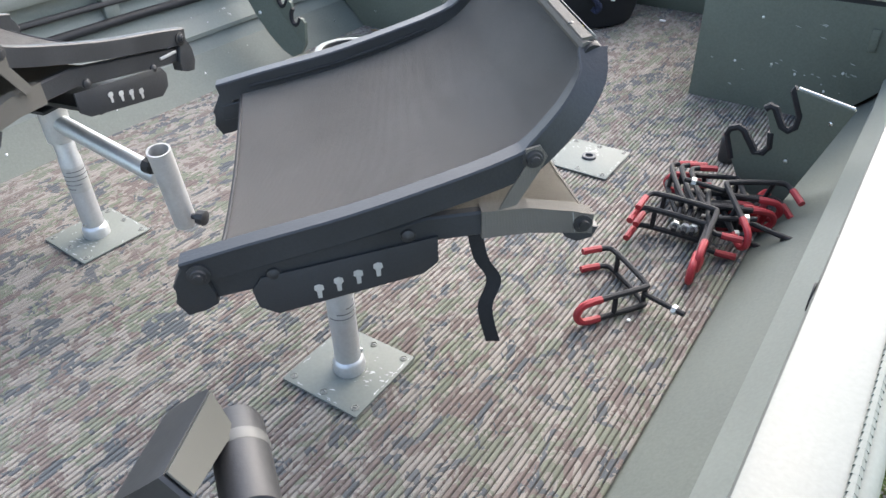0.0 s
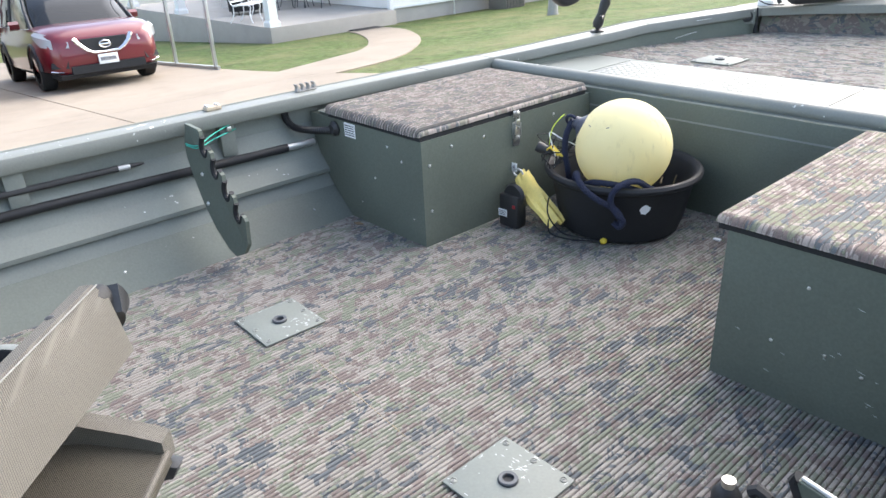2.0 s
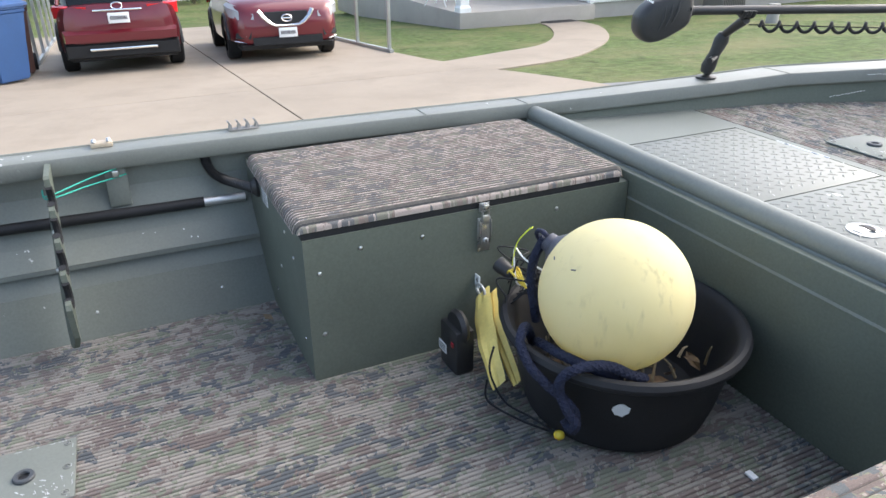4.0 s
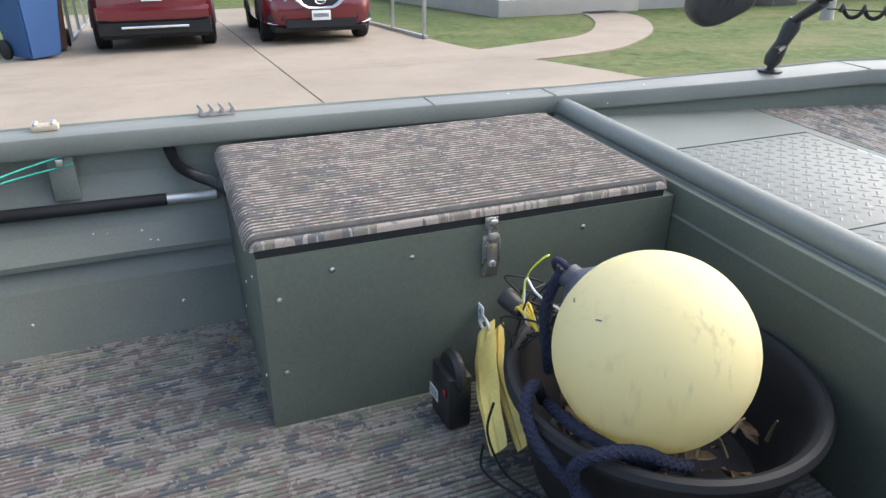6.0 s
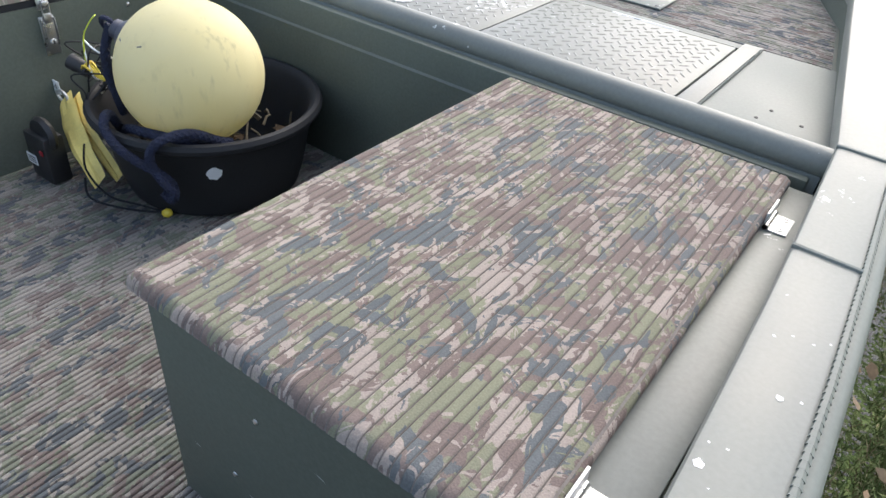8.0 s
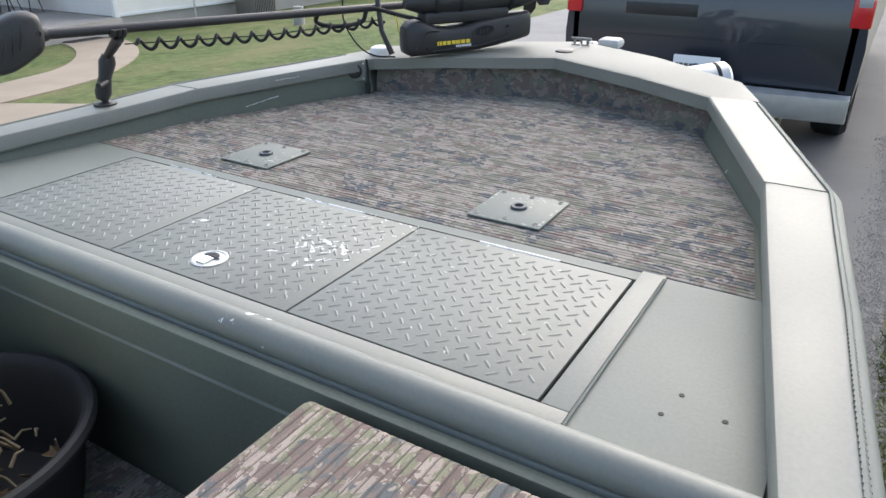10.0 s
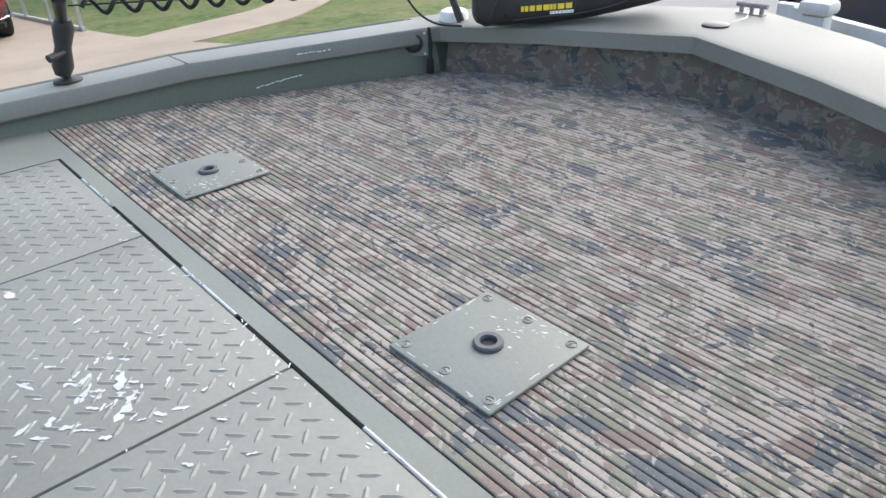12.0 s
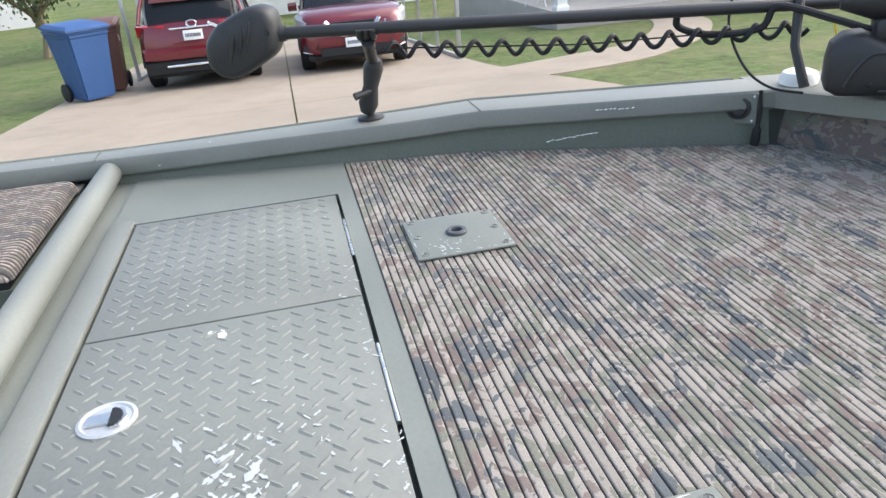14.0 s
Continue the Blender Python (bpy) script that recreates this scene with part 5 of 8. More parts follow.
# green cord tied round the port rack, ends towards the bracket
for dz in (0.0, -0.018):
    bm = tube(bm_new(), spline([(-2.29, 1.682, 0.4 + dz * 0.3), (-2.235, 1.69, 0.4 + dz * 0.4), (-2.24, 1.72, 0.403 + dz * 0.6), (-2.3, 1.79, 0.408 + dz), (-2.336, 1.868, 0.418 + dz * 1.4), (-2.34, 1.9, 0.424 + dz * 1.4)], 5), 0.0022, 6)
    tagged(part("cord", bm, TEAL), "thin green cord tied between the rack and the rail bracket", "cord", "green cords")
bm = box(bm_new(), (-2.344, 1.862, 0.395), (-2.328, 1.88, 0.415), 0.003)
tagged(part("cord_clip", bm, STEEL), "small metal clip holding the green cord", "clip")


# ---------------------------------------------------------------- bow hangers in a heap
def hanger():
    h = thing("bow_hanger", "black steel bow hanger with red rubber-dipped ends", "bow hanger", "bow hangers")
    w = 0.026
    for s in (-1, 1):
        bm = tube(bm_new(), spline([(0.03, s * w, 0), (0.08, s * w, 0), (0.14, s * w, 0), (0.152, s * w, 0.012), (0.156, s * w, 0.08), (0.155, s * w, 0.142), (0.146, s * w, 0.158), (0.128, s * w, 0.163)], 4), 0.0068, 8)
        part("rod", bm, RUBBER, h)
        bm = tube(bm_new(), spline([(0.132, s * w, 0.163), (0.118, s * w, 0.165), (0.1, s * w, 0.167), (0.086, s * w, 0.168)], 4), 0.0082, 8)
        part("tip", bm, RED_RUBBER, h)
    bm = tube(bm_new(), spline([(0.034, -w, 0), (0.012, -w, 0), (-0.012, -w * 0.8, 0), (-0.024, 0, 0), (-0.012, w * 0.8, 0), (0.012, w, 0), (0.034, w, 0)], 5), 0.0084, 8)
    part("loop", bm, RED_RUBBER, h)
    for x, z in ((0.07, 0.0), (0.152, 0.01), (0.155, 0.125)):
        bm = tube(bm_new(), [(x, -w, z), (x, w, z)], 0.006, 8)
        part("cross_bar", bm, RUBBER, h)
    bm = tube(bm_new(), [(0.15, 0, 0.006), (0.165, 0.0, -0.03), (0.187, 0.0, -0.085)], 0.006, 8)
    part("stud", bm, RUBBER, h)
    bm = lathe(bm_new(), ((0.0, -0.005), (0.011, -0.005), (0.011, 0.005), (0.0, 0.005)), 6, pose(0.178, 0, -0.064, 0, 158, 0))
    part("nut", bm, ALU_DULL, h)
    return h


def lay(loop, bend, arm):
    """Pose of a hanger from its loop, its bend and the way its arms point."""
    p, q, r = Vector(loop), Vector(bend), Vector(arm)
    x = (q - p).normalized()
    z = (r - q) - x * (r - q).dot(x)
    z.normalize()
    m = Matrix((x, z.cross(x), z)).transposed().to_4x4() @ Matrix.Scale(1.04, 4)
    m.translation = (p + q) / 2 - x * 0.072
    return m


HEAP = (
    ((-0.325, 0.852, 0.035), (-0.228, 0.995, 0.035), (-0.343, 1.118, 0.035)),
    ((-0.166, 1.068, 0.030), (-0.201, 1.353, 0.045), (-0.313, 1.244, 0.045)),
    ((-0.168, 1.151, 0.050), (-0.185, 1.329, 0.075), (-0.338, 1.244, 0.070)),
    ((-0.099, 1.482, 0.050), (-0.208, 1.438, 0.060), (-0.373, 1.285, 0.070)),
    ((-0.103, 1.297, 0.060), (-0.199, 1.420, 0.100), (-0.116, 1.585, 0.100)),
    ((-0.138, 1.455, 0.040), (-0.270, 1.374, 0.050), (-0.273, 1.598, 0.060)),
    ((-0.113, 1.446, 0.040), (-0.241, 1.368, 0.055), (-0.246, 1.594, 0.065)),
    ((-0.091, 1.442, 0.040), (-0.215, 1.372, 0.055), (-0.220, 1.604, 0.060)),
    ((-0.343, 1.536, 0.030), (-0.233, 1.584, 0.030), (-0.145, 1.481, 0.030)),
    ((-0.116, 1.574, 0.030), (-0.155, 1.404, 0.030), (-0.097, 1.294, 0.030)),
)
first = hanger()
first.matrix_world = lay(*HEAP[0])
for row in HEAP[1:]:
    copy_thing(first, lay(*row))
bm = box(bm_new(), (-0.245, 0.925, 0.0), (-0.237, 0.934, 0.004), 0.001)
tagged(part("foil_scrap", bm, LABEL), "tiny white scrap on the carpet", "scrap")
jar = thing("dark_bottle", "small black bottle with a silver cap beside the rack", "bottle")
bm = lathe(bm_new(), ((0.0, 0.0), (0.026, 0.0), (0.028, 0.01), (0.028, 0.07), (0.018, 0.085), (0.012, 0.09)), 18)
part("bottle", bm, PLASTIC, jar)
bm = lathe(bm_new(), ((0.013, 0.088), (0.013, 0.104), (0.0, 0.105)), 14)
part("cap", bm, STEEL, jar)
jar.matrix_world = pose(-0.285, 1.8, 0.001)

# ---------------------------------------------------------------- port side gear
bm = tube(bm_new(), [(-2.335, -1.2, 0.296), (-2.333, 1.2, 0.293), (-2.33, 2.1, 0.279)], 0.016, 14)
pole = thing("push_pole", "long black tube pole lying along the hull stringer", "pole")
part("tube", bm, RUBBER, pole)
bm = tube(bm_new(), [(-2.33, 2.1, 0.279), (-2.329, 2.225, 0.277)], 0.0135, 14)
part("ferrule", bm, ALU, pole, "bright metal ferrule")
rod = thing("fishing_arrow", "thin dark rod with a silver tip under the rail", "rod")
bm = tube(bm_new(), [(-2.352, -0.3, 0.37), (-2.352, 1.455, 0.352)], 0.011, 10)
part("shaft", bm, PLASTIC, rod)
bm = tube(bm_new(), [(-2.352, 1.455, 0.352), (-2.352, 1.495, 0.3512)], 0.0095, 10)
part("tip", bm, ALU, rod)
bm = tube(bm_new(), [(-2.352, 1.495, 0.3512), (-2.352, 1.53, 0.3505), (-2.352, 1.545, 0.35)], [0.0075, 0.006, 0.003], 10)
part("point", bm, PLASTIC, rod)
conduit = thing("cable_conduit", "black corrugated conduit from the rail to the storage box", "conduit")
line = spline([(-2.36, 2.125, 0.43), (-2.362, 2.128, 0.392), (-2.352, 2.143, 0.358), (-2.33, 2.172, 0.34), (-2.28, 2.21, 0.335), (-2.2, 2.235, 0.345)], 16)
bm = tube(bm_new(), line, [0.0155 if i % 2 else 0.0125 for i in range(len(line))], 12)
part("hose", bm, PLASTIC, conduit)


def rail_block(x, y, z, turn, material, label):
    b = thing("rail_block", label, "rail fitting", "rail fittings")
    bm = bm_new()
    box(bm, (-0.018, -0.03, 0), (0.018, 0.03, 0.014), 0.003)
    part("base", bm, material, b)
    for dy in (-0.02, 0.02):
        for dx in (-0.009, 0.009):
            bm = lathe(bm_new(), ((0.006, 0.014), (0.007, 0.018), (0.004, 0.021), (0, 0.021)), 8, pose(dx, dy, 0))
            part("bolt_head", bm, STEEL, b)
    b.matrix_world = pose(x, y, z, 0, 0, turn)


for x, y in ((-2.4, 1.0), (-2.4, 1.85), (0.168, 1.01)):
    rail_block(x, y, 0.472, 2, TAN, "tan plastic rod-rest base on the rail")
rest = thing("rod_rest", "cast metal rod rest with four fingers on the rail", "rod rest")
bm = box(bm_new(), (-0.014, -0.045, 0), (0.014, 0.045, 0.006), 0.002)
part("base", bm, GREY_CAST, rest)
for k in range(4):
    y = -0.04 + k * 0.0267
    bm = loft(bm_new(), [[(-0.012, y - 0.006, 0.004), (0.012, y - 0.006, 0.004), (0.012, y + 0.006, 0.004), (-0.012, y + 0.006, 0.004)], [(-0.01, y - 0.002, 0.018), (0.01, y - 0.002, 0.018), (0.01, y + 0.005, 0.018), (-0.01, y + 0.005, 0.018)], [(-0.01, y - 0.009, 0.03), (0.01, y - 0.009, 0.03), (0.01, y - 0.004, 0.032), (-0.01, y - 0.004, 0.032)]])
    part("finger", bm, GREY_CAST, rest)
rest.matrix_world = pose(-2.4, 2.258, 0.472)

# ---------------------------------------------------------------- tub, buoy, rope
TUB = Vector((-1.29, 2.895, 0))
tub = thing("rubber_tub", "worn black rubber feed tub on the cockpit carpet", "tub")
bm = lathe(bm_new(), ((0.0, 0.002), (0.2, 0.002), (0.218, 0.012), (0.232, 0.06), (0.256, 0.185), (0.262, 0.205), (0.276, 0.207), (0.284, 0.214), (0.286, 0.224), (0.28, 0.234), (0.27, 0.236), (0.26, 0.23), (0.252, 0.215), (0.24, 0.17), (0.215, 0.05), (0.2, 0.03), (0.0, 0.028)), 56, Matrix.Translation(TUB))
part("tub_body", bm, RUBBER, tub)
d = Vector((-1.106, 2.758, 0)) - TUB
d.normalize()
bm = bm_new()
rnd = random.Random(3)
q = Vector((0, 0, 1)).rotation_difference(Vector((d.x, d.y, -0.2)).normalized()).to_matrix().to_4x4()
outl = [(rnd.uniform(0.013, 0.02) * math.cos(a), rnd.uniform(0.016, 0.022) * math.sin(a)) for a in (2 * math.pi * k / 14 for k in range(14))]
prism(bm, outl, 0.002, Matrix.Translation(TUB + d * 0.2505 + Vector((0, 0, 0.148))) @ q)
part("scuff_mark", bm, LABEL, tub, "ragged white scuff")
# brush and leaves in the tub
bm = bm_new()
for i in range(60):
    a, r = rnd.uniform(0, 6.28), rnd.uniform(0.08, 0.2)
    p = TUB + Vector((r * math.cos(a), r * math.sin(a), rnd.uniform(0.08, 0.17)))
    e = p + Vector((rnd.uniform(-0.07, 0.07), rnd.uniform(-0.07, 0.07), rnd.uniform(0.0, 0.07)))
    if (e - TUB).to_2d().length < 0.215:
        tube(bm, [p, (p + e) / 2 + Vector((0, 0, 0.01)), e], [0.004, 0.003, 0.002], 5)
tagged(part("twigs", bm, BARK), "dry twigs lying in the tub", "twigs", kind="stuff")
bm = bm_new()
for i in range(60):
    a, r = rnd.uniform(0, 6.28), rnd.uniform(0, 0.2)
    p = TUB + Vector((r * math.cos(a), r * math.sin(a), 0.04 + 0.09 * rnd.random()))
    s = rnd.uniform(0.015, 0.032)
    m = Matrix.Translation(p) @ Euler((rnd.uniform(-0.8, 0.8), rnd.uniform(-0.8, 0.8), rnd.uniform(0, 6))).to_matrix().to_4x4()
    vs = [bm.verts.new(m @ Vector(c)) for c in ((-s, 0, 0), (-s * 0.5, -s * 0.4, s * 0.2), (s * 0.2, -s * 0.35, s * 0.35), (s, s * 0.1, s * 0.1), (s * 0.3, s * 0.4, s * 0.3), (-s * 0.4, s * 0.35, s * 0.25), (0, 0, -s * 0.1))]
    for k in range(6):
        bm.faces.new((vs[k], vs[(k + 1) % 6], vs[6]))
tagged(part("leaf_litter", bm, LEAF), "brown leaf litter in the tub", "leaves", kind="stuff")
buoy = thing("buoy", "scuffed cream-yellow vinyl ball buoy resting in the tub", "buoy")
BALL = Vector((-1.249, 2.83, 0.322))
bm = bm_new()
bmesh.ops.create_uvsphere(bm, u_segments=56, v_segments=36, radius=0.168, matrix=Matrix.Translation(BALL))
part("ball", bm, BUOY, buoy)
neck = Vector((-0.83, -0.42, 0.43)).normalized()
q = Vector((0, 0, 1)).rotation_difference(neck).to_matrix().to_4x4()
bm = lathe(bm_new(), ((0.05, 0.158), (0.036, 0.17), (0.024, 0.18), (0.022, 0.194), (0.016, 0.198), (0.0, 0.198)), 24, Matrix.Translation(BALL) @ q)
nk = part("neck", bm, mat("slate_vinyl", (0.05, 0.052, 0.07), 0.5), buoy, "navy moulded rope eye")
ring = [Matrix.Translation(BALL) @ q @ Vector((0.02 * math.cos(a), 0, 0.208 + 0.018 * math.sin(a))) for a in (2 * math.pi * k / 14 for k in range(14))]
bm = tube(bm_new(), ring, 0.006, 8, closed=True)
part("eye", bm, NAVY, nk)
for p, e in (((-0.35, -0.75, 0.56), (-0.3, -0.78, 0.55)), ((0.1, -0.8, 0.59), (0.16, -0.78, 0.61))):
    a, b = (BALL + Vector(v).normalized() * 0.1682 for v in (p, e))
    bm = tube(bm_new(), [a, b], 0.0015, 5)
    part("scratch", bm, INK, buoy)


def rope(name, pts, r, material, label):
    """A round braided rope: a tube whose surface is crossed by two families of fine strands."""
    line = spline(pts, 10)
    bm = tube(bm_new(), line, r * 0.9, 12)
    for turn in (-1, 1):
        for k in range(5):
            out = []
            for i, p in enumerate(line):
                t = (line[min(i + 1, len(line) - 1)] - line[max(i - 1, 0)]).normalized()
                n = t.cross(Vector((0.3, 0.2, 0.93))).normalized()
                b = t.cross(n)
                a = turn * i * 0.42 + 2 * math.pi * k / 5
                out.append(p + (n * math.cos(a) + b * math.sin(a)) * r * 0.86)
            tube(bm, out, r * 0.2, 5)
    return tagged(part(name, bm, material), label, "rope", "navy ropes")


def rim(a, r=0.272, z=0.238):
    return TUB + Vector((r * math.cos(radians(a)), r * math.sin(radians(a)), z))


rope("rope", [rim(250, 0.21, 0.17), rim(258, 0.228, 0.215), rim(264, 0.247, 0.25), rim(270, 0.272, 0.264), rim(275, 0.293, 0.248), rim(282, 0.298, 0.218), rim(291, 0.293, 0.19), rim(299, 0.29, 0.17), rim(304, 0.287, 0.145), rim(305, 0.285, 0.115)], 0.0105, NAVY, "navy braided rope looped over the tub rim")
rope("rope", [rim(336, 0.205, 0.2), rim(326, 0.225, 0.222), rim(317, 0.247, 0.25), rim(309, 0.272, 0.26), rim(302, 0.297, 0.25), rim(298, 0.301, 0.22), rim(298, 0.297, 0.185), rim(302, 0.302, 0.155), rim(306, 0.304, 0.13), rim(304, 0.296, 0.105), rim(300, 0.289, 0.118)], 0.0105, NAVY, "navy braided rope looped over the tub rim")
rope("rope", [rim(262, 0.215, 0.2), rim(276, 0.232, 0.228), rim(288, 0.242, 0.238), rim(300, 0.242, 0.236), rim(312, 0.23, 0.22), rim(322, 0.21, 0.2)], 0.0105, NAVY, "navy rope lying along the inside of the tub rim")
rope("rope", [BALL + Vector((-0.16, -0.085, 0.09)), BALL + Vector((-0.178, -0.1, 0.03)), BALL + Vector((-0.176, -0.105, -0.03)), BALL + Vector((-0.165, -0.1, -0.09)), rim(232, 0.2, 0.19)], 0.011, NAVY, "navy rope from the buoy eye into the tub")
fl = thing("cord_float", "small yellow cord float on the carpet", "float")
bm = lathe(bm_new(), ((0.0, -0.0115), (0.0085, -0.0095), (0.012, 0.0), (0.009, 0.009), (0.0035, 0.013), (0.0, 0.013)), 16, pose(-1.206, 2.68, 0.017, 0, 70, 30))
part("bead", bm, YELLOW, fl)
bm = tube(bm_new(), spline([(-1.216, 2.676, 0.018), (-1.29, 2.66, 0.012), (-1.35, 2.62, 0.03), (-1.4, 2.605, 0.09), (-1.41, 2.62, 0.15)], 6), 0.0028, 6)
part("cord", bm, RUBBER, fl)
bm = tube(bm_new(), spline([(-1.216, 2.676, 0.016), (-1.3, 2.63, 0.01), (-1.37, 2.585, 0.03), (-1.385, 2.59, 0.08)], 6), 0.0028, 6)
part("cord", bm, RUBBER, fl)

# yellow belt, buckles and loose wires over the tub edge
belt = thing("yellow_belt", "folded pale yellow vinyl belt leaning on the tub", "belt")
for k0, k1, w0 in ((0.0, 0.0, 0.03), (0.022, 0.05, 0.02)):
    line = spline([(-1.632 + k0 * 0.6, 2.706 + k0, 0.168), (-1.6 + k0 * 0.6, 2.69 + k0, 0.15), (-1.54 + k0 * 0.5, 2.664 + k0, 0.126), (-1.47 + k0 * 0.2, 2.642 + k0 + k1 * 0.3, 0.094), (-1.386, 2.624 + k1, 0.05 - k1 * 0.2)], 6)
    rows = []
    for i, p in enumerate(line):
        w = w0 * (0.7 + 0.45 * math.sin(math.pi * (i + 3) / (len(line) + 3)) + 0.05 * math.sin(i * 0.9 + k0 * 60))
        a, n = Vector((0.35, 0.55, 0.76)), Vector((0.62, -0.76, 0.2))
        rows.append([p + a * w * k + n * d for k, d in ((-1, -0.004), (-0.5, 0.006), (-0.1, 0.001), (0.35, 0.008), (1, 0.0), (0.4, -0.003), (-0.3, -0.006))])
    bm = loft(bm_new(), rows)
    part("fold", bm, PALE_YELLOW, belt)
bm = bm_new()
ring = [(-1.634 + 0.024 * math.cos(a), 2.702, 0.172 + 0.015 * math.sin(a)) for a in (2 * math.pi * k / 16 for k in range(16))]
tube(bm, ring, 0.004, 6, closed=True)
part("grommet", bm, ALU_DULL, belt)
bm = box(bm_new(), (-1.672, 2.702, 0.172), (-1.642, 2.705, 0.207), 0.001)
tag = part("tag", bm, LABEL, belt, "small white tag")
curve = bpy.data.curves.new("tag_number", "FONT")
curve.body, curve.size, curve.extrude, curve.align_x, curve.align_y = "4", 0.026, 0.0004, "CENTER", "CENTER"
num = new("tag_number", curve)
num.data.materials.append(INK)
num.parent = tag
num.matrix_local = pose(-1.657, 2.7016, 0.19, 90, 0, 0)
wires = thing("loose_wiring", "tangle of black and white wires with a plug", "wiring")
rnd = random.Random(11)
for i in range(7):
    a = Vector((-1.435 + rnd.uniform(-0.03, 0.03), 2.7 + rnd.uniform(-0.03, 0.03), 0.24))
    pts = [a] + [a + Vector((rnd.uniform(-0.04, 0.05), rnd.uniform(-0.03, 0.06), rnd.uniform(0.0, 0.13))) for _ in range(4)] + [a + Vector((0.09, 0.08, 0.06))]
    bm = tube(bm_new(), spline(pts, 6), 0.0022, 5)
    part("wire", bm, LABEL if i == 5 else RUBBER, wires)
wires.location = (-0.04, 0.025, -0.012)
bm = lathe(bm_new(), ((0.0, -0.025), (0.017, -0.025), (0.018, 0.0), (0.02, 0.004), (0.02, 0.024), (0.014, 0.025), (0.012, 0.01), (0.0, 0.01)), 16, pose(-1.469, 2.677, 0.305, 0, -70, 20))
part("plug", bm, PLASTIC, wires)
bm = tube(bm_new(), spline([(-1.445, 2.682, 0.325), (-1.437, 2.687, 0.385), (-1.412, 2.697, 0.425), (-1.395, 2.702, 0.442)], 5), 0.0035, 6, flat=0.4)
part("zip_tie", bm, mat("lime_zip_tie", (0.6, 0.7, 0.03), 0.5), wires, "bright lime zip tie")
bm = bm_new()
for k in range(4):
    tube(bm, spline([(-1.46 + 0.01 * k, 2.677, 0.29 + 0.012 * k), (-1.43, 2.667 + 0.008 * k, 0.32), (-1.41 + 0.008 * k, 2.687, 0.29)], 5), 0.003, 6)
part("wrapped_loom", bm, YELLOW, wires, "yellow-striped wire loom")
trap = thing("battery_case", "small black battery case with a white label by the storage box", "battery case")
bm = box(bm_new(), (-0.05, -0.028, 0.0), (0.05, 0.03, 0.14), 0.008)
part("case", bm, PLASTIC, trap)
bm = lathe(bm_new(), ((0.0, -0.012), (0.045, -0.012), (0.052, 0.0), (0.045, 0.012), (0.0, 0.012)), 24, pose(0.01, 0.0, 0.135, 90, 0, 0))
part("handle_disc", bm, PLASTIC, trap)
bm = box(bm_new(), (-0.05, -0.0315, 0.045), (-0.005, -0.03, 0.075))
lb = part("label_patch", bm, LABEL, trap)
bars("print", lb, pose(-0.0275, -0.0316, 0.06, 90, 0, 0), 0.036, 0.022, 3, INK, 0.5, 5)
bm = box(bm_new(), (0.025, -0.034, 0.09), (0.04, -0.03, 0.105), 0.002)
part("red_button", bm, RED_RUBBER, trap)
trap.matrix_world = pose(-1.57, 2.6, 0.001, 0, 0, 2) @ Matrix.Scale(0.92, 4)
bm = box(bm_new(), (-0.95, 2.98, 0.0), (-0.925, 2.995, 0.006), 0.001)
tagged(part("paper_scrap", bm, LABEL), "white paper scrap on the carpet", "scrap")
bm = prism(bm_new(), [(-0.02, 0), (0, -0.01), (0.022, 0.002), (0.002, 0.012)], 0.002, pose(-2.03, 2.2, 0.004, 8, 5, 30))
tagged(part("leaf", bm, LEAF), "dry brown leaf beside the storage box", "leaf")

# ---------------------------------------------------------------- trolling motor on the bow
tm = thing("trolling_motor", "black electric trolling motor stowed along the port bow", "trolling motor")
S0, S1 = Vector((-2.158, 3.74, 0.768)), Vector((-1.72, 5.2, 0.745))
bm = tube(bm_new(), [S0, S1], 0.0155, 16)
part("shaft", bm, PLASTIC, tm, "long dark composite shaft")
ax = (S1 - S0).normalized()
sd = ax.cross(Vector((0, 0, 1))).normalized()
upv = sd.cross(ax)
M = Matrix((ax, sd, upv)).transposed().to_4x4()


def along(y):
    return S0 + ax * ((y - S0.y) / ax.y)


# control head: a thick rounded slab, tilted down at its free end
HEAD_OUT = [(u * 0.7 + 0.02, v * 0.7 + 0.01) for u, v in ((-0.25, -0.06), (-0.243, -0.12), (-0.19, -0.16), (-0.123, -0.152), (-0.05, -0.115), (0.005, -0.078), (0.022, -0.03), (0.018, 0.055), (-0.012, 0.084), (-0.07, 0.086), (-0.14, 0.058), (-0.2, 0.026), (-0.24, -0.02))]
smooth_out = [(p.x, p.y) for p in spline([(u, v, 0) for u, v in HEAD_OUT], 4, True)]
cu, cv = -0.06, -0.012
rows = []
for depth, k in ((-0.05, 0.72), (-0.047, 0.86), (-0.036, 0.96), (-0.015, 1.0), (0.02, 1.0), (0.037, 0.96), (0.047, 0.87), (0.051, 0.76)):
    rows.append([M @ Vector((cu + (u - cu) * k, depth, cv + (v - cv) * k)) + S0 for u, v in smooth_out])
head = part("control_head", loft(bm_new(), rows), PLASTIC, tm, "moulded black control head", angle=40)
for k in range(3):
    bm = tube(bm_new(), [M @ Vector((-0.09 + k * 0.023, 0.049, -0.064 + k * 0.014)) + S0, M @ Vector((-0.075 + k * 0.023, 0.053, -0.018 + k * 0.012)) + S0, M @ Vector((-0.07 + k * 0.023, 0.049, 0.02 + k * 0.011)) + S0], [0.003, 0.005, 0.003], 8)
    part("rib", bm, PLASTIC, head)
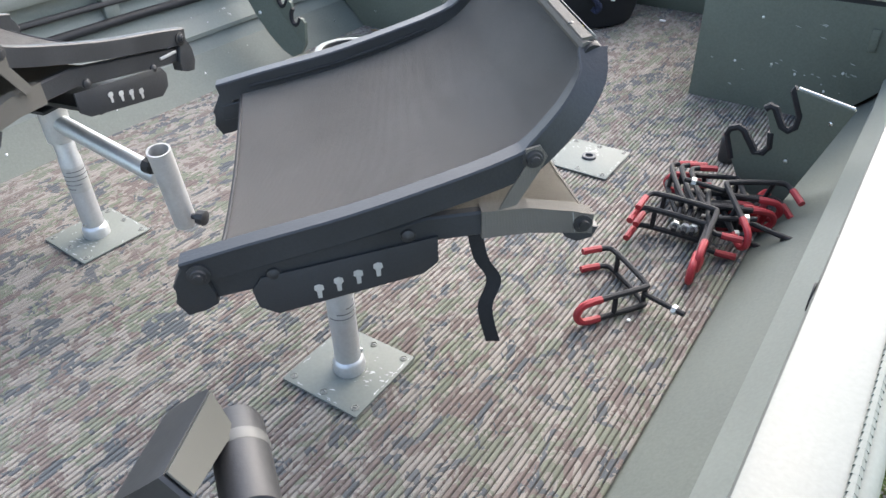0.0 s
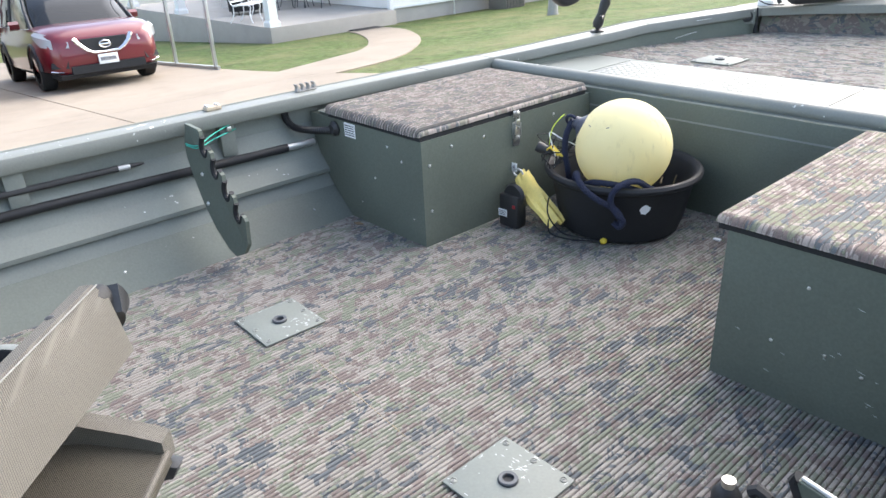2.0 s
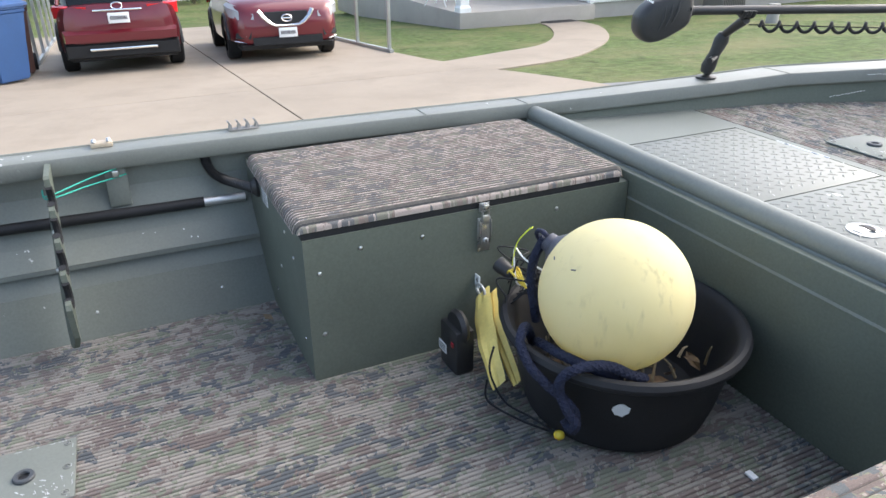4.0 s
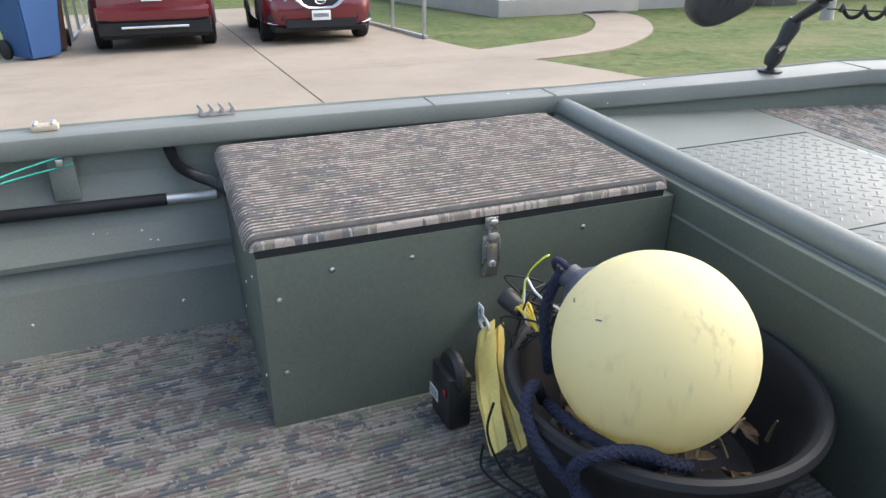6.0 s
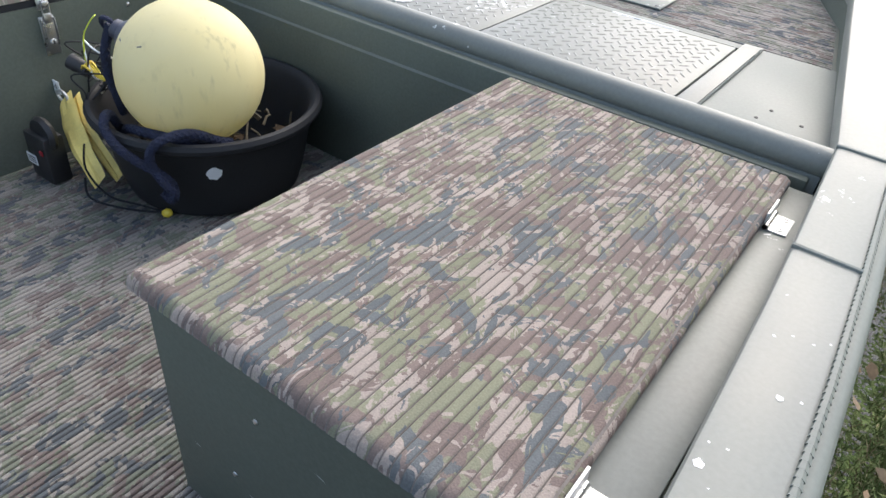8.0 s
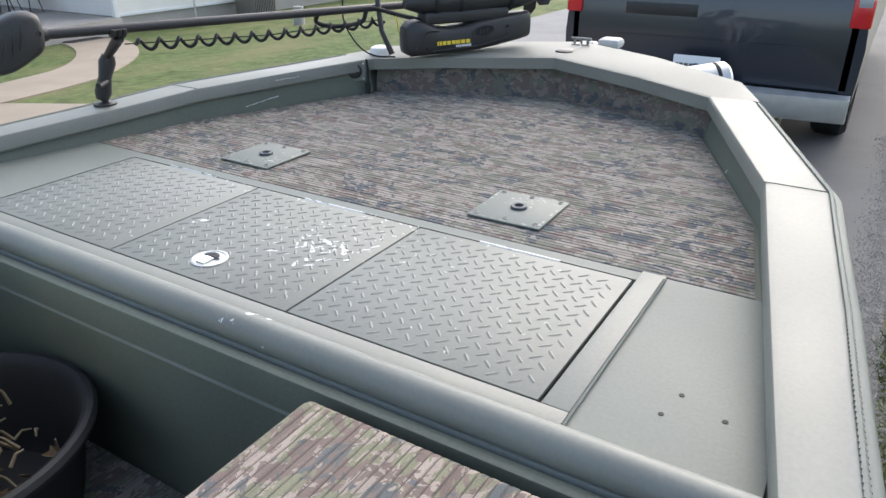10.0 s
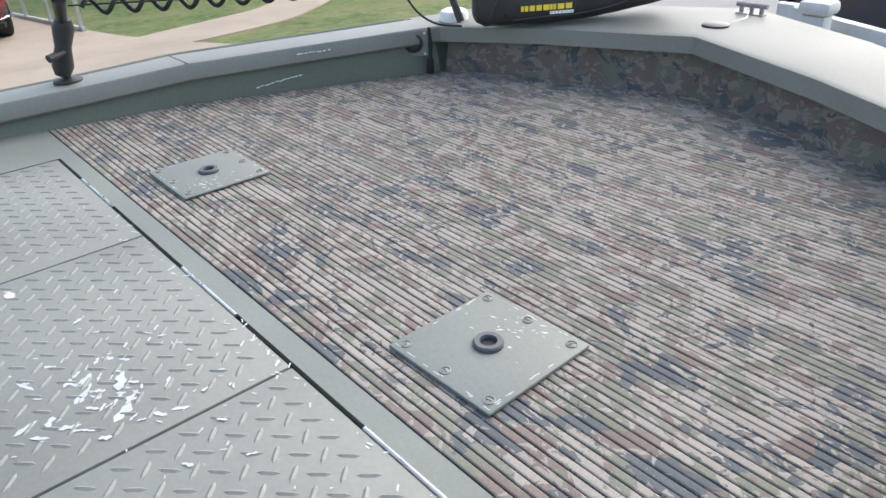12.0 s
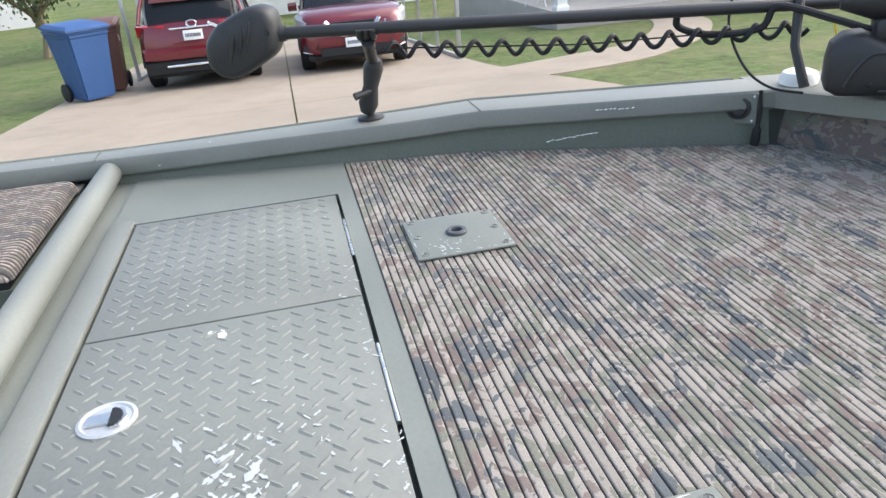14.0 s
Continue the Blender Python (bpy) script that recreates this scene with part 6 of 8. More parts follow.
for u, z in ((-0.11, -0.057), (-0.092, 0.013), (0.0, -0.03), (-0.015, 0.04), (0.016, 0.01)):
    bm = lathe(bm_new(), ((0.008, -0.002), (0.008, 0.0015), (0.0065, 0.0025), (0.005, 0.0), (0, -0.001)), 14, Matrix.Translation(M @ Vector((u, 0.049, z)) + S0) @ M @ pose(0, 0, 0, -90, 0, 0))
    part("screw_hole", bm, RUBBER, head)
bars("marking", head, Matrix.Translation(M @ Vector((-0.106, 0.0375, 0.028)) + S0) @ M @ pose(0, 0, 0, -70, 0, 0) @ pose(0, 0, 0, 0, 0, 27), 0.064, 0.008, 1, LABEL, 0.9, 9)
bm = tube(bm_new(), [S0 + ax * -0.01, S0 + ax * 0.03, S0 + ax * 0.05], [0.024, 0.024, 0.019], 16)
part("head_collar", bm, PLASTIC, head)
# ball mount on the rail
mount = thing("ball_mount", "black double-ball clamp mount on the rail holding the shaft", "clamp mount")
base = Vector((-2.228, 3.985, rail_z(3.985)))
top = along(3.985) - Vector((0, 0, 0.03))
bm = lathe(bm_new(), ((0.038, 0), (0.038, 0.006), (0.03, 0.009), (0.012, 0.012), (0.011, 0.022)), 24, Matrix.Translation(base))
part("foot", bm, PLASTIC, mount)
j1, j2 = base + Vector((0.004, -0.004, 0.04)), base + Vector((0.03, 0.02, 0.15))
for c in (j1, j2):
    bm = bm_new()
    bmesh.ops.create_uvsphere(bm, u_segments=16, v_segments=10, radius=0.021, matrix=Matrix.Translation(c))
    part("ball", bm, RUBBER, mount)
dirn = (j2 - j1).normalized()
bm = tube(bm_new(), [j1 - dirn * 0.02, j1 + dirn * 0.005, (j1 + j2) / 2, j2 - dirn * 0.005, j2 + dirn * 0.02], [0.02, 0.028, 0.021, 0.028, 0.02], 14)
part("arm", bm, PLASTIC, mount)
bm = tube(bm_new(), [(j1 + j2) / 2 + Vector((0.01, 0.0, -0.01)), (j1 + j2) / 2 + Vector((0.03, -0.05, -0.018))], [0.009, 0.011], 8)
part("wing_knob", bm, PLASTIC, mount)
bm = tube(bm_new(), [j2 + Vector((0, 0, 0.01)), top], [0.014, 0.018], 12)
part("stem", bm, PLASTIC, mount)
bm = bm_new()
arc = [along(3.985) + (M @ Vector((0, 0.021 * math.cos(a), 0.021 * math.sin(a)))) for a in (math.pi + math.pi * k / 10 for k in range(11))]
for off in (-0.016, 0.0, 0.016):
    tube(bm, [p + ax * off for p in arc], 0.009, 8)
part("cradle", bm, PLASTIC, mount)
# coiled cable under the shaft
coil = []
n = 15 * 16
for i in range(n + 1):
    y = 4.03 + 0.98 * i / n
    sag = 0.055 + 0.012 * math.sin(math.pi * i / n)
    a = 2 * math.pi * i / 16
    coil.append(along(y) + M @ Vector((0, 0.016 * math.cos(a), -sag + 0.017 * math.sin(a))))
bm = tube(bm_new(), coil, 0.0062, 7)
part("coil_cable", bm, RUBBER, tm, "black coiled cable")
bm = tube(bm_new(), [along(4.0) + Vector((0, 0, -0.05)), along(4.5) + Vector((0, 0, -0.067)), along(5.0) + Vector((0, 0, -0.05))], 0.0022, 6)
part("straight_cable", bm, RUBBER, tm)
# mount body on the platform
P0, P1 = Vector((-1.63, 4.995, 0.565)), Vector((-1.31, 5.47, 0.575))
pd = (P1 - P0)
pd.normalize()
ps = pd.cross(Vector((0, 0, 1))).normalized()
MP = Matrix((pd, ps, Vector((0, 0, 1)))).transposed().to_4x4()
MP.translation = P0
rows = []
for u, w, h0, h1 in ((-0.035, 0.02, 0.03, 0.085), (-0.028, 0.045, 0.012, 0.118), (-0.005, 0.062, 0.0, 0.138), (0.03, 0.07, 0.0, 0.142), (0.065, 0.07, 0.0, 0.13), (0.1, 0.068, 0.0, 0.114), (0.16, 0.068, 0.0, 0.107), (0.22, 0.07, 0.002, 0.11), (0.28, 0.072, 0.003, 0.121), (0.34, 0.07, 0.008, 0.128), (0.39, 0.069, 0.014, 0.135), (0.44, 0.067, 0.022, 0.139), (0.49, 0.062, 0.028, 0.142), (0.525, 0.056, 0.034, 0.144), (0.541, 0.05, 0.038, 0.143)):
    ringp = []
    for k in range(22):
        a = 2 * math.pi * k / 22
        c, s_ = math.cos(a), math.sin(a)
        yy = w * math.copysign(abs(c) ** 0.5, c)
        zz = (h0 + h1) / 2 + (h1 - h0) / 2 * math.copysign(abs(s_) ** 0.6, s_)
        ringp.append(MP @ Vector((u, yy, zz)))
    rows.append(ringp)
bm = loft(bm_new(), rows)
pod = part("mount_body", bm, PLASTIC, tm, "moulded black bow mount housing")
eye_ = [(0.305 + 0.045 * math.cos(a) + 0.012 * math.sin(a), 0.083 + 0.021 * math.sin(a)) for a in (2 * math.pi * k / 18 for k in range(18))]
bm = loft(bm_new(), [[MP @ Vector((0.305 + (u - 0.305) * k, d, 0.083 + (z - 0.083) * k)) for u, z in eye_] for k, d in ((1.16, 0.0695), (1.1, 0.0745), (0.98, 0.0745), (0.9, 0.0705))], caps=False)
rc = part("hand_grip", bm, PLASTIC, pod, "moulded oval grip recess")
bm = prism(bm_new(), [(0.305 + (u - 0.305) * 0.93, 0.083 + (z - 0.083) * 0.93) for u, z in eye_], 0.003, MP @ pose(0, 0.0705, 0, 90, 0, 0))
part("recess", bm, RUBBER, rc)
for k in range(3):
    bm = tube(bm_new(), [MP @ Vector((0.285 + k * 0.016, 0.0725, 0.07 + 0.004 * k)), MP @ Vector((0.292 + k * 0.016, 0.0725, 0.094 + 0.002 * k))], 0.0025, 6)
    part("grip_rib", bm, PLASTIC, rc)
bm = tube(bm_new(), spline([MP @ Vector(p) for p in ((0.07, 0.0705, 0.02), (0.15, 0.071, 0.024), (0.28, 0.0735, 0.028), (0.4, 0.0705, 0.05), (0.47, 0.062, 0.09), (0.5, 0.052, 0.125))], 5), 0.0028, 6)
part("crease", bm, PLASTIC, pod)
bm = tube(bm_new(), spline([MP @ Vector(p) for p in ((0.005, 0.064, 0.03), (0.022, 0.0705, 0.07), (0.05, 0.071, 0.1), (0.1, 0.0695, 0.1))], 5), 0.0045, 6)
part("nose_rib", bm, PLASTIC, pod)
for u, z in ((0.42, 0.095), (0.05, 0.035)):
    bm = bm_new()
    rivet(bm, MP @ Vector((u, 0.0685, z)), 0.007, MP.to_3x3() @ Vector((0, 1, 0)))
    part("bolt", bm, RUBBER, pod)
bars("maker_mark", pod, MP @ pose(0.165, 0.0715, 0.05, 90, 0, 0) @ pose(0, 0, 0, 0, 180, 0), 0.15, 0.016, 1, YELLOW, 0.95, 2)
bars("model_mark", pod, MP @ pose(0.21, 0.0715, 0.034, 90, 0, 0) @ pose(0, 0, 0, 0, 180, 0), 0.07, 0.009, 1, LABEL, 0.95, 4)
# motor pod and propeller lie on top
top0, top1 = MP @ Vector((-0.02, 0.0, 0.205)), MP @ Vector((0.62, 0.0, 0.205))
rad = (0.02, 0.045, 0.056, 0.058, 0.058, 0.055, 0.05, 0.052, 0.04, 0.018)
bm = tube(bm_new(), [top0.lerp(top1, k / 9) for k in range(10)], list(rad), 22)
mot = part("motor_housing", bm, PLASTIC, tm, "black lower motor unit")
for f in (0.18, 0.35, 0.72):
    bm = tube(bm_new(), [top0.lerp(top1, f), top0.lerp(top1, f + 0.02)], 0.0605, 22)
    part("band", bm, RUBBER, mot)
for k in range(3):
    bm = prism(bm_new(), [(0.0, -0.012), (0.06, -0.03), (0.115, -0.02), (0.12, 0.01), (0.07, 0.03), (0.0, 0.014)], 0.005, Matrix.Translation(top0.lerp(top1, 0.95)) @ MP.to_3x3().to_4x4() @ pose(0, 0, 0, 120 * k + 20, 0, 0) @ pose(0, 0, 0, 0, -90, 0) @ pose(0, 0, 0, 30, 0, 0))
    part("propeller_blade", bm, PLASTIC, mot)
bm = box(bm_new(), (0.05, -0.045, 0.12), (0.44, 0.045, 0.17), 0.012, MP)
part("cradle", bm, PLASTIC, tm)
# upright strut, loom and loops by the housing
bm = tube(bm_new(), [(-1.7, 4.965, 0.57), (-1.745, 4.96, 0.66), (-1.775, 4.98, 0.78)], [0.012, 0.011, 0.012], 10)
part("strut", bm, PLASTIC, tm)
bm = tube(bm_new(), spline([(-1.86, 4.86, 0.79), (-1.85, 4.85, 0.7), (-1.8, 4.87, 0.61), (-1.74, 4.9, 0.57), (-1.66, 4.93, 0.568)], 6), 0.0035, 6)
part("thin_cable", bm, RUBBER, tm)
bm = tube(bm_new(), spline([(-1.86, 4.72, 0.76), (-1.9, 4.74, 0.71), (-1.85, 4.8, 0.69), (-1.8, 4.9, 0.7), (-1.78, 4.93, 0.75), (-1.7, 5.02, 0.72), (-1.6, 5.05, 0.7)], 6), 0.009, 8)
part("cable_loop", bm, RUBBER, tm)
bm = tube(bm_new(), spline([(-1.74, 5.05, 0.72), (-1.735, 5.06, 0.68), (-1.74, 5.07, 0.64)], 5), 0.003, 6)
part("yellow_tie", bm, YELLOW, tm)
puck = thing("gps_puck", "white plastic antenna puck on the bow corner", "antenna")
bm = lathe(bm_new(), ((0.0, 0.0), (0.045, 0.0), (0.046, 0.018), (0.04, 0.03), (0.025, 0.036), (0.0, 0.037)), 28)
part("dome", bm, WHITE, puck)
puck.matrix_world = pose(-1.815, 5.04, 0.548)
# round socket on the side wall
sock = thing("power_socket", "black round power socket on a painted bracket", "socket")
bm = box(bm_new(), (-0.045, -0.004, -0.05), (0.045, 0.004, 0.03), 0.002)
part("bracket", bm, PAINT, sock)
bm = lathe(bm_new(), ((0.031, 0.004), (0.03, 0.012), (0.024, 0.014), (0.02, 0.008), (0.0, 0.008)), 24, pose(0, 0, -0.008, 90, 0, 0))
part("socket_ring", bm, PLASTIC, sock)
bm = bm_new()
for k in range(3):
    box(bm, (-0.003, -0.0135, 0.004), (0.003, -0.008, 0.02), 0, pose(0, 0, -0.008, 0, 120 * k, 0))
part("socket_spokes", bm, PLASTIC, sock)
for dx, dz in ((-0.036, 0.022), (0.036, 0.022), (-0.036, -0.042), (0.036, -0.042)):
    bm = bm_new()
    rivet(bm, (dx, -0.004, dz), 0.004, (0, -1, 0))
    part("screw", bm, STEEL, sock)
bm = tube(bm_new(), spline([(0.05, -0.006, 0.04), (0.055, -0.01, -0.01), (0.052, -0.012, -0.06), (0.05, -0.012, -0.1)], 5), [0.005] * 10 + [0.011] * 6, 8)
part("plug_lead", bm, RUBBER, sock)
sock.matrix_world = pose(-1.85, 4.9, 0.505, 0, 0, 42)

# trailer winch stand and jack in front of the bow
tr = thing("boat_trailer", "galvanised boat trailer with a winch stand under the bow", "trailer")
for s in (-1, 1):
    bm = tube(bm_new(), [(XC + s * 0.7, STERN, -0.2), (XC + s * 0.7, 4.2, -0.2), (XC + s * 0.12, 6.4, -0.2)], 0.04, 8)
    part("frame_rail", bm, GALV, tr)
    bm = lathe(bm_new(), ((0.13, -0.09), (0.24, -0.09), (0.26, -0.06), (0.26, 0.06), (0.24, 0.09), (0.13, 0.09)), 26, pose(XC + s * 1.2, 0.6, -0.378, 0, 90, 0))
    part("tyre", bm, RUBBER, tr)
bm = tube(bm_new(), [(XC, 6.2, -0.2), (XC, 7.35, -0.2)], 0.045, 8)
part("tongue", bm, GALV, tr)
bm = tube(bm_new(), [(XC, 5.95, -0.2), (XC, 5.8, 0.3)], 0.04, 8)
part("winch_post", bm, GALV, tr)
bm = box(bm_new(), (-1.27, 6.28, -0.3), (-1.18, 6.36, 0.44), 0.015)
jk = part("tongue_jack", bm, DULL_WHITE, tr, "white tongue jack with a pale cap")
bm = box(bm_new(), (-1.285, 6.265, 0.44), (-1.165, 6.375, 0.492), 0.02)
part("jack_cap", bm, DULL_WHITE, jk)
bm = prism(bm_new(), [(-1.42, 0.26), (-0.98, 0.24), (-0.975, 0.375), (-0.99, 0.39), (-1.17, 0.41), (-1.29, 0.42), (-1.35, 0.45), (-1.42, 0.45)], 0.05, pose(0, 6.42, 0, 90, 0, 0), 0.012)
part("winch_guard", bm, DULL_WHITE, tr, "white plastic guard")
DRUM = pose(-0.7, 6.3, 0.315, 0, 82, 35)
bm = lathe(bm_new(), ((0.0, -0.1), (0.08, -0.1), (0.092, -0.085), (0.092, 0.09), (0.08, 0.105), (0.0, 0.105)), 28, DRUM)
dr = part("winch_drum", bm, ALU_DULL, tr, "pale grey winch drum")
bm = lathe(bm_new(), ((0.093, 0.03), (0.096, 0.04), (0.093, 0.05)), 28, DRUM)
part("drum_band", bm, RUBBER, dr)
for dz in (0.0, -0.05):
    bm = tube(bm_new(), [(-1.08, 6.4, 0.3 + dz), (-0.72, 6.32, 0.27 + dz)], 0.012, 8)
    part("strut_rod", bm, GALV, tr)
bm = tube(bm_new(), [(-0.7, 6.3, 0.25), (-0.95, 6.3, -0.18)], 0.03, 8)
part("drum_bracket", bm, GALV, tr)

# all of the boat was laid out in hull units of 0.89 m
for ob in list(bpy.data.objects):
    if ob.parent is None and ob.type in ("MESH", "EMPTY"):
        ob.matrix_basis = Matrix.Scale(0.89, 4) @ ob.matrix_basis

# ---------------------------------------------------------------- ground and surroundings
def ground_z(x):
    return -0.58 + 0.075 * max(-24, min(0, x + 2))


def sheet(name, material, poly, lift, label, category):
    """A flat sheet that follows the slope of the ground."""
    bm = bm_new()
    bm.faces.new([bm.verts.new((x, y, ground_z(x) + lift)) for x, y in poly])
    return tagged(part(name, bm, material, smooth=False), label, category, kind="structure")


bm = bm_new()
xs = [-400, -60, -26, -24, -20, -16, -12, -8, -4, -2, 4, 20, 400]
grid = [[bm.verts.new((x, y, ground_z(x))) for y in (-400, -40, 0, 40, 400)] for x in xs]
for a, b in zip(grid, grid[1:]):
    for k in range(4):
        bm.faces.new((a[k], b[k], b[k + 1], a[k + 1]))
tagged(part("ground", bm, GRASS), "green spring lawn sloping away from the boat", "lawn", kind="structure")
sheet("road", ASPHALT, [(0.28, -30), (0.28, 60), (-1.9, 60), (-1.9, -30)], 0.012, "worn grey asphalt strip under the boat and truck", "road")
bm = bm_new()
for poly in ([(-1.9, -30), (-1.9, 60), (-5.2, 60), (-6.14, 15.2), (-6.39, 13.55), (-6.6, 10.5), (-6.8, 8.5), (-7.3, 6.75), (-2.61, 6.8), (-2.61, -30)],):
    bm.faces.new([bm.verts.new((x, y, ground_z(x) + 0.012)) for x, y in poly])
tagged(part("road_apron", bm, LANE, smooth=False), "pale grey paved lane beside the lawn", "road", kind="structure")

drive = thing("driveway", "stained tan concrete driveway of jointed slabs", "driveway", kind="structure")
def drive_edge(x):
    """The front edge of the concrete, flaring towards the lane."""
    return float(np.interp(x, (-23, -13.6, -11, -9.4, -8, -6, -2.6), (6.3, 6.3, 6.4, 6.62, 6.95, 7.2, 7.3)))


for x0, x1 in ((-2.6, -9.396), (-9.404, -13.597), (-13.603, -17.997), (-18.003, -23)):
    for y0, front in ((-0.3, False), (3.372, True)):
        bm = bm_new()
        loft(bm, [[(x, y0, ground_z(x) - 0.05), (x, y1, ground_z(x) - 0.05), (x, y1, ground_z(x) + 0.025), (x, y0, ground_z(x) + 0.025)] for x, y1 in ((x0 + (x1 - x0) * k / 8, drive_edge(x0 + (x1 - x0) * k / 8) if front else 3.352) for k in range(9))])
        part("slab", bm, CONCRETE, drive, smooth=False)
walkway = thing("garden_path", "curved tan concrete garden path across the lawn", "path", kind="structure")
left = spline([(-10.4, 6.3, 0), (-11.0, 7.9, 0), (-11.45, 8.9, 0), (-12.65, 9.98, 0), (-14.5, 11.1, 0), (-16.2, 11.8, 0)], 4)
right = spline([(-9.05, 6.3, 0), (-9.4, 8.0, 0), (-10.2, 9.2, 0), (-11.7, 10.65, 0), (-14.0, 12.1, 0), (-15.9, 12.7, 0)], 4)
rows = [[(a.x, a.y, ground_z(a.x) - 0.05), (c.x, c.y, ground_z(c.x) - 0.05), (c.x, c.y, ground_z(c.x) + 0.02), (a.x, a.y, ground_z(a.x) + 0.02)] for a, c in zip(left, right)]
part("path_slab", loft(bm_new(), rows), CONCRETE, walkway, smooth=False)

# gravel verge and rough grass on the starboard side
rnd = random.Random(21)
verts, faces = [], []
for i in range(11000):
    y = rnd.uniform(1.2, 8.5)
    x, r = 0.26 + 0.03 * math.sin(y * 1.9) + rnd.gauss(0, 0.062), rnd.uniform(0.003, 0.0085)
    z = -0.567 + r * 0.2
    b = len(verts)
    a0 = rnd.uniform(0, 6.28)
    for k in range(5):
        a = a0 + k * 1.2566
        verts.append((x + r * math.cos(a) * rnd.uniform(0.7, 1.2), y + r * math.sin(a) * rnd.uniform(0.7, 1.2), z - r * 0.3))
    verts.append((x, y, z + r * rnd.uniform(0.3, 0.7)))
    faces += [(b + k, b + (k + 1) % 5, b + 5) for k in range(5)]
me = bpy.data.meshes.new("gravel")
me.from_pydata(verts, [], faces)
me.materials.append(GRAVEL)
tagged(new("gravel", me), "loose grey gravel along the edge of the asphalt", "gravel", kind="stuff")
verts, faces = [], []
for i in range(150000):
    y = rnd.uniform(1.2, 9.5)
    edge = 0.34 + 0.04 * math.sin(y * 2.3) + 0.03 * math.sin(y * 7.1)
    x = edge + abs(rnd.gauss(0, 0.5)) - 0.02
    thin = noise.noise(Vector((x * 3.1, y * 3.1, 0))) + 0.5 * noise.noise(Vector((x * 9, y * 9, 2)))
    if thin < -0.8 or (x < edge + 0.05 and rnd.random() < 0.6):
        continue
    h = rnd.uniform(0.015, 0.045) * (1 + 0.8 * max(-0.5, thin))
    a, w = rnd.uniform(0, 6.28), rnd.uniform(0.001, 0.0024)
    lx, ly = rnd.gauss(0, 0.75) * h, rnd.gauss(0, 0.75) * h
    b = len(verts)
    c, s = math.cos(a) * w, math.sin(a) * w
    verts += [(x - c, y - s, -0.582), (x + c, y + s, -0.582), (x + lx * 0.4 + c * 0.8, y + ly * 0.4 + s * 0.8, -0.58 + h * 0.6), (x + lx * 0.4 - c * 0.8, y + ly * 0.4 - s * 0.8, -0.58 + h * 0.6), (x + lx, y + ly, -0.58 + h)]
    faces += [(b, b + 1, b + 2, b + 3), (b + 3, b + 2, b + 4)]
me = bpy.data.meshes.new("grass")
me.from_pydata(verts, [], faces)
me.materials.append(BLADE)
tagged(new("grass", me), "tufts of rough green grass beside the boat", "grass", kind="stuff")
bm = bm_new()
for i in range(70):
    x, y, s = rnd.uniform(0.3, 1.1), rnd.uniform(1.5, 7), rnd.uniform(0.015, 0.035)
    m = Matrix.Translation((x, y, -0.55)) @ Euler((rnd.uniform(-0.5, 0.5), rnd.uniform(-0.5, 0.5), rnd.uniform(0, 6))).to_matrix().to_4x4()
    bm.faces.new([bm.verts.new(m @ Vector(c)) for c in ((-s, 0, 0), (-s * 0.3, -s * 0.5, s * 0.15), (s * 0.5, -s * 0.3, 0), (s, 0, s * 0.2), (s * 0.2, s * 0.5, 0.1 * s), (-s * 0.5, s * 0.4, 0.2 * s))])
tagged(part("fallen_leaves", bm, LEAF), "dry brown leaves on the grass", "leaves", kind="stuff")
bm = tube(bm_new(), spline([(0.42, 2.18, -0.53), (0.375, 2.15, -0.52), (0.355, 2.08, -0.52), (0.39, 2.02, -0.53), (0.435, 2.03, -0.54)], 6), 0.002, 5)
tagged(part("orange_string", bm, mat("orange_string", (0.6, 0.2, 0.05), 0.7)), "curl of orange string in the grass", "string")


# ---------------------------------------------------------------- vehicles
def wheel(parent, x, y, r, w, side):
    m = pose(x, y, r, 90, 0, 0)
    bm = lathe(bm_new(), ((r * 0.62, -w / 2), (r * 0.93, -w / 2), (r, -w * 0.36), (r, w * 0.36), (r * 0.93, w / 2), (r * 0.62, w / 2)), 28, m)
    t = part("wheel", bm, RUBBER, parent)
    bm = lathe(bm_new(), ((0.0, side * w * 0.3), (r * 0.2, side * w * 0.34), (r * 0.6, side * w * 0.2), (r * 0.63, side * w * 0.48), (r * 0.66, side * w * 0.48)), 28, m)
    part("rim", bm, ALU_DULL, t)
    bm = bm_new()
    for k in range(5):
        box(bm, (-r * 0.06, r * 0.1, side * w * 0.3), (r * 0.06, r * 0.6, side * w * 0.42), 0.006, m @ pose(0, 0, 0, 0, 0, 72 * k))
    part("spokes", bm, ALU, t)


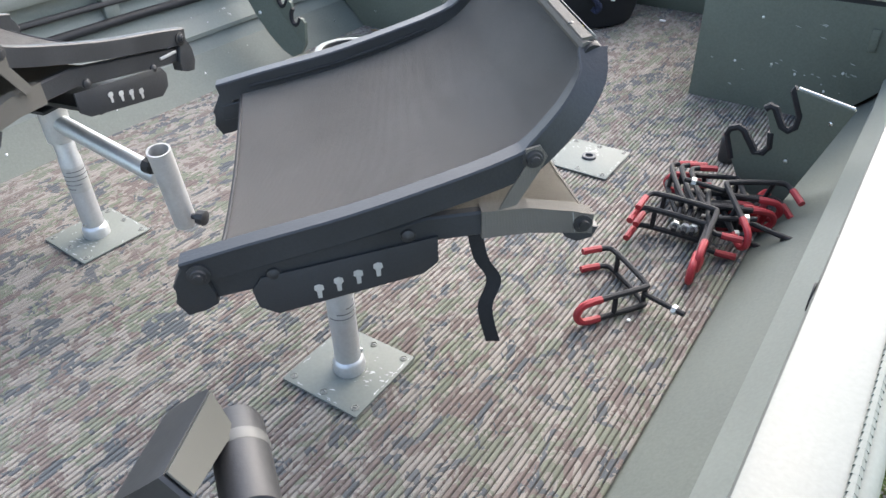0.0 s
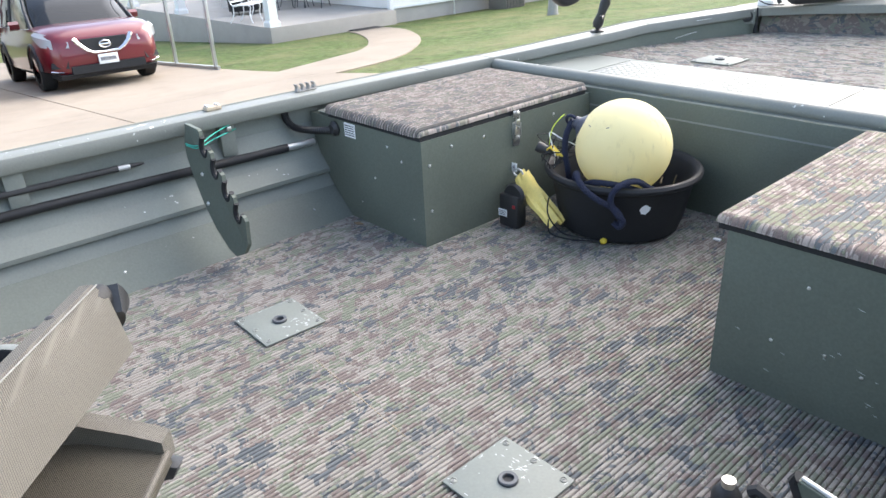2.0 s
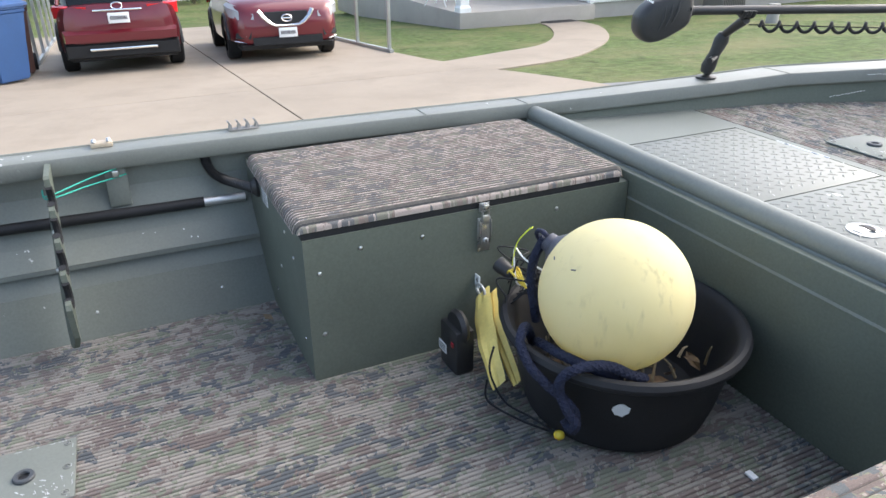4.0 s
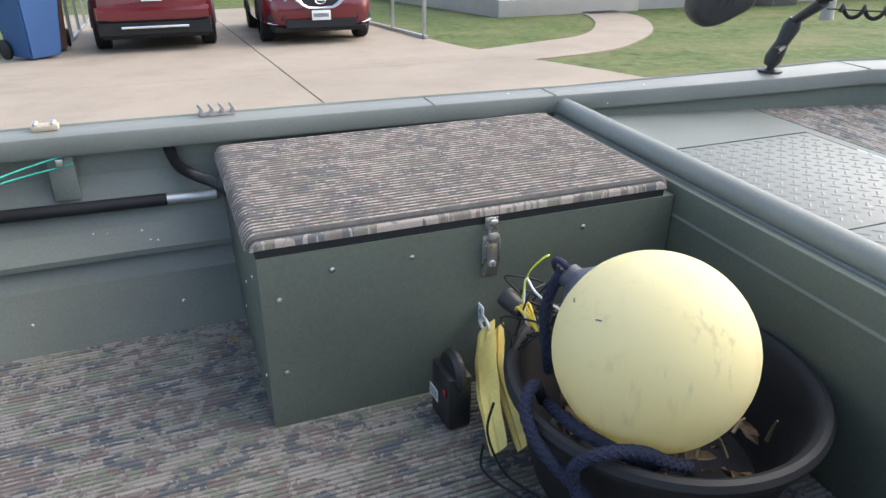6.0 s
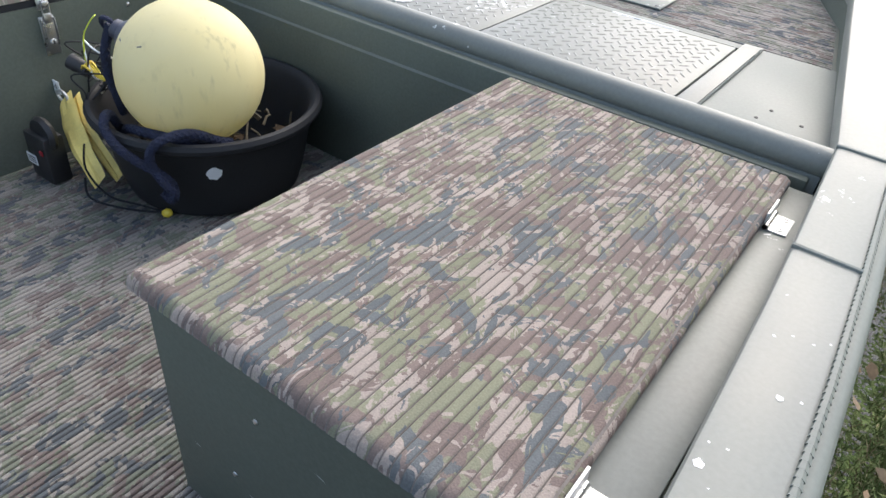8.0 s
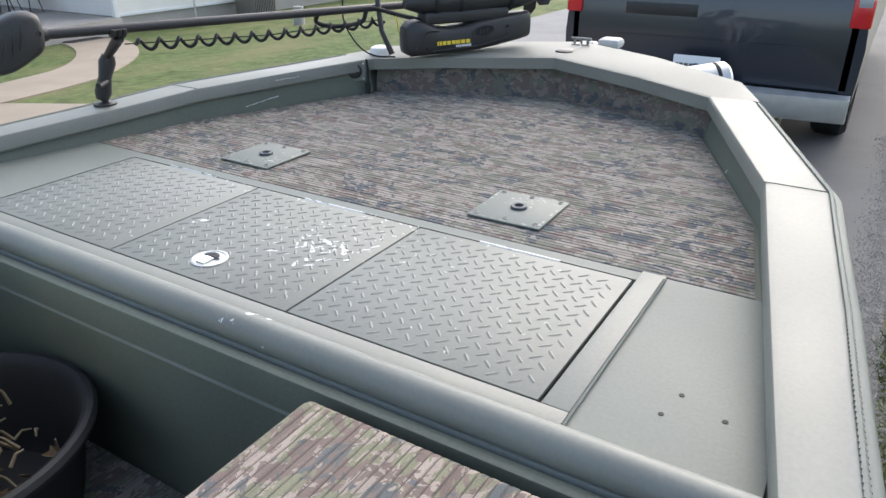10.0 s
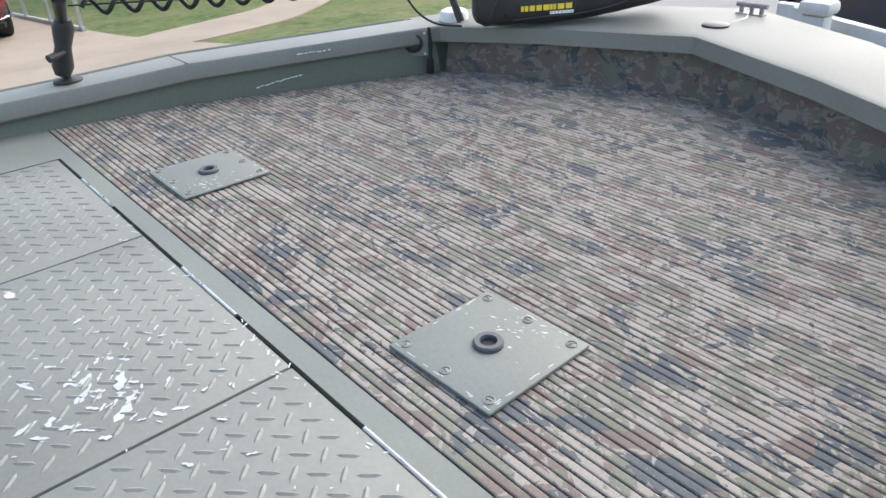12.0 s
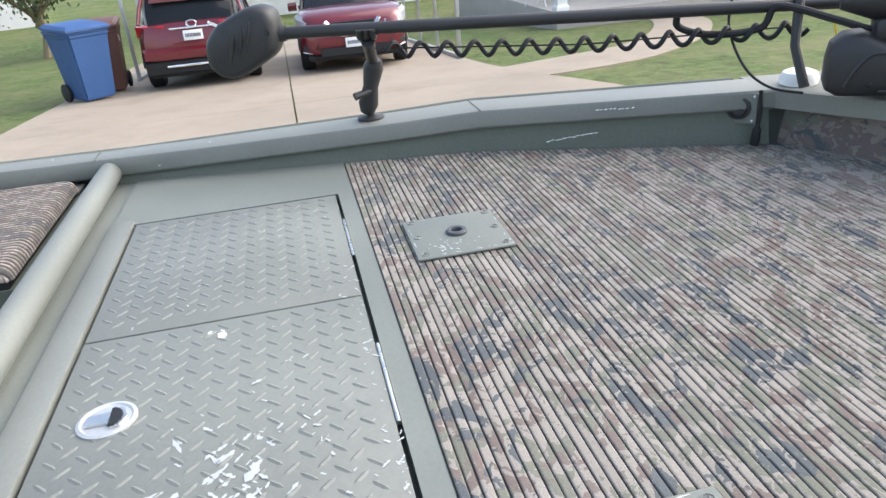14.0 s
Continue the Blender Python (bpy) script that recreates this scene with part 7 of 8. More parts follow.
def suv(name, label, facing):
    """A mid-size sport utility car, nose towards +x."""
    car = thing(name, label, "car", "parked red cars")
    # stations: x, half width, sill height, belt height
    st = ((-2.3, 0.66, 0.5, 0.92), (-2.26, 0.8, 0.36, 1.02), (-2.05, 0.9, 0.3, 1.06), (-1.4, 0.94, 0.26, 1.06), (-0.5, 0.945, 0.25, 1.04), (0.5, 0.945, 0.25, 1.02), (1.0, 0.94, 0.25, 1.02),
          (1.4, 0.94, 0.26, 1.03), (1.8, 0.93, 0.28, 1.0), (2.08, 0.9, 0.28, 0.95), (2.22, 0.85, 0.28, 0.89), (2.3, 0.78, 0.29, 0.82), (2.34, 0.7, 0.32, 0.74))
    rows = []
    for x, w, s0, b0 in st:
        half_ring = [(w * 0.86, s0), (w * 0.97, s0 + 0.06), (w, s0 + (b0 - s0) * 0.4), (w * 0.985, s0 + (b0 - s0) * 0.7), (w * 0.93, b0 - 0.02), (w * 0.8, b0 + 0.015), (w * 0.4, b0 + 0.03)]
        rows.append([(x, y, z) for y, z in half_ring] + [(x, -y, z) for y, z in half_ring[::-1]])
    part("body", loft(bm_new(), rows), RED_CAR, car, "glossy dark red body", angle=40)
    gh = ((-2.2, 0.7, 0.62, 1.05, 1.1), (-2.0, 0.8, 0.66, 1.06, 1.5), (-1.6, 0.84, 0.68, 1.05, 1.62), (-0.6, 0.85, 0.69, 1.03, 1.68), (0.2, 0.85, 0.68, 1.02, 1.66), (0.6, 0.85, 0.66, 1.02, 1.55), (1.0, 0.84, 0.72, 1.01, 1.3), (1.35, 0.8, 0.76, 0.99, 1.04))
    rows = []
    for x, wb, wt, zb, zt in gh:
        rows.append([(x, wb, zb - 0.03), (x, wb * 0.5 + wt * 0.5, zb + (zt - zb) * 0.6), (x, wt, zt - 0.03), (x, wt * 0.6, zt), (x, -wt * 0.6, zt), (x, -wt, zt - 0.03), (x, -wb * 0.5 - wt * 0.5, zb + (zt - zb) * 0.6), (x, -wb, zb - 0.03)])
    part("glasshouse", loft(bm_new(), rows), GLASS_DARK, car, "dark tinted glasshouse", angle=50)
    rows = []
    for x, wt, zt in ((-2.12, 0.6, 1.42), (-1.9, 0.66, 1.58), (-1.5, 0.685, 1.65), (-0.5, 0.695, 1.7), (0.2, 0.685, 1.675), (0.42, 0.66, 1.625)):
        rows.append([(x, wt, zt - 0.045), (x, wt * 0.96, zt - 0.005), (x, wt * 0.5, zt + 0.012), (x, -wt * 0.5, zt + 0.012), (x, -wt * 0.96, zt - 0.005), (x, -wt, zt - 0.045)])
    part("roof", loft(bm_new(), rows), RED_CAR, car, angle=40)
    for s in (-1, 1):
        for x0, z0, x1, z1 in ((1.36, 0.99, 0.42, 1.6), (-0.45, 1.03, -0.5, 1.66), (-2.2, 1.06, -1.95, 1.56)):
            y0 = s * 0.835
            bm = tube(bm_new(), [(x0, y0, z0), ((x0 + x1) / 2, s * 0.78, (z0 + z1) / 2), (x1, s * 0.69, z1)], 0.03, 8)
            part("pillar", bm, RED_CAR if x0 < -1 else PLASTIC, car)
        bm = tube(bm_new(), [(-1.7, s * 0.62, 1.7), (-0.5, s * 0.63, 1.745), (0.1, s * 0.62, 1.72)], 0.015, 8)
        part("roof_rail", bm, ALU_DULL, car)
        rows = [[(0.78 + dx, s * (0.9 + dy * 0.17), 1.02 + dz) for dx, dz in ((0.0, -0.02), (0.1, 0.0), (0.12, 0.08), (0.05, 0.13), (-0.01, 0.1))] for dy in (0.1, 0.5, 1.0)]
        part("mirror", loft(bm_new(), rows), RED_CAR if facing > 0 else PLASTIC, car)
        for x in (-1.4, 1.42):
            wheel(car, x, s * 0.83, 0.35, 0.23, s)
            bm = bm_new()
            arc = [(x + 0.41 * math.cos(a), s * 0.93, 0.36 + 0.4 * math.sin(a)) for a in (math.pi * k / 12 for k in range(13))]
            tube(bm, arc, 0.03, 6)
            part("arch_trim", bm, PLASTIC, car)
        # lights
        bm = loft(bm_new(), [[(1.86, s * 0.945, 0.86), (1.84, s * 0.95, 0.93), (1.86, s * 0.9, 0.97)], [(2.11, s * 0.915, 0.74), (2.075, s * 0.925, 0.89), (2.05, s * 0.86, 0.95)], [(2.285, s * 0.78, 0.69), (2.25, s * 0.79, 0.83), (2.2, s * 0.74, 0.89)], [(2.355, s * 0.54, 0.69), (2.34, s * 0.54, 0.77), (2.28, s * 0.52, 0.82)]])
        part("headlight", bm, LAMP_GLASS, car, "clear swept-back headlight")
        bm = loft(bm_new(), [[(2.3, s * 0.62, 0.36), (2.36, s * 0.62, 0.38), (2.34, s * 0.6, 0.5), (2.28, s * 0.6, 0.5)], [(2.2, s * 0.86, 0.38), (2.27, s * 0.86, 0.4), (2.25, s * 0.84, 0.48), (2.18, s * 0.84, 0.48)]])
        fg = part("fog_recess", bm, RUBBER, car)
        bm = tube(bm_new(), [(2.31, s * 0.7, 0.43), (2.318, s * 0.71, 0.43)], 0.028, 12)
        part("fog_lamp", bm, LAMP_GLASS, fg)
        bm = tube(bm_new(), [(2.19, s * 0.865, 0.35), (2.29, s * 0.72, 0.325), (2.35, s * 0.5, 0.335)], 0.013, 8)
        part("chrome_lip", bm, CHROME, car)
        bm = loft(bm_new(), [[(-2.27, s * 0.44, 0.96), (-2.3, s * 0.44, 1.01), (-2.24, s * 0.44, 1.03)], [(-2.22, s * 0.72, 0.9), (-2.25, s * 0.74, 1.02), (-2.16, s * 0.74, 1.05)], [(-2.0, s * 0.92, 0.86), (-1.98, s * 0.925, 1.03), (-1.94, s * 0.89, 1.06)], [(-1.75, s * 0.95, 0.98), (-1.74, s * 0.95, 1.03), (-1.74, s * 0.92, 1.05)]])
        part("tail_light", bm, LAMP_RED, car, "red tail light")
        bm = tube(bm_new(), [(2.372, s * 0.004, 0.575), (2.372, s * 0.2, 0.58), (2.365, s * 0.29, 0.63), (2.355, s * 0.39, 0.73), (2.33, s * 0.45, 0.82)], [0.022, 0.026, 0.036, 0.042, 0.036], 8, flat=0.6)
        part("chrome_wing", bm, CHROME, car, "chrome grille wing")
    bm = loft(bm_new(), [[(2.335, y, 0.58 + max(0, abs(y) - 0.2) * 0.9), (2.365, y, 0.59 + max(0, abs(y) - 0.2) * 0.9), (2.345, y, 0.79), (2.3, y, 0.81)] for y in (-0.36, -0.25, -0.12, 0, 0.12, 0.25, 0.36)])
    gr = part("grille", bm, RUBBER, car, "black mesh grille")
    bm = tube(bm_new(), [(2.372, 0.085 * math.cos(a), 0.69 + 0.055 * math.sin(a)) for a in (2 * math.pi * k / 20 for k in range(20))], 0.011, 6, closed=True)
    box(bm, (2.368, -0.095, 0.677), (2.382, 0.095, 0.703), 0.004)
    part("badge", bm, CHROME, gr)
    bm = loft(bm_new(), [[(2.28, y, 0.24), (2.372, y * 0.97, 0.27), (2.372, y * 0.97, 0.39), (2.28, y, 0.42)] for y in (-0.6, -0.25, 0, 0.25, 0.6)])
    part("lower_grille", bm, RUBBER, car)
    bm = loft(bm_new(), [[(2.15, y, 0.2), (2.3, y * 0.95, 0.2), (2.34, y * 0.95, 0.27), (2.28, y, 0.29)] for y in (-0.8, -0.4, 0, 0.4, 0.8)])
    part("front_bumper", bm, RUBBER, car)
    bm = loft(bm_new(), [[(-2.15, y, 0.24), (-2.31, y * 0.97, 0.27), (-2.335, y * 0.97, 0.45), (-2.26, y, 0.5)] for y in (-0.85, -0.45, 0, 0.45, 0.85)])
    rb = part("rear_bumper", bm, RUBBER, car)
    bm = loft(bm_new(), [[(-2.2, y, 0.48), (-2.36, y * 0.97, 0.5), (-2.37, y * 0.97, 0.62), (-2.28, y, 0.68)] for y in (-0.84, -0.45, 0, 0.45, 0.84)])
    part("bumper_cover", bm, RED_CAR, rb)
    bm = box(bm_new(), (-2.355, -0.5, 0.36), (-2.325, 0.5, 0.4), 0.008)
    part("bright_strip", bm, CHROME, rb)
    bm = box(bm_new(), (-2.335, -0.36, 0.945), (-2.3, 0.36, 0.975), 0.008)
    part("tailgate_strip", bm, CHROME, car)
    bm = tube(bm_new(), [(-2.31, 0.08 * math.cos(a), 1.02 + 0.05 * math.sin(a)) for a in (2 * math.pi * k / 18 for k in range(18))], 0.01, 6, closed=True)
    part("rear_badge", bm, CHROME, car)
    for x, z, flip, b in ((2.385, 0.46, 90, 0), (-2.335, 0.84, -90, 1)):
        bm = box(bm_new(), (-0.155, -0.005, -0.078), (0.155, 0.005, 0.078), 0.003, pose(x, 0, z, 0, 0, flip))
        pl = part("number_plate", bm, LABEL, car, "white number plate")
        bars("plate_marks", pl, pose(x + (0.006 if flip > 0 else -0.006), 0, z, 90, 0, flip), 0.25, 0.07, 1, INK, 0.8, 6 + b, 0.001)
    bm = box(bm_new(), (-2.2, -0.8, 0.2), (2.15, 0.8, 0.36), 0.04)
    part("underbody", bm, RUBBER, car)
    return car


SLOPE = math.degrees(math.atan(0.075))
c1 = suv("sport_utility_car", "dark red sport utility car parked nose outwards under the carport", 1)
c1.matrix_world = pose(-14.8, 4.65, ground_z(-14.8) + 0.025, 0, -SLOPE, -3)
c2 = suv("sport_utility_car", "dark red sport utility car parked with its tail towards the boat", -1)
c2.matrix_world = pose(-15.0, 1.95, ground_z(-15.0) + 0.025, 0, SLOPE, 180)


def pickup():
    t = thing("pickup_truck", "dark blue pickup truck hitched in front of the boat", "pickup truck")
    y0 = 7.62
    bm = box(bm_new(), (-0.96, 0.0, 0.02), (0.96, 0.05, 0.62), 0.02)
    gate = part("tailgate", bm, NAVY_CAR, t, "dark blue tailgate")
    bm = box(bm_new(), (-0.6, -0.004, 0.3), (0.6, 0.001, 0.302))
    part("crease", bm, RUBBER, gate)
    bm = box(bm_new(), (-0.55, -0.006, 0.44), (-0.05, 0.001, 0.52), 0.002)
    part("badge_plate", bm, PLASTIC, gate)
    for s in (-1, 1):
        bm = loft(bm_new(), [[(s * 0.985, y, -0.05), (s * 1.0, y, 0.3), (s * 0.97, y, 0.62), (s * 0.9, y, 0.62), (s * 0.9, y, -0.05)] for y in (0.0, 0.6, 2.1)])
        part("bed_side", bm, NAVY_CAR, t)
        bm = box(bm_new(), (s * 0.88, -0.015, 0.43), (s * 1.0, 0.02, 0.61), 0.015)
        part("tail_lamp", bm, LAMP_RED, t, "red tail lamp")
        bm = box(bm_new(), (s * 0.9, -0.017, 0.55), (s * 0.99, 0.02, 0.61), 0.012)
        part("reverse_lamp", bm, LAMP_GLASS, t)
        wheel_y = 0.9
        m = pose(s * 0.86, wheel_y, -0.09, 0, 90, 0)
        bm = lathe(bm_new(), ((0.2, -0.12), (0.34, -0.12), (0.37, -0.08), (0.37, 0.08), (0.34, 0.12), (0.2, 0.12)), 28, m)
        tw = part("wheel", bm, RUBBER, t)
        bm = lathe(bm_new(), ((0.0, s * 0.09), (0.2, s * 0.06), (0.22, s * 0.11)), 24, m)
        part("rim", bm, ALU, tw)
    bm = loft(bm_new(), [[(x, -0.1 + abs(x) ** 3 * 0.06, -0.16), (x, -0.14 + abs(x) ** 3 * 0.06, -0.1), (x, -0.14 + abs(x) ** 3 * 0.06, 0.0), (x, -0.02, 0.02), (x, 0.02, -0.16)] for x in (-0.98, -0.9, -0.4, 0, 0.4, 0.9, 0.98)])
    bp = part("bumper", bm, ALU_DULL, t, "grey step bumper")
    bm = box(bm_new(), (-0.3, -0.145, 0.015), (0.3, -0.02, 0.024), 0.004)
    part("step_pad", bm, RUBBER, bp)
    bm = box(bm_new(), (-0.155, -0.008, -0.078), (0.155, 0.0, 0.078), 0.003, pose(0.02, -0.15, 0.13, -8, 0, 0))
    pl = part("number_plate", bm, LABEL, t, "white number plate")
    bars("plate_marks", pl, pose(0.02, -0.1595, 0.125, 82, 0, 0), 0.27, 0.075, 1, INK, 0.85, 13, 0.001)
    bm = box(bm_new(), (-0.014, -0.0095, -0.03), (0.014, -0.0075, 0.03), 0, pose(0.02, -0.15, 0.13, -8, 0, 0))
    part("plate_emblem", bm, BLUE_BIN, pl)
    bm = box(bm_new(), (-0.9, 0.05, -0.1), (0.9, 2.1, 0.1), 0.02)
    part("bed_floor", bm, RUBBER, t)
    rows = [[(-0.92, y, 0.6), (0.92, y, 0.6), (0.8, y + dy, z), (-0.8, y + dy, z)] for y, dy, z in ((2.1, 0.1, 1.12), (2.5, 0.1, 1.2), (3.6, -0.1, 1.18), (4.2, -0.4, 0.9))]
    part("cab", loft(bm_new(), rows), GLASS_DARK, t)
    bm = box(bm_new(), (-0.98, 2.1, -0.1), (0.98, 5.4, 0.6), 0.08)
    part("front_body", bm, NAVY_CAR, t)
    bm = tube(bm_new(), [(0.0, 0.3, -0.2), (0.0, -0.25, -0.2)], 0.03, 10)
    part("hitch_bar", bm, RUBBER, t)
    bm = tube(bm_new(), [(0.55, 0.3, -0.22), (0.58, -0.06, -0.22)], 0.03, 12)
    part("exhaust", bm, STEEL, t)
    t.matrix_world = pose(-1.07, 7.47, -0.11)
    return t


pickup()

# ---------------------------------------------------------------- bins, carport
def wheelie_bin(x, y, turn, material, label):
    b = thing("wheeled_bin", label, "wheeled bin", "wheeled bins")
    rows = [[(-w, -d, z), (w, -d, z), (w, d, z), (-w, d, z)] for w, d, z in ((0.22, 0.24, 0.04), (0.24, 0.27, 0.3), (0.26, 0.3, 0.6), (0.29, 0.34, 0.92), (0.31, 0.36, 0.94), (0.31, 0.36, 0.99))]
    bm = loft(bm_new(), rows)
    bmesh.ops.bevel(bm, geom=[e for e in bm.edges], offset=0.02, segments=2, affect="EDGES")
    part("tub", bm, material, b)
    bm = loft(bm_new(), [[(-0.32, -0.38, z), (0.32, -0.38, z), (0.32, 0.36, z + 0.03), (-0.32, 0.36, z + 0.03)] for z in (0.99, 1.02)] + [[(-0.27, -0.32, 1.06), (0.27, -0.32, 1.06), (0.27, 0.3, 1.09), (-0.27, 0.3, 1.09)]])
    lid = part("lid", bm, material, b)
    bm = tube(bm_new(), [(-0.28, 0.4, 0.98), (0.28, 0.4, 0.98)], 0.018, 8)
    part("handle", bm, material, b)
    for s in (-1, 1):
        bm = lathe(bm_new(), ((0.0, -0.03), (0.1, -0.03), (0.13, -0.02), (0.13, 0.02), (0.1, 0.03), (0, 0.03)), 18, pose(s * 0.25, 0.24, 0.13, 0, 90, 0))
        part("wheel", bm, RUBBER, b)
    bm = lathe(bm_new(), ((0.05, 0), (0.05, 0.003), (0.0, 0.003)), 20, pose(0.285, -0.1, 0.8, 0, 86, 0))
    part("round_mark", bm, LABEL, b)
    b.matrix_world = pose(x, y, ground_z(x) + 0.026, 0, 0, turn) @ Matrix.Scale(1.12, 4)


wheelie_bin(-12.75, 0.2, 130, BLUE_BIN, "blue wheeled refuse bin standing on the driveway")
wheelie_bin(-13.75, 0.3, 95, BROWN_BIN, "brown wheeled refuse bin behind the blue one")

port = thing("carport", "open carport frame of thin galvanised posts over the cars", "carport")
for y, x0 in ((6.28, -12.3), (0.5, -15.2)):
    for k in range(5):
        x = x0 - k * 1.78
        bm = box(bm_new(), (x - 0.03, y - 0.03, ground_z(x) + 0.02), (x + 0.03, y + 0.03, 1.0), 0.004)
        part("post", bm, GALV, port)
    x = x0 - 6.6
    bm = loft(bm_new(), [[(u, y - 0.03, ground_z(u) + 0.024), (u, y + 0.03, ground_z(u) + 0.024), (u, y + 0.03, ground_z(u) + 0.085), (u, y - 0.03, ground_z(u) + 0.085)] for u in (x0 + 0.12, x)])
    part("base_rail", bm, GALV, port)
for q in range(5):
    x = -12.3 - 1.78 * q
    bm = tube(bm_new(), [(x, 0.5 + 5.78 * k / 10, 1.0 + 0.75 * math.sin(math.pi * k / 10)) for k in range(11)], 0.028, 8)
    part("roof_bow", bm, GALV, port)
for y, z in ((0.5, 1.0), (3.39, 1.75), (6.28, 1.0)):
    bm = tube(bm_new(), [(-12.3, y, z), (-19.42, y, z)], 0.028, 8)
    part("purlin", bm, GALV, port)


# ---------------------------------------------------------------- houses
def siding(bm, y0, y1, z0, z1, x, course=0.105):
    """Lapped boards on a wall that faces +x; real steps."""
    n = round((z1 - z0) / course)
    rows = []
    for i in range(n):
        z = z0 + (z1 - z0) * i / n
        rows += [(x + 0.014, z), (x, z + (z1 - z0) / n - 0.002)]
    vs = [[bm.verts.new((px, y, z)) for px, z in rows] for y in (y0, y1)]
    for i in range(len(rows) - 1):
        bm.faces.new((vs[0][i], vs[1][i], vs[1][i + 1], vs[0][i + 1]))


house = thing("house", "white-sided bungalow with a corner porch", "house")
HX, HY0, HY1, HZ = -16.2, 13.4, 25.8, -1.63
bm = box(bm_new(), (HX - 9, HY0, HZ - 0.6), (HX - 0.03, HY1, HZ + 0.42))
part("foundation", bm, CONCRETE_GREY, house, "grey block foundation")
bm = bm_new()
siding(bm, HY0, HY1, HZ + 0.4, HZ + 3.0, HX)
part("front_siding", bm, SIDING, house, "white lapped vinyl siding", smooth=False)
bm = box(bm_new(), (HX - 9, HY0 + 0.02, HZ + 0.4), (HX - 0.01, HY1, HZ + 3.0))
part("wall_core", bm, SIDING, house)
bm = bm_new()
siding(bm, -3.2, 4.8, HZ + 0.4, HZ + 3.0, 0)
bmesh.ops.transform(bm, matrix=pose(HX - 4.8, HY0, 0, 0, 0, -90), verts=bm.verts[:])
part("side_siding", bm, SIDING, house, smooth=False)
bm = box(bm_new(), (HX - 0.08, HY0 - 0.03, HZ + 0.1), (HX + 0.035, HY0 + 0.1, HZ + 3.0), 0.005)
part("corner_board", bm, TRIM_WHITE, house)
bm = box(bm_new(), (HX - 0.02, HY0, HZ + 0.38), (HX + 0.03, HY1, HZ + 0.46), 0.005)
part("skirt_board", bm, TRIM_WHITE, house)
for yc, zc, w, h in ((19.3, HZ + 2.35, 1.0, 1.3), (22.6, HZ + 2.35, 1.0, 1.3)):
    bm = box(bm_new(), (HX - 0.02, yc - w / 2 - 0.06, zc - h / 2 - 0.06), (HX + 0.04, yc + w / 2 + 0.06, zc + h / 2 + 0.06), 0.005)
    wf = part("window", bm, TRIM_WHITE, house, "white-framed window with shutters")
    bm = box(bm_new(), (HX + 0.03, yc - w / 2, zc - h / 2), (HX + 0.045, yc + w / 2, zc + h / 2))
    part("pane", bm, GLASS_DARK, wf)
    for s in (-1, 1):
        bm = box(bm_new(), (HX + 0.01, yc + s * (w / 2 + 0.08), zc - h / 2), (HX + 0.05, yc + s * (w / 2 + 0.42), zc + h / 2), 0.004)
        part("shutter", bm, ALU_DULL, wf)
bm = prism(bm_new(), [(0.8, 0), (-4.6, 2.0), (-10, 0)], HY1 - HY0 + 0.9, pose(HX, (HY1 + HY0) / 2, HZ + 3.1, 90, 0, 0))
part("roof", bm, ROOF, house, "grey shingle roof")
# porch
bm = box(bm_new(), (HX - 9.6, 9.45, HZ - 0.6), (HX + 0.3, HY0 - 0.03, HZ + 0.38), 0.02)
part("porch_slab", bm, PORCH, house, "raised pale grey concrete porch")
bm = bm_new()
siding(bm, 10.9, HY0, HZ + 0.4, HZ + 3.0, HX - 5.2)
part("porch_wall", bm, SIDING, house, smooth=False)
for yc, w, z0, z1 in ((12.2, 0.9, HZ + 0.42, HZ + 2.45), (11.4, 0.6, HZ + 1.2, HZ + 2.4)):
    bm = box(bm_new(), (HX - 5.2, yc - w / 2 - 0.07, z0), (HX - 5.14, yc + w / 2 + 0.07, z1 + 0.07), 0.005)
    d = part("door" if w > 0.85 else "window", bm, TRIM_WHITE, house)
    bm = box(bm_new(), (HX - 5.15, yc - w / 2 + 0.1, max(z0 + 0.9, z0)), (HX - 5.125, yc + w / 2 - 0.1, z1 - 0.1))
    part("pane", bm, GLASS_DARK, d)
for x, y in ((HX + 0.12, 9.62), (HX - 5.2, 9.62), (HX - 9.0, 9.62)):
    bm = loft(bm_new(), [[(x - w, y - w, z), (x + w, y - w, z), (x + w, y + w, z), (x - w, y + w, z)] for w, z in ((0.15, HZ + 0.38), (0.15, HZ + 0.48), (0.115, HZ + 0.54), (0.105, HZ + 2.8), (0.14, HZ + 2.9), (0.14, HZ + 3.0))])
    part("porch_post", bm, TRIM_WHITE, house, "white tapered porch post", smooth=False)
bm = box(bm_new(), (HX - 9.3, 9.5, HZ + 2.97), (HX + 0.25, 9.74, HZ + 3.12), 0.01)
part("porch_beam", bm, TRIM_WHITE, house)
bm = box(bm_new(), (HX + 0.35, 11.7, ground_z(HX) + 0.02), (HX + 1.1, 12.6, ground_z(HX) + 0.075), 0.01)
tagged(part("door_mat", bm, RUBBER), "dark rubber mat on the garden path", "mat")
bm = box(bm_new(), (HX + 0.03, 15.25, HZ + 0.85), (HX + 0.25, 15.5, HZ + 1.25), 0.05)
gm = tagged(part("gas_meter", bm, ALU_DULL), "grey gas meter on the house wall", "gas meter")
bm = bm_new()
tube(bm, [(HX + 0.1, 15.5, HZ + 1.25), (HX + 0.1, 15.75, HZ + 1.3), (HX + 0.1, 15.75, HZ + 0.0)], 0.025, 8)
tube(bm, [(HX + 0.1, 15.15, HZ + 1.25), (HX + 0.1, 15.0, HZ + 1.25)], 0.025, 8)
part("pipe", bm, ALU_DULL, gm)
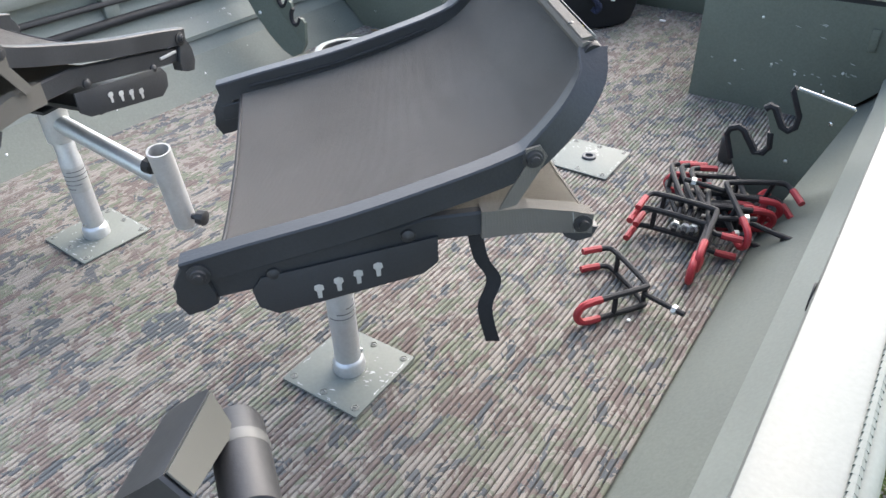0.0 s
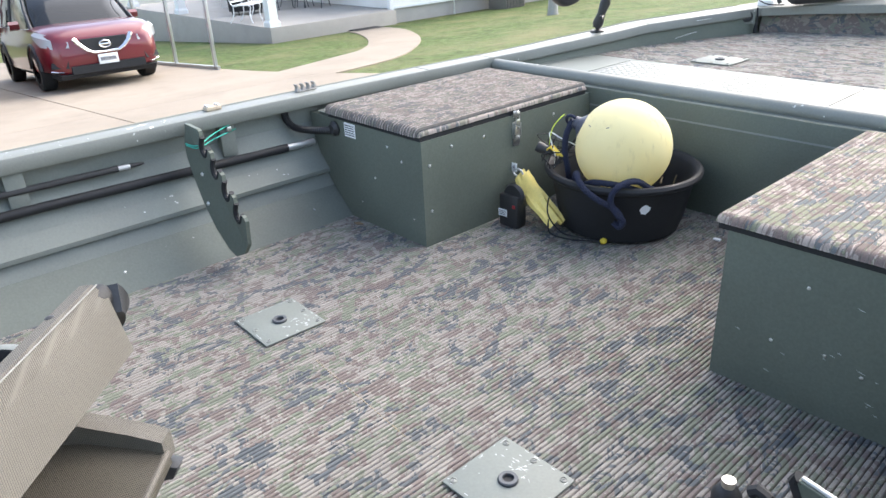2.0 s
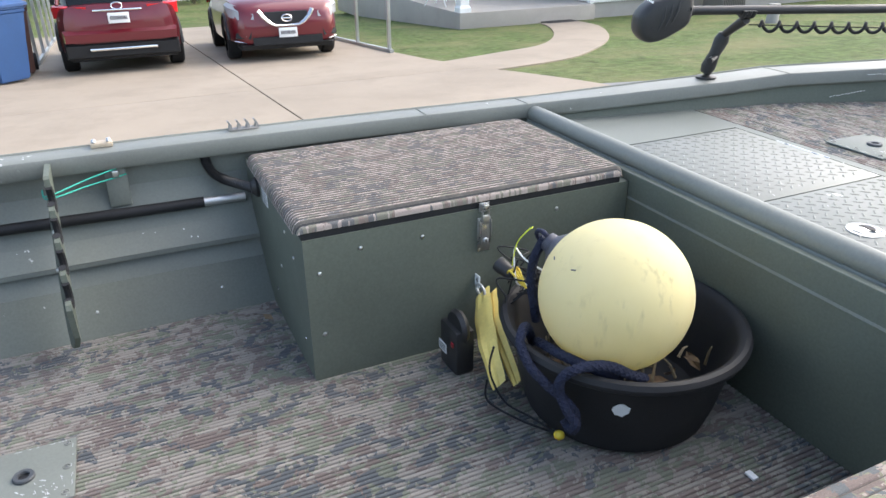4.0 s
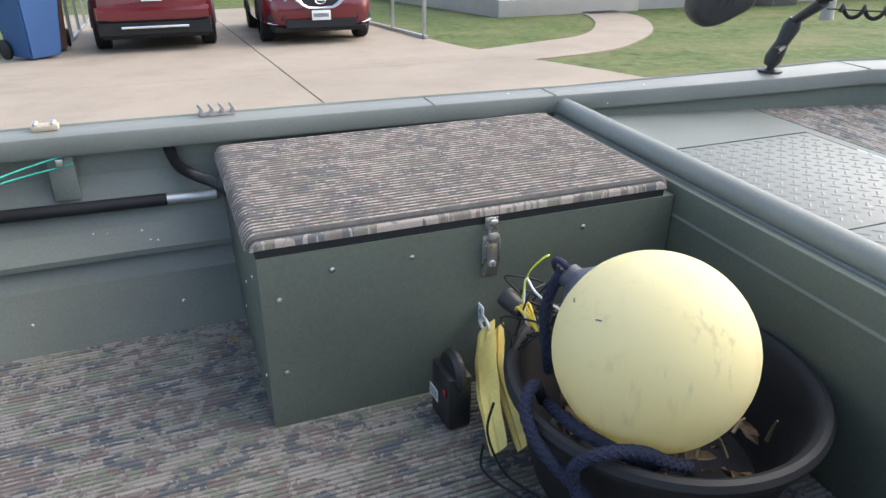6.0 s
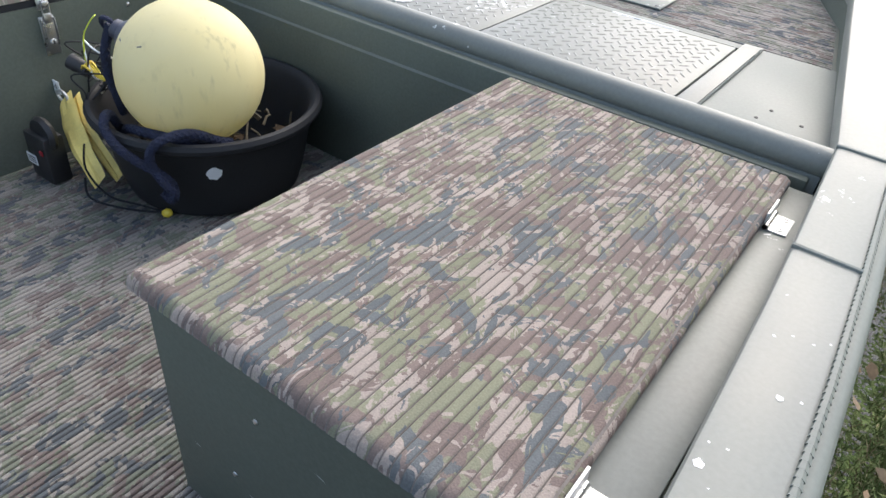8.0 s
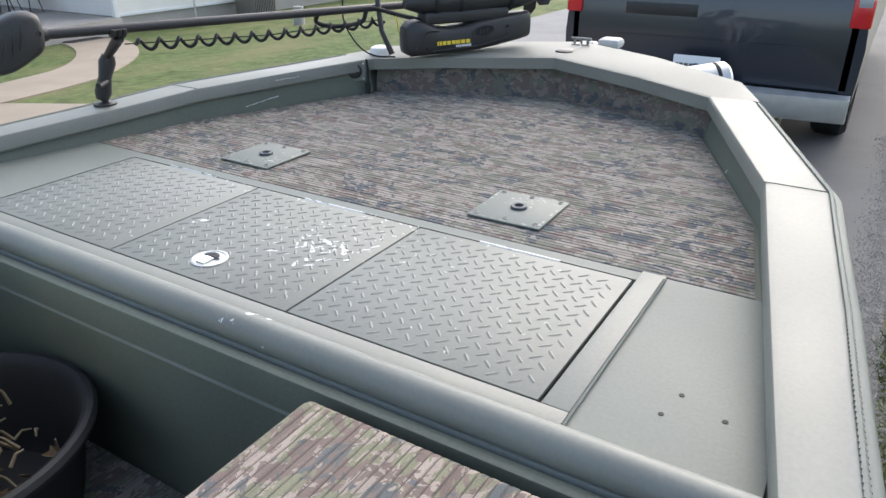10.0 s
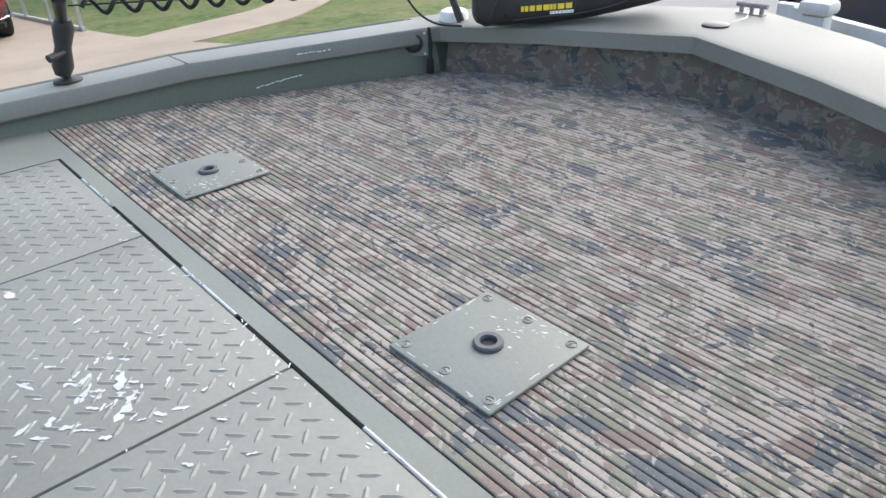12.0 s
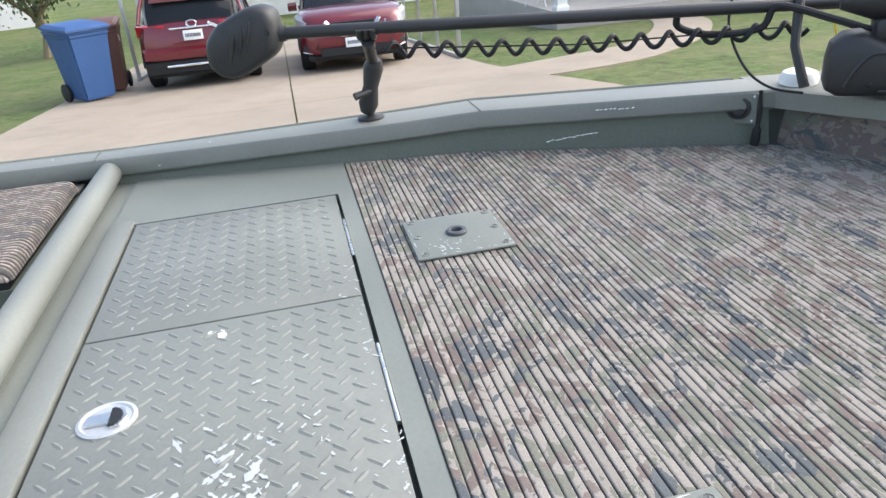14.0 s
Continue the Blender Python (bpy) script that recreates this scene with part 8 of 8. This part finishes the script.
orn = thing("wall_ornament", "dark iron flower ornament hung on the siding", "wall ornament")
for k, (dy, dz, r) in enumerate(((0.0, 0.12, 0.09), (0.07, 0.02, 0.08), (-0.02, -0.1, 0.09), (0.06, -0.18, 0.06))):
    bm = prism(bm_new(), [(r * (0.75 + 0.25 * math.cos(5 * a)) * math.cos(a), r * (0.75 + 0.25 * math.cos(5 * a)) * math.sin(a)) for a in (2 * math.pi * q / 30 for q in range(30))], 0.012, pose(HX + 0.04, 14.25 + dy, HZ + 1.25 + dz, 0, 90, 0))
    part("flower", bm, BLACK, orn)
bm = tube(bm_new(), [(HX + 0.03, 14.25, HZ + 1.4), (HX + 0.03, 14.27, HZ + 1.02)], 0.008, 6)
part("stem", bm, BLACK, orn)
ac = thing("air_conditioner", "brown-grey outdoor air conditioner beside the wall", "air conditioner")
bm = box(bm_new(), (HX + 0.3, 17.0, HZ + 0.0), (HX + 1.05, 17.85, HZ + 0.85), 0.03)
part("cabinet", bm, mat("brown_grey_enamel", (0.17, 0.155, 0.14), 0.5), ac)
bm = bm_new()
for k in range(12):
    box(bm, (HX + 1.045, 17.04 + k * 0.066, HZ + 0.05), (HX + 1.06, 17.06 + k * 0.066, HZ + 0.78))
part("grille", bm, PLASTIC, ac)
stump = thing("garden_stump", "small grey stump in a bare patch of lawn", "stump")
bm = lathe(bm_new(), ((0.16, -0.1), (0.13, 0.1), (0.12, 0.4), (0.0, 0.42)), 14)
part("trunk", bm, CONCRETE_GREY, stump)
stump.matrix_world = pose(-11.7, 15.0, ground_z(-11.7))


def chair(x, y, turn, material, label, wide=0.55):
    c = thing("porch_chair", label, "chair", "porch chairs")
    for s in (-1, 1):
        w = s * wide / 2
        bm = bm_new()
        tube(bm, spline([(0.28, w, 0.0), (0.24, w, 0.35), (0.2, w, 0.6), (-0.2, w, 0.6), (-0.3, w, 0.62)], 4), 0.013, 6)
        tube(bm, [(-0.3, w, 0.0), (-0.15, w, 0.4), (-0.36, w, 1.0)], 0.013, 6)
        tube(bm, [(-0.18, w, 0.4), (0.24, w, 0.42)], 0.013, 6)
        part("side_frame", bm, BLACK if material is RUST_CLOTH else TRIM_WHITE, c)
    rows = [[(px, -wide / 2 + 0.02, pz), (px, wide / 2 - 0.02, pz), (px + 0.01, wide / 2 - 0.02, pz - 0.012), (px + 0.01, -wide / 2 + 0.02, pz - 0.012)] for px, pz in ((0.25, 0.42), (0.05, 0.39), (-0.15, 0.4))]
    part("seat", loft(bm_new(), rows), material, c)
    rows = [[(px, -wide / 2 + 0.02, pz), (px, wide / 2 - 0.02, pz), (px - 0.012, wide / 2 - 0.02, pz), (px - 0.012, -wide / 2 + 0.02, pz)] for px, pz in ((-0.15, 0.45), (-0.25, 0.72), (-0.35, 0.99))]
    part("backrest", loft(bm_new(), rows), material, c)
    c.matrix_world = pose(x, y, HZ + 0.381, 0, 0, turn)


chair(HX - 3.4, 11.9, 10, RUST_CLOTH, "orange sling rocking chair on the porch")
chair(HX - 2.6, 12.7, -60, RUST_CLOTH, "orange sling rocking chair on the porch")
bench = thing("garden_bench", "white metal slatted garden bench on the porch", "bench")
for s in (-0.55, 0.0, 0.55):
    bm = bm_new()
    tube(bm, spline([(0.3, s, 0.0), (0.24, s, 0.2), (0.27, s, 0.42), (0.0, s, 0.44), (-0.2, s, 0.43), (-0.3, s, 0.6), (-0.34, s, 0.86)], 4), 0.014, 6)
    tube(bm, spline([(-0.2, s, 0.43), (-0.22, s, 0.2), (-0.34, s, 0.0)], 4), 0.014, 6)
    if s:
        tube(bm, spline([(-0.29, s, 0.62), (0.0, s, 0.66), (0.22, s, 0.62), (0.27, s, 0.43)], 4), 0.014, 6)
    part("bench_frame", bm, TRIM_WHITE, bench)
for k in range(6):
    bm = box(bm_new(), (-0.18 + k * 0.085, -0.58, 0.44), (-0.13 + k * 0.085, 0.58, 0.455), 0.004)
    part("slat", bm, TRIM_WHITE, bench)
for k in range(5):
    bm = box(bm_new(), (-0.25 - k * 0.022, -0.58, 0.5 + k * 0.085), (-0.235 - k * 0.022, 0.58, 0.55 + k * 0.085), 0.004)
    part("slat", bm, TRIM_WHITE, bench)
bench.matrix_world = pose(HX - 1.5, 9.95, HZ + 0.381, 0, 0, 35)
tb = thing("porch_table", "small dark metal porch table", "table")
bm = lathe(bm_new(), ((0.0, 0.6), (0.28, 0.6), (0.28, 0.62), (0, 0.62)), 20)
part("tabletop", bm, BLACK, tb)
for k in range(4):
    bm = tube(bm_new(), [(0.1 * math.cos(k * 1.57), 0.1 * math.sin(k * 1.57), 0.6), (0.24 * math.cos(k * 1.57), 0.24 * math.sin(k * 1.57), 0.0)], 0.012, 6)
    part("leg", bm, BLACK, tb)
tb.matrix_world = pose(HX - 3.0, 12.4, HZ + 0.381)
grill = thing("covered_grill", "barbecue grill under a dark cover", "grill")
rows = []
for z, w, d in ((0.1, 0.5, 0.3), (0.5, 0.52, 0.32), (0.85, 0.75, 0.33), (0.95, 0.72, 0.34), (1.15, 0.42, 0.3), (1.22, 0.3, 0.2)):
    rows.append([(d * math.cos(a) * (1 + 0.05 * math.sin(5 * a)), w * math.sin(a) * (1 + 0.04 * math.cos(7 * a)), z) for a in (2 * math.pi * k / 20 for k in range(20))])
part("cover", loft(bm_new(), rows), RUBBER, grill)
for sx in (-0.2, 0.2):
    for sy in (-0.35, 0.35):
        bm = tube(bm_new(), [(sx, sy, 0.0), (sx, sy, 0.15)], 0.02, 6)
        part("leg", bm, BLACK, grill)
grill.matrix_world = pose(HX - 3.2, 10.7, HZ + 0.381)


def plain_house(x, y, w, d, h, turn, label):
    """A far house: walls, gable roof, door, windows."""
    g = thing("far_house", label, "house", "far houses")
    bm = bm_new()
    siding(bm, -w / 2, w / 2, 0, h, 0)
    part("siding", bm, SIDING, g, smooth=False)
    bm = box(bm_new(), (-d, -w / 2, -0.6), (-0.01, w / 2, h))
    part("wall", bm, SIDING, g)
    bm = prism(bm_new(), [(0.5, 0), (-d / 2, d * 0.22), (-d - 0.5, 0)], w + 0.8, pose(0, 0, h, 90, 0, 0))
    part("roof", bm, ROOF, g)
    for k in range(3):
        yc = -w / 2 + w * (k + 0.5) / 3
        bm = box(bm_new(), (-0.02, yc - 0.55, 0.9), (0.05, yc + 0.55, 2.2), 0.01)
        wf = part("window", bm, TRIM_WHITE, g)
        bm = box(bm_new(), (0.045, yc - 0.47, 0.98), (0.06, yc + 0.47, 2.12))
        part("pane", bm, GLASS_DARK, wf)
    g.matrix_world = pose(x, y, ground_z(x), 0, 0, turn)


plain_house(-33, 6.0, 9, 8, 2.8, 0, "white-sided house behind the driveway")
plain_house(-36, 17, 14, 9, 2.8, -12, "pale house with a grey roof beyond the porch")
plain_house(-38, -14, 12, 9, 2.8, 15, "pale house beyond the side lawn")
plain_house(-22, 46, 14, 9, 2.8, -50, "pale house up the lane")


def shrub(x, y, r, h, seed, label, tree=0.0):
    """Stems and a crown of many small leaves."""
    rn = random.Random(seed)
    s = thing("shrub" if not tree else "tree", label, "shrub" if not tree else "tree")
    bm = bm_new()
    for k in range(6 if not tree else 1):
        a = rn.uniform(0, 6.28)
        tube(bm, [(0, 0, -0.1), (0.15 * r * math.cos(a), 0.15 * r * math.sin(a), h * 0.3), (0.5 * r * math.cos(a) * (not tree), 0.5 * r * math.sin(a) * (not tree), h * 0.75)], [0.03 + tree * 0.18, 0.02 + tree * 0.13, 0.01 + tree * 0.05], 7)
    if tree:
        for k in range(8):
            a = k * 0.785 + rn.uniform(-0.3, 0.3)
            tube(bm, [(0, 0, h * rn.uniform(0.3, 0.5)), (0.4 * r * math.cos(a), 0.4 * r * math.sin(a), h * 0.6), (0.8 * r * math.cos(a), 0.8 * r * math.sin(a), h * rn.uniform(0.7, 0.95))], [0.08, 0.05, 0.02], 6)
    part("trunk" if tree else "stems", bm, BARK, s)
    verts, faces = [], []
    lumps = [(rn.gauss(0, 0.45) * r, rn.gauss(0, 0.45) * r, h * rn.uniform(0.45, 0.95) if tree else h * rn.uniform(0.25, 0.85)) for _ in range(18)]
    for i in range(2600 if tree else 1400):
        c = rn.choice(lumps)
        q = 0.22 * r
        p = Vector((c[0] + rn.gauss(0, q), c[1] + rn.gauss(0, q), max(0.05, c[2] + rn.gauss(0, q * 0.7))))
        sz = rn.uniform(0.02, 0.05) * (1 + tree * 2)
        m = Euler((rn.uniform(0, 6), rn.uniform(0, 6), rn.uniform(0, 6))).to_matrix()
        b = len(verts)
        verts += [p + m @ Vector(v) for v in ((-sz, 0, 0), (0, -sz * 0.5, 0), (sz, 0, 0), (0, sz * 0.5, 0))]
        faces.append((b, b + 1, b + 2, b + 3))
    me = bpy.data.meshes.new("crown")
    me.from_pydata(verts, [], faces)
    me.materials.append(FOLIAGE)
    o = new("crown", me)
    o.parent = s
    s.matrix_world = pose(x, y, ground_z(x))


shrub(-31.5, 5.2, 0.7, 0.9, 1, "low green shrub against the white house")
shrub(-29, -1.2, 2.0, 5.0, 2, "bare-limbed tree with sparse leaves behind the bins", 1.0)
shrub(-27, -4.5, 1.6, 3.2, 3, "overgrown shrub at the edge of the side lawn", 0.6)
